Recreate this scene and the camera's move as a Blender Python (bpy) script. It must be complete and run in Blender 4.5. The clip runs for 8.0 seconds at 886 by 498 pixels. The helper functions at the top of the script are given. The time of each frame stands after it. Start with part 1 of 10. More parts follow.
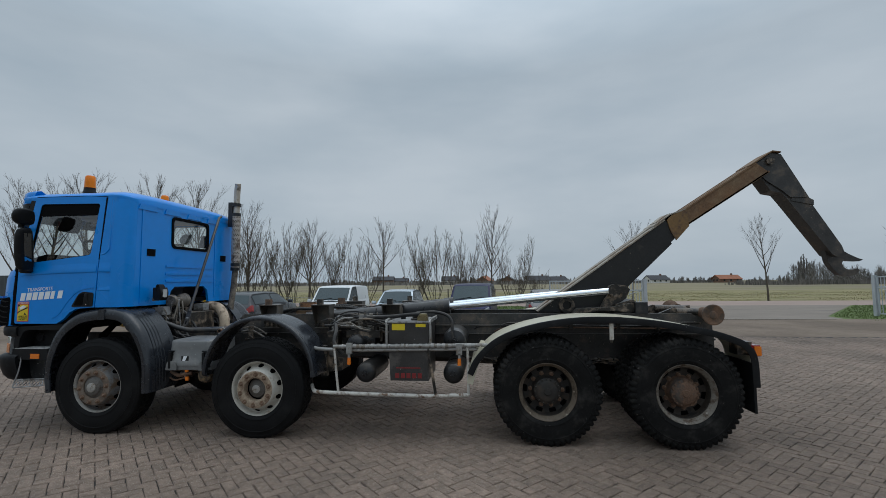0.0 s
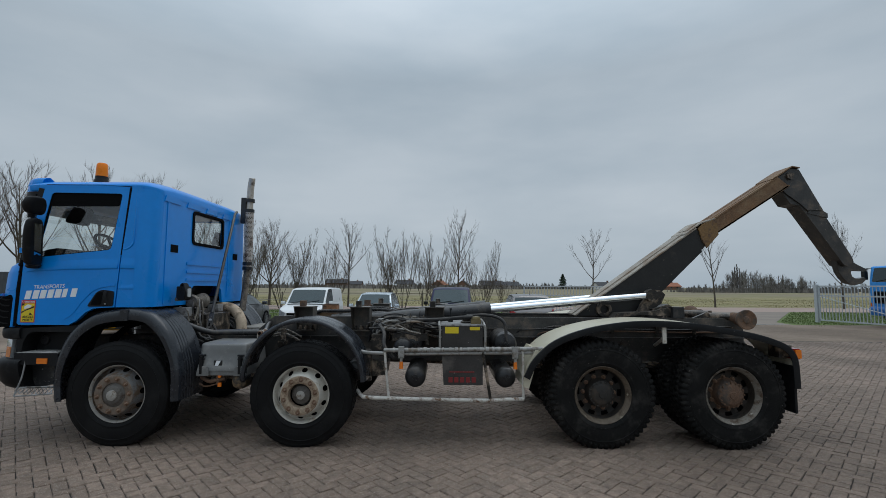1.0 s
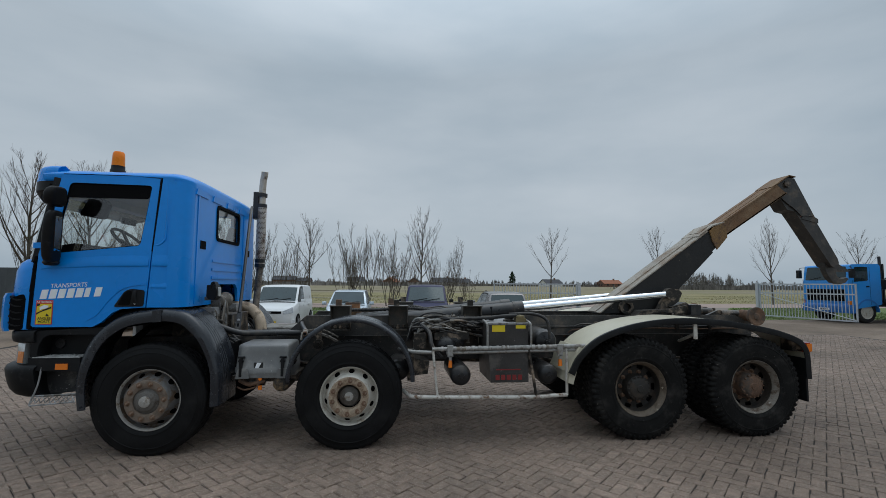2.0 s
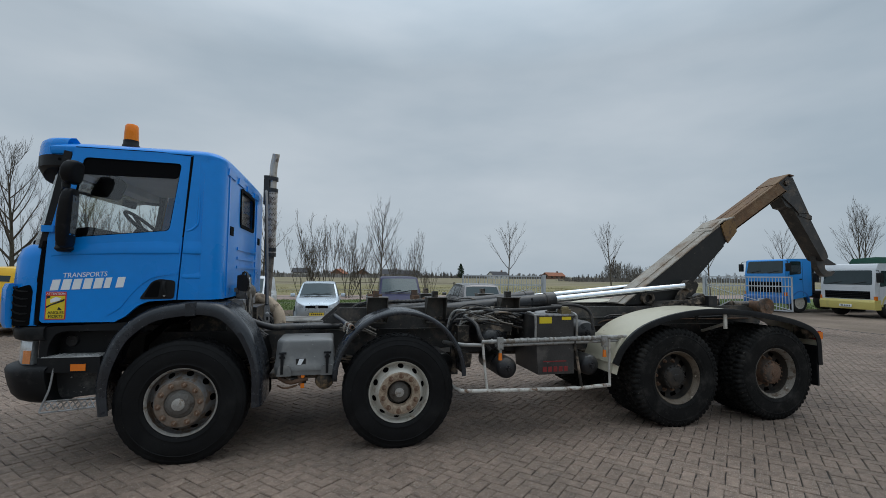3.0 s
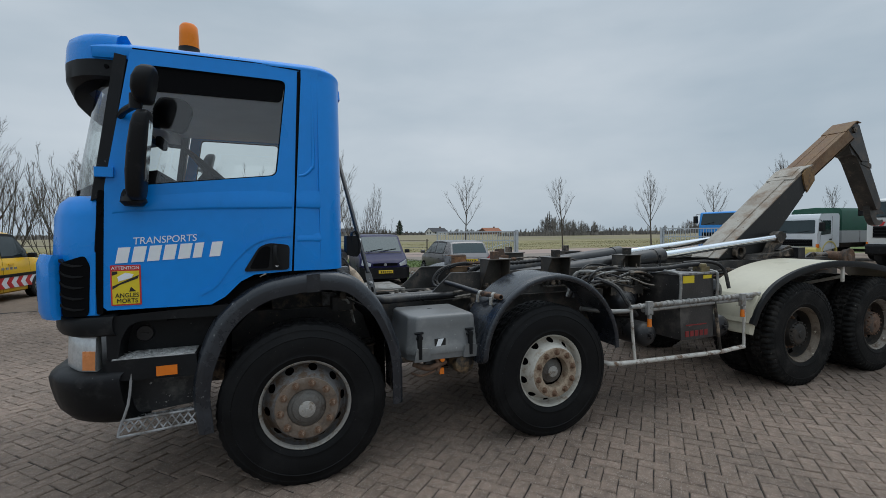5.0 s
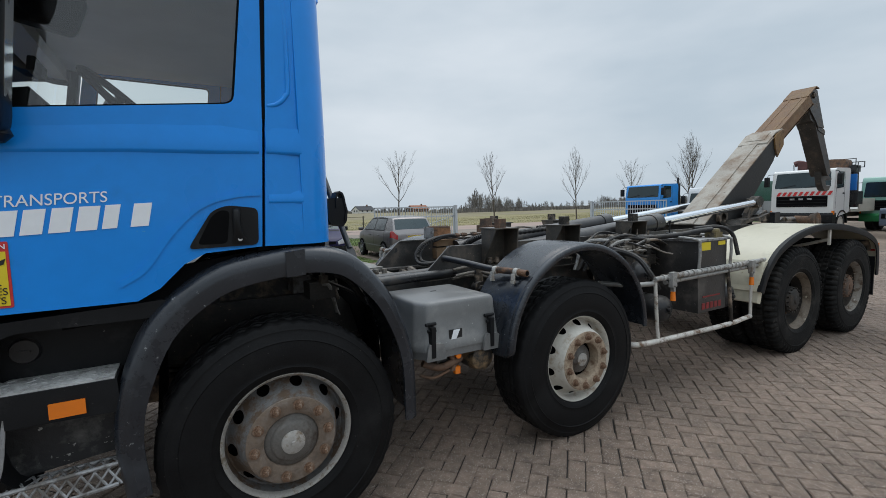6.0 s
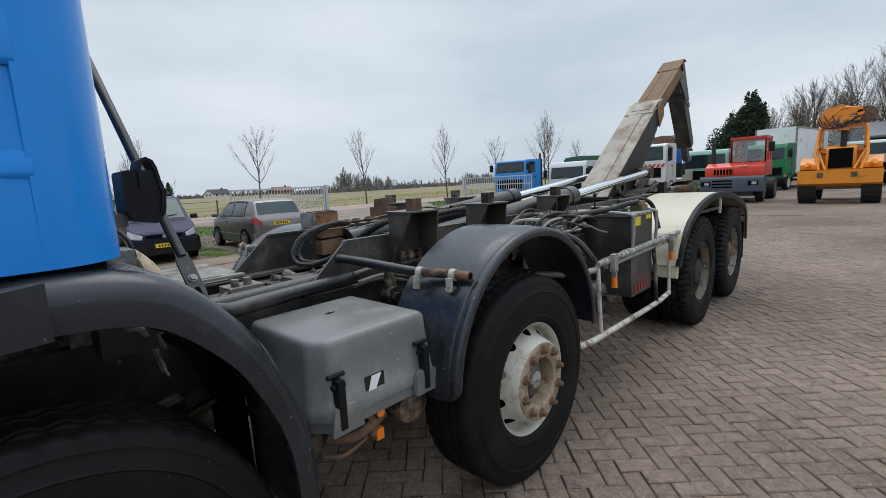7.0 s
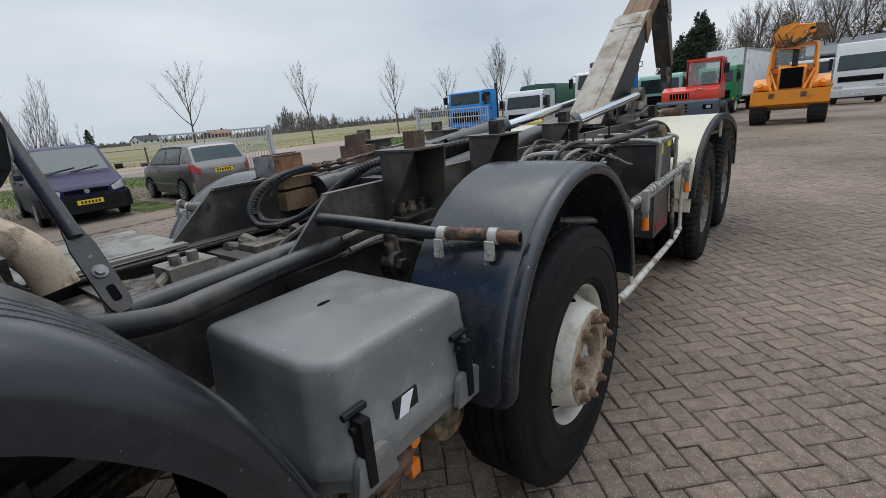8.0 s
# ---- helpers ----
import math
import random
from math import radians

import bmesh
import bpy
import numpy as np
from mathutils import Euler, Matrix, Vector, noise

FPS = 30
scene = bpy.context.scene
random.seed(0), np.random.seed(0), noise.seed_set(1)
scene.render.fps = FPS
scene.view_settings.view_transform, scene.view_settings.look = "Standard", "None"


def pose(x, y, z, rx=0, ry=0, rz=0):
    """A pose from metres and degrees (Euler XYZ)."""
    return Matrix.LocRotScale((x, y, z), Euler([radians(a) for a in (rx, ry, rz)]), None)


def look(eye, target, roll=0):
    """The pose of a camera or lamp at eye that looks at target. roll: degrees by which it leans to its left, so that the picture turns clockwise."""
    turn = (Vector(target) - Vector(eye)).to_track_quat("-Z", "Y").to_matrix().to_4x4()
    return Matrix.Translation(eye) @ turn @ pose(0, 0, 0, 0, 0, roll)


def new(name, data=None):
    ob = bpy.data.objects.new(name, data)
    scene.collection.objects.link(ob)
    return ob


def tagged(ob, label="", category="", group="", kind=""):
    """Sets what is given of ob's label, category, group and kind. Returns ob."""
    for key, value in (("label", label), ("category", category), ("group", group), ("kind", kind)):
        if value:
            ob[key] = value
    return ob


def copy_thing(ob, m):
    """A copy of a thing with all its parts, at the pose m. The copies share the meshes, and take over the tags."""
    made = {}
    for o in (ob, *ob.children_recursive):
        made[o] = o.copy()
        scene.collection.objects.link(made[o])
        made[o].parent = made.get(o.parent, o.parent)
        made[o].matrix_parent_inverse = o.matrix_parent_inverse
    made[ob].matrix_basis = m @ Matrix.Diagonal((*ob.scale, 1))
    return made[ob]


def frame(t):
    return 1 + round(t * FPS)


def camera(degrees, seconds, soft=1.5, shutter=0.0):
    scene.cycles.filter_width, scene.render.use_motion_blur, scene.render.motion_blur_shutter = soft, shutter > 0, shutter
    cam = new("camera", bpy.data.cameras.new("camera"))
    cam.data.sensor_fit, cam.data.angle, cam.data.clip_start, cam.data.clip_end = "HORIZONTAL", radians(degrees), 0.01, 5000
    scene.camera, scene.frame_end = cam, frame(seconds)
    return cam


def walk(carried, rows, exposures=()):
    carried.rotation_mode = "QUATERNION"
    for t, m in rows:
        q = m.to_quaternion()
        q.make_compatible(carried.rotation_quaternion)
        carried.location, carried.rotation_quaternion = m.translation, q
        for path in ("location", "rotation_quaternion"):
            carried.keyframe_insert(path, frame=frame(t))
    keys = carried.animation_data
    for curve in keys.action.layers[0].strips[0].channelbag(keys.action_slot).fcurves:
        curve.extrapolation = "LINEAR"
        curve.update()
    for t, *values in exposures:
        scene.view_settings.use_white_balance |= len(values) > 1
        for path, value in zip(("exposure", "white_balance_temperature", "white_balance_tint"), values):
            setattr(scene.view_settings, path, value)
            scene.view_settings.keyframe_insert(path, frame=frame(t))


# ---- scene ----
cam = camera(88.9, 8.0, soft=0.6)
PATH = [
    (0, (4.535, -6.077, 1.699), (4.332, -4.092, 1.846), -0.5),
    (0.5, (3.991, -6.087, 1.672), (3.885, -4.097, 1.834), -0.0),
    (1, (3.427, -6.057, 1.684), (3.427, -4.064, 1.848), 0.3),
    (1.5, (2.898, -6.07, 1.708), (3.006, -4.079, 1.870), 0.3),
    (3, (1.335, -5.679, 1.681), (1.782, -3.733, 1.799), 0.6),
    (3.5, (0.864, -5.412, 1.691), (1.421, -3.494, 1.787), 0.4),
    (4, (0.451, -5.131, 1.705), (1.087, -3.236, 1.757), -0.0),
    (4.5, (0.097, -4.72, 1.686), (0.766, -2.835, 1.677), -0.4),
    (4.7, (-0.049, -4.56, 1.691), (0.642, -2.684, 1.651), -0.4),
    (5.8, (-0.373, -3.552, 1.606), (0.522, -1.77, 1.461), -1.4),
    (6, (-0.389, -3.349, 1.588), (0.612, -1.627, 1.412), -1.4),
    (6.5, (-0.281, -2.865, 1.584), (0.97, -1.322, 1.349), -1.7),
    (7, (0.011, -2.432, 1.579), (1.441, -1.063, 1.290), -3.0),
    (7.5, (0.158, -2.056, 1.566), (1.682, -0.826, 1.161), -3.7),
    (8, (0.28, -1.829, 1.555), (1.781, -0.636, 0.986), -5.2),
]
walk(cam, [(t, look(eye, target, roll)) for t, eye, target, roll in PATH],
     exposures=((0, -0.08, 6400, 10.2), (1.5, -0.08, 6400, 10.2), (4, 0.04, 6450, 10.8), (4.7, 0.08, 6450, 10.8), (6.0, 0.43, 6620, 12), (6.5, 0.57, 6650, 12.6), (7.0, 0.53, 6660, 13.2), (8.0, 0.47, 6700, 14)))

# ---------------- sky and light: an overcast winter day ----------------
world = bpy.data.worlds.new("overcast")
scene.world = world
world.use_nodes = True
wn, wl = world.node_tree.nodes, world.node_tree.links
wn.clear()
w_out = wn.new("ShaderNodeOutputWorld")
w_bg = wn.new("ShaderNodeBackground")
w_sky = wn.new("ShaderNodeTexSky")
w_sky.sky_type, w_sky.sun_disc = "NISHITA", False
w_sky.sun_elevation, w_sky.sun_rotation = radians(66), radians(60)
w_sky.air_density, w_sky.dust_density = 1.0, 4.0
w_co = wn.new("ShaderNodeTexCoord")
w_map = wn.new("ShaderNodeMapping")
w_map.inputs["Scale"].default_value = (1.0, 1.0, 3.2)
w_no = wn.new("ShaderNodeTexNoise")
w_no.inputs["Scale"].default_value, w_no.inputs["Detail"].default_value = 1.7, 5.0
w_no.inputs["Roughness"].default_value = 0.5
w_ramp = wn.new("ShaderNodeValToRGB")
w_ramp.color_ramp.elements[0].position, w_ramp.color_ramp.elements[0].color = 0.33, (0.355, 0.435, 0.50, 1)
w_ramp.color_ramp.elements[1].position, w_ramp.color_ramp.elements[1].color = 0.70, (0.515, 0.58, 0.632, 1)
w_sep = wn.new("ShaderNodeSeparateXYZ")
w_up = wn.new("ShaderNodeMapRange")
w_up.inputs["From Min"].default_value, w_up.inputs["From Max"].default_value = 0.42, 1.0
w_up.inputs["To Min"].default_value, w_up.inputs["To Max"].default_value = 1.0, 2.8
w_mul = wn.new("ShaderNodeVectorMath")
w_mul.operation = "SCALE"
w_mix = wn.new("ShaderNodeMixRGB")
w_mix.inputs["Fac"].default_value = 0.94
w_scale = wn.new("ShaderNodeVectorMath")
w_scale.operation = "SCALE"
w_scale.inputs["Scale"].default_value = 0.08
wl.new(w_co.outputs["Generated"], w_map.inputs["Vector"])
wl.new(w_map.outputs["Vector"], w_no.inputs["Vector"])
wl.new(w_no.outputs["Fac"], w_ramp.inputs["Fac"])
wl.new(w_co.outputs["Generated"], w_sep.inputs["Vector"])
wl.new(w_sep.outputs["Z"], w_up.inputs["Value"])
wl.new(w_ramp.outputs["Color"], w_mul.inputs[0])
wl.new(w_up.outputs["Result"], w_mul.inputs["Scale"])
wl.new(w_sky.outputs["Color"], w_scale.inputs[0])
wl.new(w_scale.outputs["Vector"], w_mix.inputs["Color1"])
wl.new(w_mul.outputs["Vector"], w_mix.inputs["Color2"])
wl.new(w_mix.outputs["Color"], w_bg.inputs["Color"])
w_bg.inputs["Strength"].default_value = 1.0
wl.new(w_bg.outputs["Background"], w_out.inputs["Surface"])

sun_data = bpy.data.lights.new("sun", "SUN")
sun_data.energy, sun_data.angle, sun_data.color = 0.5, radians(40), (1.0, 0.97, 0.93)
sun = new("sun", sun_data)
sun.matrix_world = look((5, 3, 14), (0, 0, 0))


# ---------------- materials ----------------
def mat(name, col, rough=0.5, metal=0.0, var=0.12, scale=3.0, fine=45.0, bump=0.08, dirt=None, amt=0.0,
        dscale=2.5, coat=0.0, sharp=0.12, spec=0.5, rnd=0.0, island=0.0, bdist=0.004, spk=None, sthr=0.69, sscale=35.0, world=False, top_light=0.0):
    m = bpy.data.materials.new(name)
    m.use_nodes = True
    n, l = m.node_tree.nodes, m.node_tree.links
    b = n["Principled BSDF"]
    co = n.new("ShaderNodeNewGeometry" if world else "ShaderNodeTexCoord")
    where = co.outputs["Position" if world else "Object"]

    def noise_tex(s, det=4.0, rg=0.55):
        t = n.new("ShaderNodeTexNoise")
        t.inputs["Scale"].default_value, t.inputs["Detail"].default_value = s, det
        t.inputs["Roughness"].default_value = rg
        l.new(where, t.inputs["Vector"])
        return t

    big, small = noise_tex(scale), noise_tex(fine, 5.0, 0.62)
    add = n.new("ShaderNodeMath")
    add.operation = "MULTIPLY_ADD"
    l.new(small.outputs["Fac"], add.inputs[0])
    add.inputs[1].default_value = 0.6
    l.new(big.outputs["Fac"], add.inputs[2])
    mr = n.new("ShaderNodeMapRange")
    mr.inputs["From Min"].default_value, mr.inputs["From Max"].default_value = 0.55, 1.05
    mr.inputs["To Min"].default_value, mr.inputs["To Max"].default_value = 1 - var, 1 + var
    l.new(add.outputs[0], mr.inputs["Value"])
    value = mr.outputs["Result"]
    for amount, node, out in ((rnd, "ShaderNodeObjectInfo", "Random"), (island, "ShaderNodeNewGeometry", "Random Per Island")):
        if amount:
            o = n.new(node)
            r = n.new("ShaderNodeMapRange")
            r.inputs["To Min"].default_value, r.inputs["To Max"].default_value = 1 - amount, 1 + amount
            l.new(o.outputs[out], r.inputs["Value"])
            k = n.new("ShaderNodeMath")
            k.operation = "MULTIPLY"
            l.new(value, k.inputs[0])
            l.new(r.outputs["Result"], k.inputs[1])
            value = k.outputs[0]
    sc = n.new("ShaderNodeVectorMath")
    sc.operation = "SCALE"
    sc.inputs[0].default_value = col
    l.new(value, sc.inputs["Scale"])
    colour = sc.outputs["Vector"]
    rg = n.new("ShaderNodeMapRange")
    rg.inputs["To Min"].default_value, rg.inputs["To Max"].default_value = max(rough - 0.12, 0.03), min(rough + 0.12, 1)
    l.new(big.outputs["Fac"], rg.inputs["Value"])
    rough_out = rg.outputs["Result"]
    if dirt:
        d = noise_tex(dscale, 7.0, 0.68)
        dr = n.new("ShaderNodeMapRange")
        dr.inputs["From Min"].default_value, dr.inputs["From Max"].default_value = 0.62 - amt * 0.35, 0.62 - amt * 0.35 + sharp
        l.new(d.outputs["Fac"], dr.inputs["Value"])
        mx = n.new("ShaderNodeMixRGB")
        l.new(dr.outputs["Result"], mx.inputs["Fac"])
        l.new(colour, mx.inputs["Color1"])
        mx.inputs["Color2"].default_value = (*dirt, 1)
        colour = mx.outputs["Color"]
        rm = n.new("ShaderNodeMath")
        rm.operation = "MULTIPLY_ADD"
        l.new(dr.outputs["Result"], rm.inputs[0])
        rm.inputs[1].default_value = 0.3
        l.new(rough_out, rm.inputs[2])
        rm.use_clamp = True
        rough_out = rm.outputs[0]
        if metal:
            mm = n.new("ShaderNodeMapRange")
            mm.inputs["To Min"].default_value, mm.inputs["To Max"].default_value = metal, 0.0
            l.new(dr.outputs["Result"], mm.inputs["Value"])
            l.new(mm.outputs["Result"], b.inputs["Metallic"])
    if spk:
        sp = noise_tex(sscale, 3.0, 0.7)
        sr = n.new("ShaderNodeMapRange")
        sr.inputs["From Min"].default_value, sr.inputs["From Max"].default_value = sthr, sthr + 0.04
        l.new(sp.outputs["Fac"], sr.inputs["Value"])
        sm = n.new("ShaderNodeMixRGB")
        l.new(sr.outputs["Result"], sm.inputs["Fac"])
        l.new(colour, sm.inputs["Color1"])
        sm.inputs["Color2"].default_value = (*spk, 1)
        colour = sm.outputs["Color"]
    if top_light:
        # skylight painted into upward faces as a mottled, dusty pale tint
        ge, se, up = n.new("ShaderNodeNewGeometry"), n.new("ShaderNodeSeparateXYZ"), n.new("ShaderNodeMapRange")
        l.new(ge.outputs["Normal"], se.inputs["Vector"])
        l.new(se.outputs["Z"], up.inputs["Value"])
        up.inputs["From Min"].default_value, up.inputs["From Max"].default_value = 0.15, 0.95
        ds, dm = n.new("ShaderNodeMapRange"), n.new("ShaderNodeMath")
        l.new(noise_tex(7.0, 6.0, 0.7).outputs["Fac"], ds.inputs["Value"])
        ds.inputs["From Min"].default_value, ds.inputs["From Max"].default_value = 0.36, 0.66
        ds.inputs["To Min"].default_value, ds.inputs["To Max"].default_value = top_light * 0.35, top_light
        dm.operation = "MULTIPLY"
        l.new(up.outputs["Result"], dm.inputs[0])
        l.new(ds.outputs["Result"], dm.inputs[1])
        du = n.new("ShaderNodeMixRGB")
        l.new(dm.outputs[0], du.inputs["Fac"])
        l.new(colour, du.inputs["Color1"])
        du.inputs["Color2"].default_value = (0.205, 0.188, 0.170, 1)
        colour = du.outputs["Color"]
    l.new(colour, b.inputs["Base Color"])
    l.new(rough_out, b.inputs["Roughness"])
    if metal and not dirt:
        b.inputs["Metallic"].default_value = metal
    b.inputs["Coat Weight"].default_value = coat
    b.inputs["Coat Roughness"].default_value = 0.08
    b.inputs["Specular IOR Level"].default_value = spec
    if bump:
        bp = n.new("ShaderNodeBump")
        bp.inputs["Strength"].default_value, bp.inputs["Distance"].default_value = bump * 3, bdist
        l.new(small.outputs["Fac"], bp.inputs["Height"])
        l.new(bp.outputs["Normal"], b.inputs["Normal"])
    return m


def glass_mat(name, tint=(0.75, 0.82, 0.82), rough=0.02):
    m = bpy.data.materials.new(name)
    m.use_nodes = True
    n, l = m.node_tree.nodes, m.node_tree.links
    n.clear()
    out = n.new("ShaderNodeOutputMaterial")
    tr, gl, fr, mx = n.new("ShaderNodeBsdfTransparent"), n.new("ShaderNodeBsdfGlossy"), n.new("ShaderNodeLayerWeight"), n.new("ShaderNodeMixShader")
    tr.inputs["Color"].default_value = (*tint, 1)
    gl.inputs["Roughness"].default_value = rough
    fr.inputs["Blend"].default_value = 0.5
    pw, sc = n.new("ShaderNodeMath"), n.new("ShaderNodeMath")
    pw.operation, sc.operation = "POWER", "MULTIPLY_ADD"
    pw.inputs[1].default_value = 3.0
    sc.inputs[1].default_value, sc.inputs[2].default_value = 0.75, 0.11
    l.new(fr.outputs["Facing"], pw.inputs[0])
    l.new(pw.outputs[0], sc.inputs[0])
    l.new(sc.outputs[0], mx.inputs["Fac"])
    l.new(tr.outputs["BSDF"], mx.inputs[1])
    l.new(gl.outputs["BSDF"], mx.inputs[2])
    l.new(mx.outputs["Shader"], out.inputs["Surface"])
    return m


BLUE = mat("blue_paint", (0.002, 0.235, 0.725), 0.30, var=0.06, scale=1.6, fine=14, bump=0.012, coat=0.22, spec=0.26, dirt=(0.010, 0.185, 0.53), amt=0.10, dscale=4, sharp=0.35, spk=(0.06, 0.30, 0.63), sthr=0.73, sscale=26)
DARKBLUE = mat("blue_plastic", (0.006, 0.15, 0.5), 0.38, var=0.08, fine=30, bump=0.03, coat=0.2)
PLASTIC = mat("black_plastic", (0.0085, 0.009, 0.010), 0.46, spk=(0.10, 0.098, 0.094), sthr=0.70, var=0.3, scale=5, fine=220, bump=0.12, dirt=(0.040, 0.039, 0.038), amt=0.18, dscale=6, sharp=0.25, bdist=0.001, spec=0.2)
FENDER = mat("fender_plastic", (0.0160, 0.0188, 0.0240), 0.25, spk=(0.22, 0.225, 0.225), sthr=0.69, sscale=32, var=0.3, scale=4, fine=120, bump=0.05, dirt=(0.044, 0.050, 0.058), amt=0.28, dscale=4.5, sharp=0.3, bdist=0.001, spec=0.55)
RUBBER = mat("tyre_rubber", (0.0060, 0.0060, 0.0064), 0.60, spk=(0.085, 0.08, 0.075), sthr=0.70, sscale=45, var=0.4, scale=5, fine=80, bump=0.12, dirt=(0.027, 0.026, 0.025), amt=0.30, dscale=4, sharp=0.5, spec=0.17)
DUSTRUBBER = mat("dusty_tyre_rubber", (0.0085, 0.0083, 0.0080), 0.75, spk=(0.12, 0.11, 0.10), sthr=0.68, sscale=40, var=0.45, scale=6, fine=70, bump=0.3, dirt=(0.050, 0.046, 0.042), amt=0.33, dscale=5, sharp=0.3, spec=0.15)
STEELDARK = mat("dark_painted_steel", (0.041, 0.039, 0.037), 0.42, spk=(0.28, 0.22, 0.17), sthr=0.68, sscale=28, var=0.45, scale=5, fine=60, bump=0.10, dirt=(0.155, 0.118, 0.086), amt=0.30, dscale=5, sharp=0.25, spec=0.42, top_light=0.55)
STEELBLACK = mat("black_steel", (0.015, 0.0155, 0.0175), 0.30, spk=(0.19, 0.17, 0.15), sthr=0.70, sscale=30, var=0.35, scale=5, fine=90, bump=0.05, dirt=(0.075, 0.062, 0.050), amt=0.24, dscale=6, sharp=0.18, spec=0.45, top_light=0.35)
GREASY = mat("greasy_metal", (0.020, 0.017, 0.014), 0.36, var=0.55, scale=9, fine=60, bump=0.35, dirt=(0.27, 0.205, 0.15), amt=0.37, dscale=9, sharp=0.16, spec=0.42, top_light=0.6)
RUSTY = mat("rusty_steel", (0.135, 0.075, 0.045), 0.8, var=0.45, scale=9, fine=70, bump=0.4, dirt=(0.075, 0.06, 0.05), amt=0.4, dscale=6)
NUTRUST = mat("rust_stained_pale_paint", (0.36, 0.28, 0.20), 0.7, var=0.3, scale=14, fine=80, bump=0.3, dirt=(0.15, 0.085, 0.05), amt=0.48, dscale=16, sharp=0.22)
NUTBROWN = mat("brown_wheel_nut", (0.17, 0.095, 0.056), 0.7, var=0.4, scale=30, fine=120, bump=0.3, dirt=(0.26, 0.20, 0.15), amt=0.3, dscale=30)
ARMGREY = mat("worn_grey_boom_paint", (0.315, 0.285, 0.24), 0.6, spk=(0.12, 0.075, 0.05), sthr=0.65, sscale=12, var=0.2, scale=3, fine=50, bump=0.15, dirt=(0.17, 0.10, 0.055), amt=0.36, dscale=2.6, sharp=0.22)
ARMSIDE = mat("dark_boom_side", (0.017, 0.0167, 0.0165), 0.5, spk=(0.16, 0.13, 0.10), sthr=0.69, sscale=14, var=0.3, scale=3, fine=40, bump=0.12, dirt=(0.11, 0.085, 0.065), amt=0.2, dscale=3, sharp=0.35, spec=0.35)
ARMRUST = mat("brown_rusted_boom", (0.155, 0.082, 0.038), 0.7, var=0.3, scale=5, fine=50, bump=0.2, dirt=(0.25, 0.175, 0.105), amt=0.42, dscale=4, sharp=0.3)
DUSTY = mat("dusty_cast_metal", (0.17, 0.14, 0.11), 0.6, var=0.5, scale=12, fine=80, bump=0.45, dirt=(0.030, 0.024, 0.020), amt=0.42, dscale=9, sharp=0.16)
OCHRE = mat("ochre_paint", (0.19, 0.105, 0.035), 0.6, var=0.25, bump=0.15, dirt=(0.10, 0.06, 0.04), amt=0.35, dscale=7)
CREAM = mat("cream_fender_paint", (0.50, 0.462, 0.355), 0.42, spk=(0.24, 0.17, 0.10), sthr=0.71, sscale=18, var=0.06, scale=2, fine=20, bump=0.03, dirt=(0.30, 0.27, 0.21), amt=0.16, dscale=4, sharp=0.3)
CHROME = mat("chromed_rod", (0.80, 0.83, 0.86), 0.10, 1.0, var=0.03, bump=0)
GALV = mat("galvanised_pipe", (0.30, 0.295, 0.28), 0.5, 0.35, var=0.2, scale=8, fine=60, bump=0.12, dirt=(0.16, 0.13, 0.10), amt=0.32, dscale=10)
WHITEPIPE = mat("white_painted_pipe", (0.53, 0.505, 0.46), 0.5, var=0.15, scale=8, fine=60, bump=0.1, dirt=(0.15, 0.09, 0.055), amt=0.36, dscale=9)
WHITERIM = mat("worn_white_rim_paint", (0.50, 0.475, 0.42), 0.5, var=0.12, scale=8, fine=60, bump=0.08, dirt=(0.22, 0.15, 0.09), amt=0.26, dscale=12, sharp=0.22)
GREYRIM = mat("dirty_grey_rim_paint", (0.112, 0.110, 0.108), 0.6, spk=(0.09, 0.05, 0.03), sthr=0.63, sscale=30, var=0.25, scale=9, fine=60, bump=0.2, dirt=(0.085, 0.055, 0.034), amt=0.46, dscale=10)
BROWNRIM = mat("rust_stained_rim", (0.135, 0.105, 0.075), 0.6, spk=(0.30, 0.26, 0.20), sthr=0.64, sscale=14, var=0.3, scale=9, fine=60, bump=0.2, dirt=(0.06, 0.042, 0.028), amt=0.46, dscale=9, sharp=0.2)
BOXGREY = mat("grey_plastic_lid", (0.150, 0.152, 0.150), 0.36, spk=(0.36, 0.355, 0.34), sthr=0.675, sscale=26, var=0.22, scale=4, fine=160, bump=0.14, dirt=(0.27, 0.265, 0.25), amt=0.34, dscale=5.5, sharp=0.3, bdist=0.001, top_light=0.35)
HOSE = mat("rubber_hose", (0.016, 0.016, 0.017), 0.6, var=0.3, scale=9, fine=90, bump=0.2, dirt=(0.07, 0.06, 0.05), amt=0.26, dscale=14, spec=0.32, top_light=0.45)
FOAM = mat("tan_pipe_lagging", (0.50, 0.39, 0.28), 0.8, var=0.2, scale=8, fine=60, bump=0.2, dirt=(0.20, 0.15, 0.11), amt=0.3, dscale=9)
ORANGE = mat("orange_lens", (0.75, 0.18, 0.01), 0.2, var=0.06, bump=0.0, coat=0.6)
AMBER = mat("amber_beacon_lens", (0.85, 0.20, 0.004), 0.3, var=0.06, bump=0.0, coat=0.15, spec=0.25)
REDLENS = mat("red_lens", (0.28, 0.014, 0.012), 0.2, var=0.3, scale=12, bump=0.0, coat=0.4)
CLEARLENS = mat("clear_lamp_lens", (0.55, 0.57, 0.58), 0.15, 0.3, var=0.15, scale=20, fine=80, bump=0.1, coat=0.8)
WHITE = mat("white_lettering", (0.80, 0.82, 0.84), 0.4, var=0.04, bump=0.0)
BLACKINK = mat("black_lettering", (0.01, 0.01, 0.01), 0.5, var=0.1, bump=0.0)
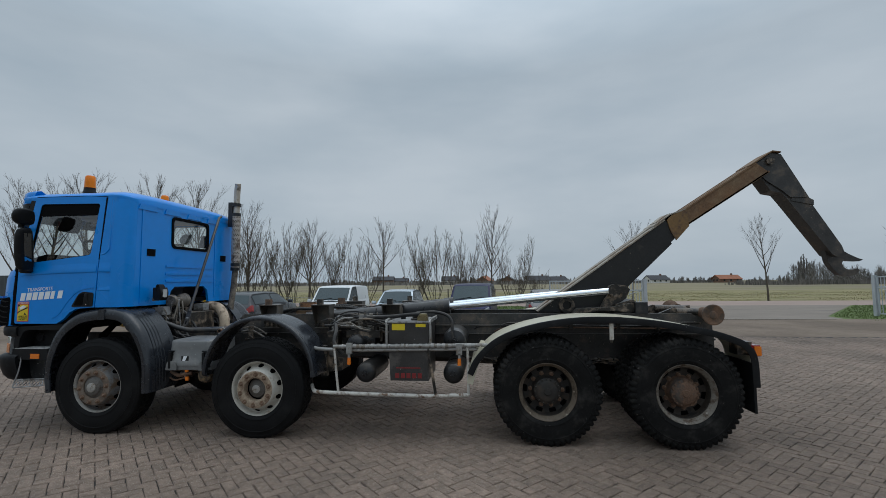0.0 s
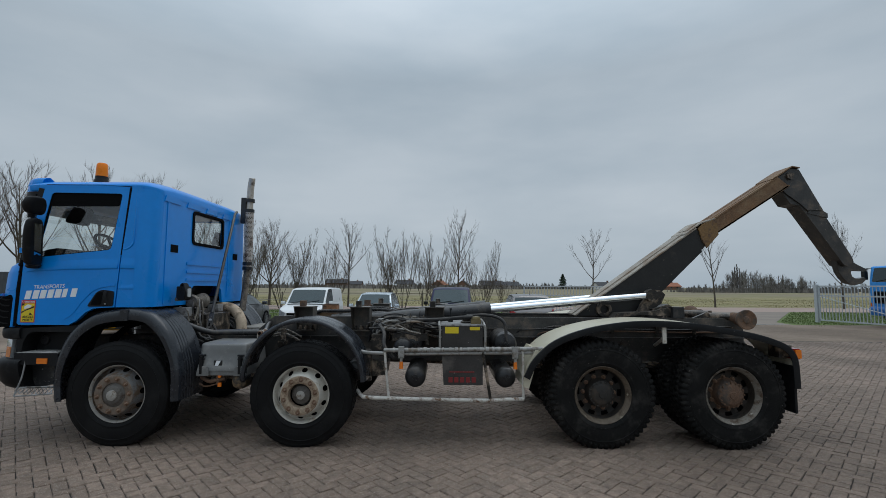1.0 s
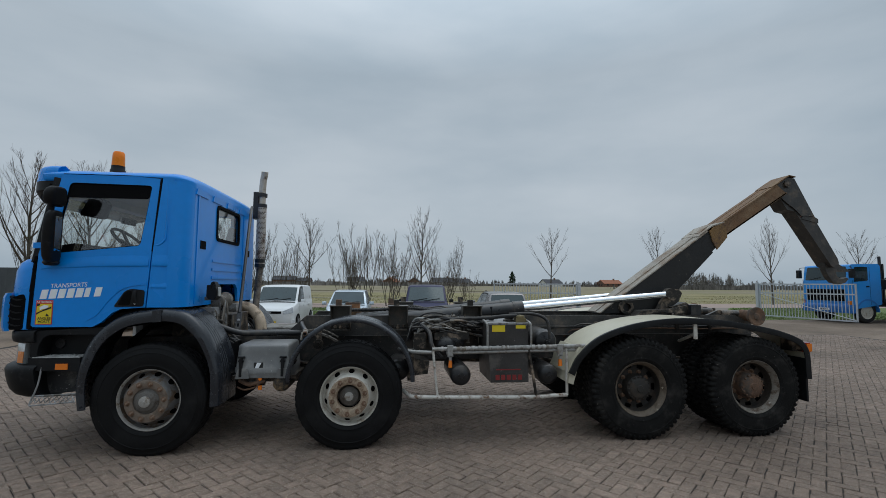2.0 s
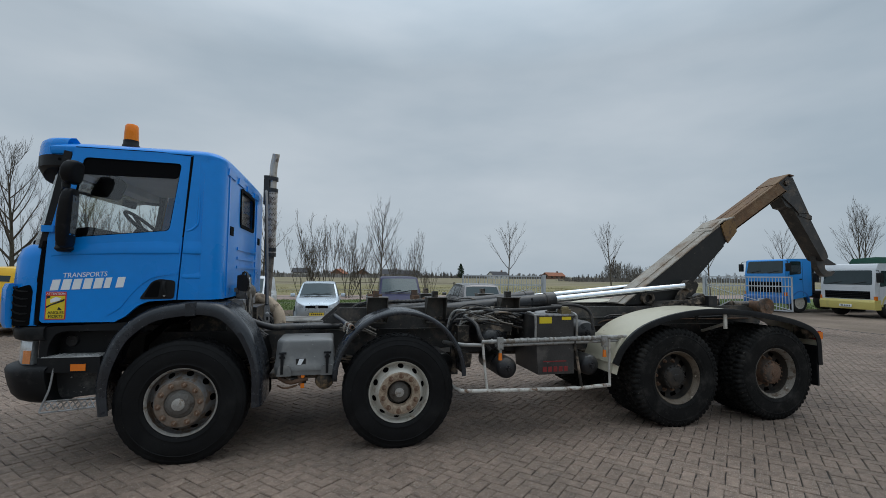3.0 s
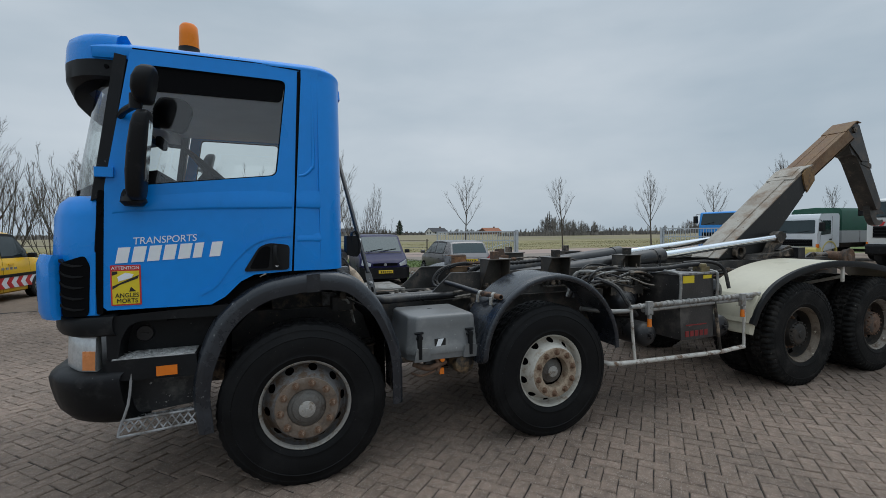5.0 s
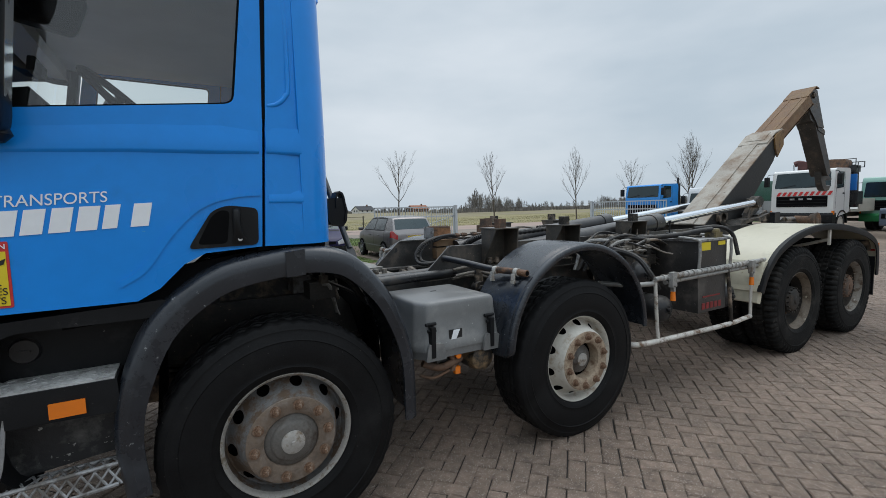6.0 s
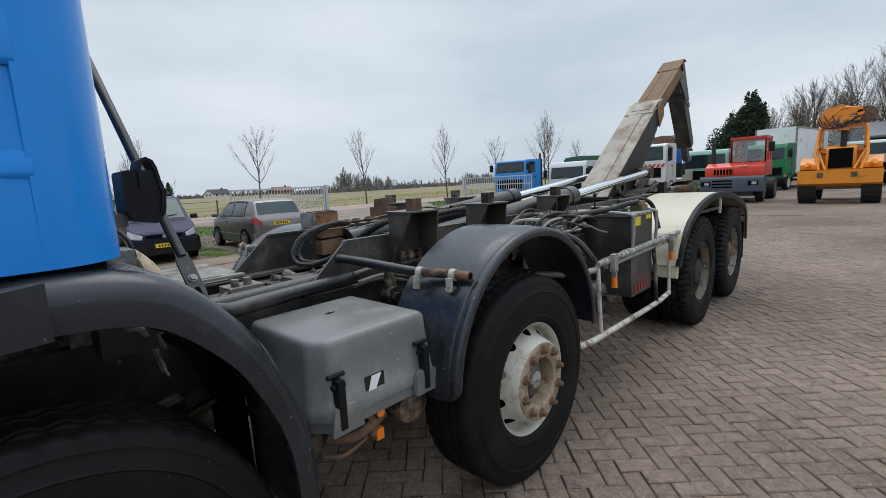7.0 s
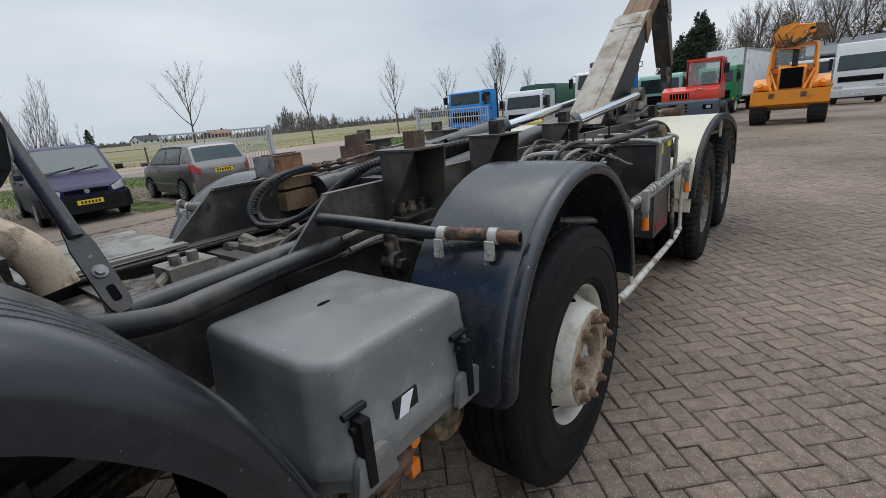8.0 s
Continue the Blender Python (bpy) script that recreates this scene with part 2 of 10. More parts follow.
REDINK = mat("red_lettering", (0.22, 0.02, 0.02), 0.5, var=0.2, bump=0.0)
STICKY = mat("yellow_sticker", (0.72, 0.55, 0.02), 0.4, var=0.06, bump=0.0)
STICKR = mat("red_sticker_border", (0.55, 0.03, 0.03), 0.4, var=0.06, bump=0.0)
ALU = mat("bare_aluminium", (0.55, 0.55, 0.55), 0.38, 0.8, var=0.15, scale=9, fine=60, bump=0.15, dirt=(0.2, 0.18, 0.16), amt=0.3, dscale=9)
DULLALU = mat("weathered_aluminium", (0.30, 0.30, 0.30), 0.6, 0.3, var=0.2, scale=9, fine=60, bump=0.2, dirt=(0.12, 0.11, 0.10), amt=0.35, dscale=8)
# near-black trim; the same tone paints shade into wheel wells and recesses
TRIMSHADE = mat("dark_interior", (0.004, 0.004, 0.0045), 0.8, var=0.2, bump=0.05, spec=0.06)
SEATGREY = mat("grey_seat_fabric", (0.10, 0.10, 0.105), 0.9, var=0.2, fine=200, bump=0.1)
MIRROR = mat("mirror_glass", (0.75, 0.78, 0.8), 0.04, 1.0, var=0.02, bump=0.0)
GLASS = glass_mat("window_glass", (0.90, 0.94, 0.93))


# ---------------- mesh helpers ----------------
def part(name, bm, material, parent=None, label="", angle=38):
    me = bpy.data.meshes.new(name)
    bmesh.ops.recalc_face_normals(bm, faces=bm.faces)
    bm.to_mesh(me)
    bm.free()
    me.materials.append(material)
    me.polygons.foreach_set("use_smooth", [True] * len(me.polygons))
    me.set_sharp_from_angle(angle=radians(angle))
    ob = new(name, me)
    ob.parent = parent
    return tagged(ob, label)


def thing(name, m, label, category, group=""):
    ob = new(name)
    ob.matrix_basis = m
    ob.empty_display_size = 0.2
    return tagged(ob, label, category, group)


def bevel(bm, geom, width, seg=2):
    edges = [e for e in {e for v in geom for e in v.link_edges} if len(e.link_faces) == 2 and e.calc_face_angle(0) > 0.5]
    bmesh.ops.bevel(bm, geom=edges, offset=width, segments=seg, profile=0.5, affect="EDGES", clamp_overlap=True)


def box(bm, x0, x1, y0, y1, z0, z1, bev=0.0, seg=2):
    vs = [bm.verts.new((x, y, z)) for x in (x0, x1) for y in (y0, y1) for z in (z0, z1)]
    for q in ((0, 1, 3, 2), (4, 6, 7, 5), (0, 4, 5, 1), (2, 3, 7, 6), (0, 2, 6, 4), (1, 5, 7, 3)):
        bm.faces.new([vs[i] for i in q])
    if bev:
        bevel(bm, vs, bev, seg)
    return bm


def place(axis, a, u, v):
    return {"x": (a, u, v), "y": (u, a, v), "z": (u, v, a)}[axis]


def prism(bm, pts, a0, a1, axis="y", bev=0.0, seg=2):
    lo = [bm.verts.new(place(axis, a0, *p)) for p in pts]
    hi = [bm.verts.new(place(axis, a1, *p)) for p in pts]
    bm.faces.new(lo)
    bm.faces.new(hi[::-1])
    k = len(pts)
    for i in range(k):
        bm.faces.new((lo[i], hi[i], hi[(i + 1) % k], lo[(i + 1) % k]))
    if bev:
        bevel(bm, lo + hi, bev, seg)
    return bm


def panel(bm, outer, holes, a0, a1, axis="y"):
    """A plate from a0 to a1 with the given outline and holes through it."""
    edges = []
    for loop in (outer, *holes):
        vs = [bm.verts.new(place(axis, a0, *p)) for p in loop]
        edges += [bm.edges.new((vs[i], vs[(i + 1) % len(vs)])) for i in range(len(vs))]
    made = bmesh.ops.triangle_fill(bm, use_beauty=True, edges=edges)
    faces = [g for g in made["geom"] if isinstance(g, bmesh.types.BMFace)]
    out = bmesh.ops.extrude_face_region(bm, geom=faces)
    shift = Vector(place(axis, a1 - a0, 0, 0))
    bmesh.ops.translate(bm, vec=shift, verts=[g for g in out["geom"] if isinstance(g, bmesh.types.BMVert)])
    return bm


def rounded(pts, r, n=4):
    """A polygon with its corners rounded."""
    out = []
    k = len(pts)
    for i in range(k):
        p, a, b = Vector(pts[i]), Vector(pts[i - 1]), Vector(pts[(i + 1) % k])
        da, db = (a - p), (b - p)
        rr = min(r, da.length * 0.45, db.length * 0.45)
        s, e = p + da.normalized() * rr, p + db.normalized() * rr
        for j in range(n + 1):
            t = j / n
            out.append(tuple((1 - t) ** 2 * s + 2 * t * (1 - t) * p + t * t * e))
    return out


def frame_of(d):
    d = d.normalized()
    a = Vector((0, 0, 1)) if abs(d.z) < 0.9 else Vector((1, 0, 0))
    u = d.cross(a).normalized()
    return u, d.cross(u).normalized()


def cyl(bm, p0, p1, r0, r1=None, seg=14, caps=True):
    p0, p1 = Vector(p0), Vector(p1)
    r1 = r0 if r1 is None else r1
    u, v = frame_of(p1 - p0)
    rings = []
    for p, r in ((p0, r0), (p1, r1)):
        rings.append([bm.verts.new(p + (u * math.cos(2 * math.pi * i / seg) + v * math.sin(2 * math.pi * i / seg)) * r) for i in range(seg)])
    for i in range(seg):
        bm.faces.new((rings[0][i], rings[0][(i + 1) % seg], rings[1][(i + 1) % seg], rings[1][i]))
    if caps:
        bm.faces.new(rings[0][::-1])
        bm.faces.new(rings[1])
    return bm


def spline(pts, n=6):
    P = [Vector(p) for p in pts]
    P = [P[0] * 2 - P[1]] + P + [P[-1] * 2 - P[-2]]
    out = []
    for i in range(1, len(P) - 2):
        a, b, c, d = P[i - 1:i + 3]
        for j in range(n):
            t = j / n
            out.append(0.5 * ((2 * b) + (c - a) * t + (2 * a - 5 * b + 4 * c - d) * t * t + (3 * b - a - 3 * c + d) * t ** 3))
    out.append(P[-2])
    return out


def tube(bm, pts, r, seg=8, n=5, r_end=None):
    path = spline(pts, n) if n > 1 else [Vector(p) for p in pts]
    u = None
    rings = []
    for i, p in enumerate(path):
        d = (path[min(i + 1, len(path) - 1)] - path[max(i - 1, 0)]).normalized()
        if u is None:
            u, _ = frame_of(d)
        u = (u - d * u.dot(d)).normalized()
        v = d.cross(u)
        rr = r if r_end is None else r + (r_end - r) * i / (len(path) - 1)
        rings.append([bm.verts.new(p + (u * math.cos(2 * math.pi * k / seg) + v * math.sin(2 * math.pi * k / seg)) * rr) for k in range(seg)])
    for a, b in zip(rings, rings[1:]):
        for k in range(seg):
            bm.faces.new((a[k], a[(k + 1) % seg], b[(k + 1) % seg], b[k]))
    bm.faces.new(rings[0][::-1])
    bm.faces.new(rings[-1])
    return bm


def lathe(bm, prof, c=(0, 0, 0), seg=40, axis="y", skip=None, closed=False):
    """Turns (radius, height) pairs round an axis through c; skip(ring, k) leaves faces out."""
    c = Vector(c)
    rings = []
    for r, h in prof:
        ring = []
        for k in range(seg):
            a = 2 * math.pi * k / seg
            ring.append(bm.verts.new(c + Vector(place(axis, h, r * math.cos(a), r * math.sin(a)))))
        rings.append(ring)
    pairs = list(zip(rings, rings[1:])) + ([(rings[-1], rings[0])] if closed else [])
    for i, (a, b) in enumerate(pairs):
        for k in range(seg):
            if skip and skip(i, k):
                continue
            bm.faces.new((a[k], a[(k + 1) % seg], b[(k + 1) % seg], b[k]))
    if not closed:
        for ring, r in ((rings[0], prof[0][0]), (rings[-1], prof[-1][0])):
            if 0.0005 < r < 0.05:
                bm.faces.new(ring)
    return bm


def sheet(bm, path, section):
    """Sweeps a closed section of (out, y) pairs along a path of (x, z) points; 'out' is along the path's outward normal."""
    rings = []
    k = len(path)
    for i in range(k):
        a, b = Vector(path[max(i - 1, 0)]), Vector(path[min(i + 1, k - 1)])
        t = (b - a).normalized()
        nrm = Vector((-t.y, t.x))
        rings.append([bm.verts.new((path[i][0] + nrm.x * o, y, path[i][1] + nrm.y * o)) for o, y in section])
    m = len(section)
    for a, b in zip(rings, rings[1:]):
        for j in range(m):
            bm.faces.new((a[j], a[(j + 1) % m], b[(j + 1) % m], b[j]))
    bm.faces.new(rings[0])
    bm.faces.new(rings[-1][::-1])
    return bm


def curve2(pts, n=5):
    return [(p.x, p.y) for p in spline([(a, b, 0) for a, b in pts], n)]


def loft(bm, rings, close_ends=True):
    R = [[bm.verts.new(p) for p in ring] for ring in rings]
    k = len(R[0])
    for a, b in zip(R, R[1:]):
        for i in range(k):
            bm.faces.new((a[i], a[(i + 1) % k], b[(i + 1) % k], b[i]))
    if close_ends:
        bm.faces.new(R[0][::-1])
        bm.faces.new(R[-1])
    return bm


def lettering(text, size, m, material, parent, name="lettering", label="", shear=0.0, width=1.0):
    """Raised letters of Blender's own font, as a mesh under its thing."""
    cu = bpy.data.curves.new("text", "FONT")
    cu.body, cu.size, cu.extrude, cu.shear = text, size, 0.001, shear
    cu.align_x = "CENTER"
    ob = new("text", cu)
    me = bpy.data.meshes.new_from_object(ob.evaluated_get(bpy.context.evaluated_depsgraph_get()))
    bpy.data.objects.remove(ob)
    bpy.data.curves.remove(cu)
    me.transform(m @ Matrix.Diagonal((width, 1, 1, 1)))
    me.materials.clear()
    me.materials.append(material)
    me.name = name
    o = new(name, me)
    o.parent = parent
    return tagged(o, label)


# ---------------- the hooklift truck ----------------
truck = thing("hooklift_truck", pose(0, 0, 0.012), "four-axle hooklift truck with blue cab and bare dark chassis", "truck")
NB = bmesh.new


def holder(name, parent, m, label=""):
    ob = new(name)
    ob.parent = parent
    ob.matrix_basis = m
    ob.empty_display_size = 0.1
    return tagged(ob, label)


def instance(src, parent, m=None, name=None):
    ob = new(name or src.name.split(".")[0], src.data)
    ob.parent = parent
    if m is not None:
        ob.matrix_basis = m
    return tagged(ob, src.get("label", ""))


def tyre_mesh(lug, width=0.32, r=0.545, grow=1.0):
    """A tyre in one piece; the blocks of the tread are cut by stepping the radius of the shoulder rings."""
    bm = NB()
    w = width
    side = [(0.293, 0.035, 0), (0.303, 0.018, 0), (0.312, 0.009, 0), (0.330, 0.006, 0), (0.334, 0.003, 0), (0.340, 0.006, 0), (0.36, 0.002, 0), (0.395, 0.0, 0), (0.43, 0.0, 0), (0.455, 0.003, 0), (0.459, -0.001, 0), (0.466, 0.004, 0)]
    if lug:
        tread = [(0.488, 0.008, 0), (0.496, 0.004, 1), (0.514, 0.010, 1), (0.532, 0.022, 1), (r, 0.040, 1), (r, 0.088, 1), (r - 0.020, 0.093, 0), (r - 0.020, 0.108, 0), (r, 0.113, 2), (r, 0.150, 2), (r - 0.016, 0.153, 0)]
    else:
        tread = [(0.492, 0.009, 0), (0.500, 0.013, 0), (0.506, 0.012, 0), (0.520, 0.020, 0), (0.531, 0.023, 0), (0.538, 0.030, 3), (r - 0.001, 0.038, 3), (r, 0.075, 3), (r - 0.015, 0.079, 0), (r - 0.015, 0.091, 0), (r, 0.095, 2), (r, 0.116, 2),
                 (r - 0.015, 0.119, 0), (r - 0.015, 0.129, 0), (r, 0.132, 2), (r, 0.160, 2)]
    half = side + tread
    prof = half + [(q, w - y, f) for q, y, f in half[::-1]]
    n = 56 if lug else 48
    seg = n * 3
    depth = {0: 0.0, 1: 0.022, 2: 0.020 if lug else 0.009, 3: 0.006}
    rings = []
    for i, (q, y, f) in enumerate(prof):
        ring = []
        for k in range(seg):
            a = 2 * math.pi * (k + (0.5 if i > len(half) else 0)) / seg
            cut = (k % 3 == 0) if f in (1, 3) else (f == 2 and (k + 1) % 3 == 0)
            rr = q - (depth[f] if cut else 0)
            rr = 0.30 + (rr - 0.30) * grow if rr > 0.30 else rr
            ring.append(bm.verts.new((rr * math.cos(a), y, rr * math.sin(a))))
        rings.append(ring)
    for a_, b_ in zip(rings, rings[1:]):
        for k in range(seg):
            bm.faces.new((a_[k], a_[(k + 1) % seg], b_[(k + 1) % seg], b_[k]))
    return bm


OVAL = {6 + i: range(12 - h, 12 + h) for i, h in enumerate((2, 4, 5, 5, 5, 4, 3))}


def hole_skip(first, per=8):
    shape = {first: (2, 3, 4, 5), first + 1: (2, 3, 4, 5)}
    return lambda i, k: i in shape and (k % per) in shape[i]


# near-black wheel dish with dark brown mottling
DARKDISH = mat("oily_dark_dish", (0.020, 0.017, 0.014), 0.7, var=0.4, scale=9, fine=60, bump=0.3, dirt=(0.055, 0.042, 0.032), amt=0.35, dscale=9)
PATCHRIM = mat("flaking_white_rim", (0.19, 0.168, 0.14), 0.65, spk=(0.34, 0.31, 0.27), sthr=0.64, sscale=14, var=0.25, scale=10, fine=60, bump=0.2, dirt=(0.075, 0.05, 0.033), amt=0.46, dscale=10, sharp=0.15)
PALECAP = mat("pale_hub_cap", (0.36, 0.34, 0.31), 0.6, 0.15, var=0.2, scale=20, fine=90, bump=0.15, dirt=(0.18, 0.14, 0.10), amt=0.3, dscale=20)


def build_wheel(kind, material, parent, m):
    """One wheel, outward along -y, the tyre's outer face at y = 0."""
    w = holder("wheel", parent, m)
    part("tyre", tyre_mesh(kind == "rear", grow=1.07 if kind == "rear" else 1.015), DUSTRUBBER if kind == "rear" else RUBBER, w)
    b = NB()
    if kind == "front":
        lathe(b, [(0.300, 0.045), (0.301, 0.028), (0.296, 0.024), (0.288, 0.030), (0.278, 0.055), (0.270, 0.096), (0.264, 0.097), (0.259, 0.094), (0.254, 0.089), (0.249, 0.083), (0.244, 0.076), (0.239, 0.067), (0.234, 0.056), (0.229, 0.043), (0.224, 0.027),
                  (0.217, 0.003), (0.211, -0.012), (0.203, -0.024), (0.192, -0.028), (0.130, -0.028)], seg=240, skip=lambda i, k: i in OVAL and (k % 24) in OVAL[i])
    else:
        lathe(b, [(0.300, 0.045), (0.301, 0.024), (0.295, 0.018), (0.286, 0.026), (0.276, 0.05), (0.262, 0.062), (0.257, 0.085)], seg=80)
        d_ = NB()
        lathe(d_, [(0.2568, 0.086), (0.256, 0.10), (0.254, 0.15), (0.246, 0.175), (0.232, 0.182), (0.205, 0.178), (0.14, 0.176)], seg=80, skip=hole_skip(3))
        part("rim_dish", d_, DARKDISH, w, "dark wheel dish")
    if kind == "front":
        # the openings get smooth oval edges
        for _ in range(6):
            goal = {}
            for v in b.verts:
                near = [e.other_vert(v) for e in v.link_edges if e.is_boundary]
                if len(near) == 2 and 0.20 < math.hypot(v.co.x, v.co.z) < 0.262:
                    goal[v] = v.co * 0.4 + (near[0].co + near[1].co) * 0.3
            for v, p in goal.items():
                v.co = p
    part("rim", b, material, w)
    if material is GREYRIM:
        b = NB()
        lathe(b, [(0.3035, 0.036), (0.3035, 0.026), (0.2965, 0.0215), (0.2865, 0.0285), (0.279, 0.048)], seg=90)
        part("rim_lip", b, PALECAP, w, "worn pale rim edge")
    # near-black disc added behind the wheel openings to paint their shade
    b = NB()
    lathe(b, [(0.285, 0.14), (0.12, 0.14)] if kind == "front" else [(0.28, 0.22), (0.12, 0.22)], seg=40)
    part("brake_drum", b, TRIMSHADE, w)
    b = NB()
    if kind == "front":
        lathe(b, [(0.204, -0.020), (0.200, -0.0295), (0.194, -0.031), (0.134, -0.031), (0.124, -0.024), (0.121, 0.05)], seg=48)
        part("nut_ring", b, NUTRUST if material is WHITERIM else OLDRING, w, "rust-stained ring under the wheel nuts")
        b = NB()
    if material is GREYRIM:
        lathe(b, [(0.124, -0.012), (0.112, -0.020), (0.098, -0.026), (0.092, -0.040), (0.084, -0.046), (0.060, -0.048), (0.050, -0.052), (0.002, -0.054)], seg=36)
    elif kind == "front":
        lathe(b, [(0.119, 0.085), (0.106, 0.085), (0.102, 0.045), (0.094, 0.030), (0.066, 0.020), (0.054, 0.010), (0.045, 0.006), (0.036, 0.002), (0.014, 0.000), (0.002, 0.000)], seg=36)
    else:
        lathe(b, [(0.165, 0.178), (0.15, 0.165), (0.140, 0.10), (0.136, 0.072), (0.118, 0.064), (0.108, 0.052), (0.09, 0.044), (0.04, 0.040), (0.034, 0.030), (0.002, 0.030)], seg=36)
    part("hub", b, DARKDISH if kind == "rear" else HUBGREY, w)
    if kind == "front":
        b = NB()
        lathe(b, [(0.055, -0.046), (0.052, -0.060), (0.036, -0.066), (0.013, -0.067), (0.011, -0.074), (0.002, -0.074)] if material is GREYRIM else [(0.046, 0.010), (0.044, 0.002), (0.030, -0.003), (0.013, -0.004), (0.011, -0.014), (0.002, -0.014)], seg=28)
        part("hub_cap", b, PALECAP, w, "pale metal hub cap")
    nut = NB()
    depth = -0.030 if kind == "front" else 0.176
    cyl(nut, (0, depth, 0), (0, depth - 0.007, 0), 0.025, seg=12)
    cyl(nut, (0, depth - 0.007, 0), (0, depth - 0.026, 0), 0.0175, 0.0165, seg=6)
    cyl(nut, (0, depth - 0.026, 0), (0, depth - 0.034, 0), 0.010, 0.009, seg=8)
    src = None
    for k in range(10):
        a = 2 * math.pi * (k + 0.5) / 10
        at = Matrix.Translation((0.1675 * math.cos(a), 0, 0.1675 * math.sin(a)))
        if src is None:
            src = part("wheel_nut", nut, NUTBROWN, w)
            src.matrix_basis = at
        else:
            instance(src, w, at)
    if kind == "rear":
        sbolt = None
        for k in range(16):
            a = 2 * math.pi * k / 16
            at = Matrix.Translation((0.126 * math.cos(a), 0, 0.126 * math.sin(a)))
            if sbolt is None:
                sb = NB()
                cyl(sb, (0, 0.068, 0), (0, 0.050, 0), 0.009, seg=6)
                sbolt = part("hub_bolt", sb, GREASY, w)
                sbolt.matrix_basis = at
            else:
                instance(sbolt, w, at)
    return w


def copy_wheel(src, m, swap=()):
    w = holder("wheel", truck, m)
    for o in src.children:
        c = instance(o, w, o.matrix_basis.copy())
        for kind, material in swap:
            if o.name.split(".")[0] == kind:
                c.data = o.data.copy()
                c.data.materials[0] = material
    return w


AX = (0.0, 1.94, 5.12, 6.50)
HZ = 0.524
RZ = 0.537
HUBGREY = mat("grease_stained_hub", (0.12, 0.11, 0.098), 0.6, var=0.3, scale=14, fine=80, bump=0.25, dirt=(0.055, 0.04, 0.03), amt=0.46, dscale=14, sharp=0.25)
OLDRING = mat("rust_brown_ring", (0.15, 0.11, 0.08), 0.75, var=0.4, scale=14, fine=80, bump=0.3, dirt=(0.22, 0.18, 0.15), amt=0.4, dscale=16, sharp=0.2)
BROWNDISH = mat("brown_wheel_dish", (0.035, 0.026, 0.019), 0.7, var=0.35, scale=9, fine=60, bump=0.3, dirt=(0.025, 0.022, 0.02), amt=0.4, dscale=9)
wf1 = build_wheel("front", GREYRIM, truck, pose(AX[0], -1.215, HZ, 0, 12, 0))
wf2 = build_wheel("front", WHITERIM, truck, pose(AX[1], -1.215, HZ, 0, 40, 0))
wr1 = build_wheel("rear", BROWNRIM, truck, pose(AX[2], -1.22, RZ, 0, 20, 0))
wr2 = copy_wheel(wr1, pose(AX[3], -1.22, RZ, 0, 65, 0), (("rim", PATCHRIM), ("rim_dish", BROWNDISH), ("hub", RUSTY), ("hub_bolt", RUSTY)))
for i, x in enumerate(AX):
    src = (wf1, wf2, wr1, wr1)[i]
    copy_wheel(src, pose(x, 1.215, RZ if i > 1 else HZ, 0, 30 * i, 180))
    if i > 1:
        for y, rz in ((-0.87, 0), (0.87, 180)):
            w = holder("wheel", truck, pose(x, y, RZ, 0, 15 * i, rz))
            instance([o for o in wr1.children if o.name.startswith("tyre")][0], w)

# axles
for x in AX:
    b = NB()
    cyl(b, (x, -0.95, HZ), (x, 0.95, HZ), 0.075, seg=12)
    if x > 4:
        lathe(b, [(0.02, -0.30), (0.12, -0.26), (0.20, -0.12), (0.21, 0.1), (0.15, 0.24), (0.02, 0.30)], (x, 0, HZ), seg=20)
        box(b, x - 0.1, x + 0.1, -0.62, -0.42, HZ + 0.05, HZ + 0.3, 0.02)
        box(b, x - 0.1, x + 0.1, 0.42, 0.62, HZ + 0.05, HZ + 0.3, 0.02)
    else:
        box(b, x - 0.09, x + 0.09, -0.75, 0.75, HZ - 0.06, HZ + 0.07, 0.02)
    part("axle", b, GREASY, truck)
    for s in (-1, 1):
        b = NB()
        y = 0.45 * s
        for k in range(4):
            L = 0.85 - 0.17 * k
            pts = [(x - L, HZ + 0.23 + 0.0 * k), (x, HZ + 0.10 + 0.022 * k), (x + L, HZ + 0.23)]
            path = curve2(pts, 6)
            sheet(b, path, [(0.0, y - 0.045), (0.018, y - 0.045), (0.018, y + 0.045), (0.0, y + 0.045)])
        part("leaf_spring", b, GREASY, truck)

BRACKET = mat("black_bracket_paint", (0.056, 0.050, 0.042), 0.42, var=0.45, scale=5, fine=60, bump=0.10, dirt=(0.155, 0.115, 0.08), amt=0.34, dscale=6, sharp=0.25, spk=(0.21, 0.16, 0.12), sthr=0.69, sscale=24, spec=0.5, top_light=0.5)

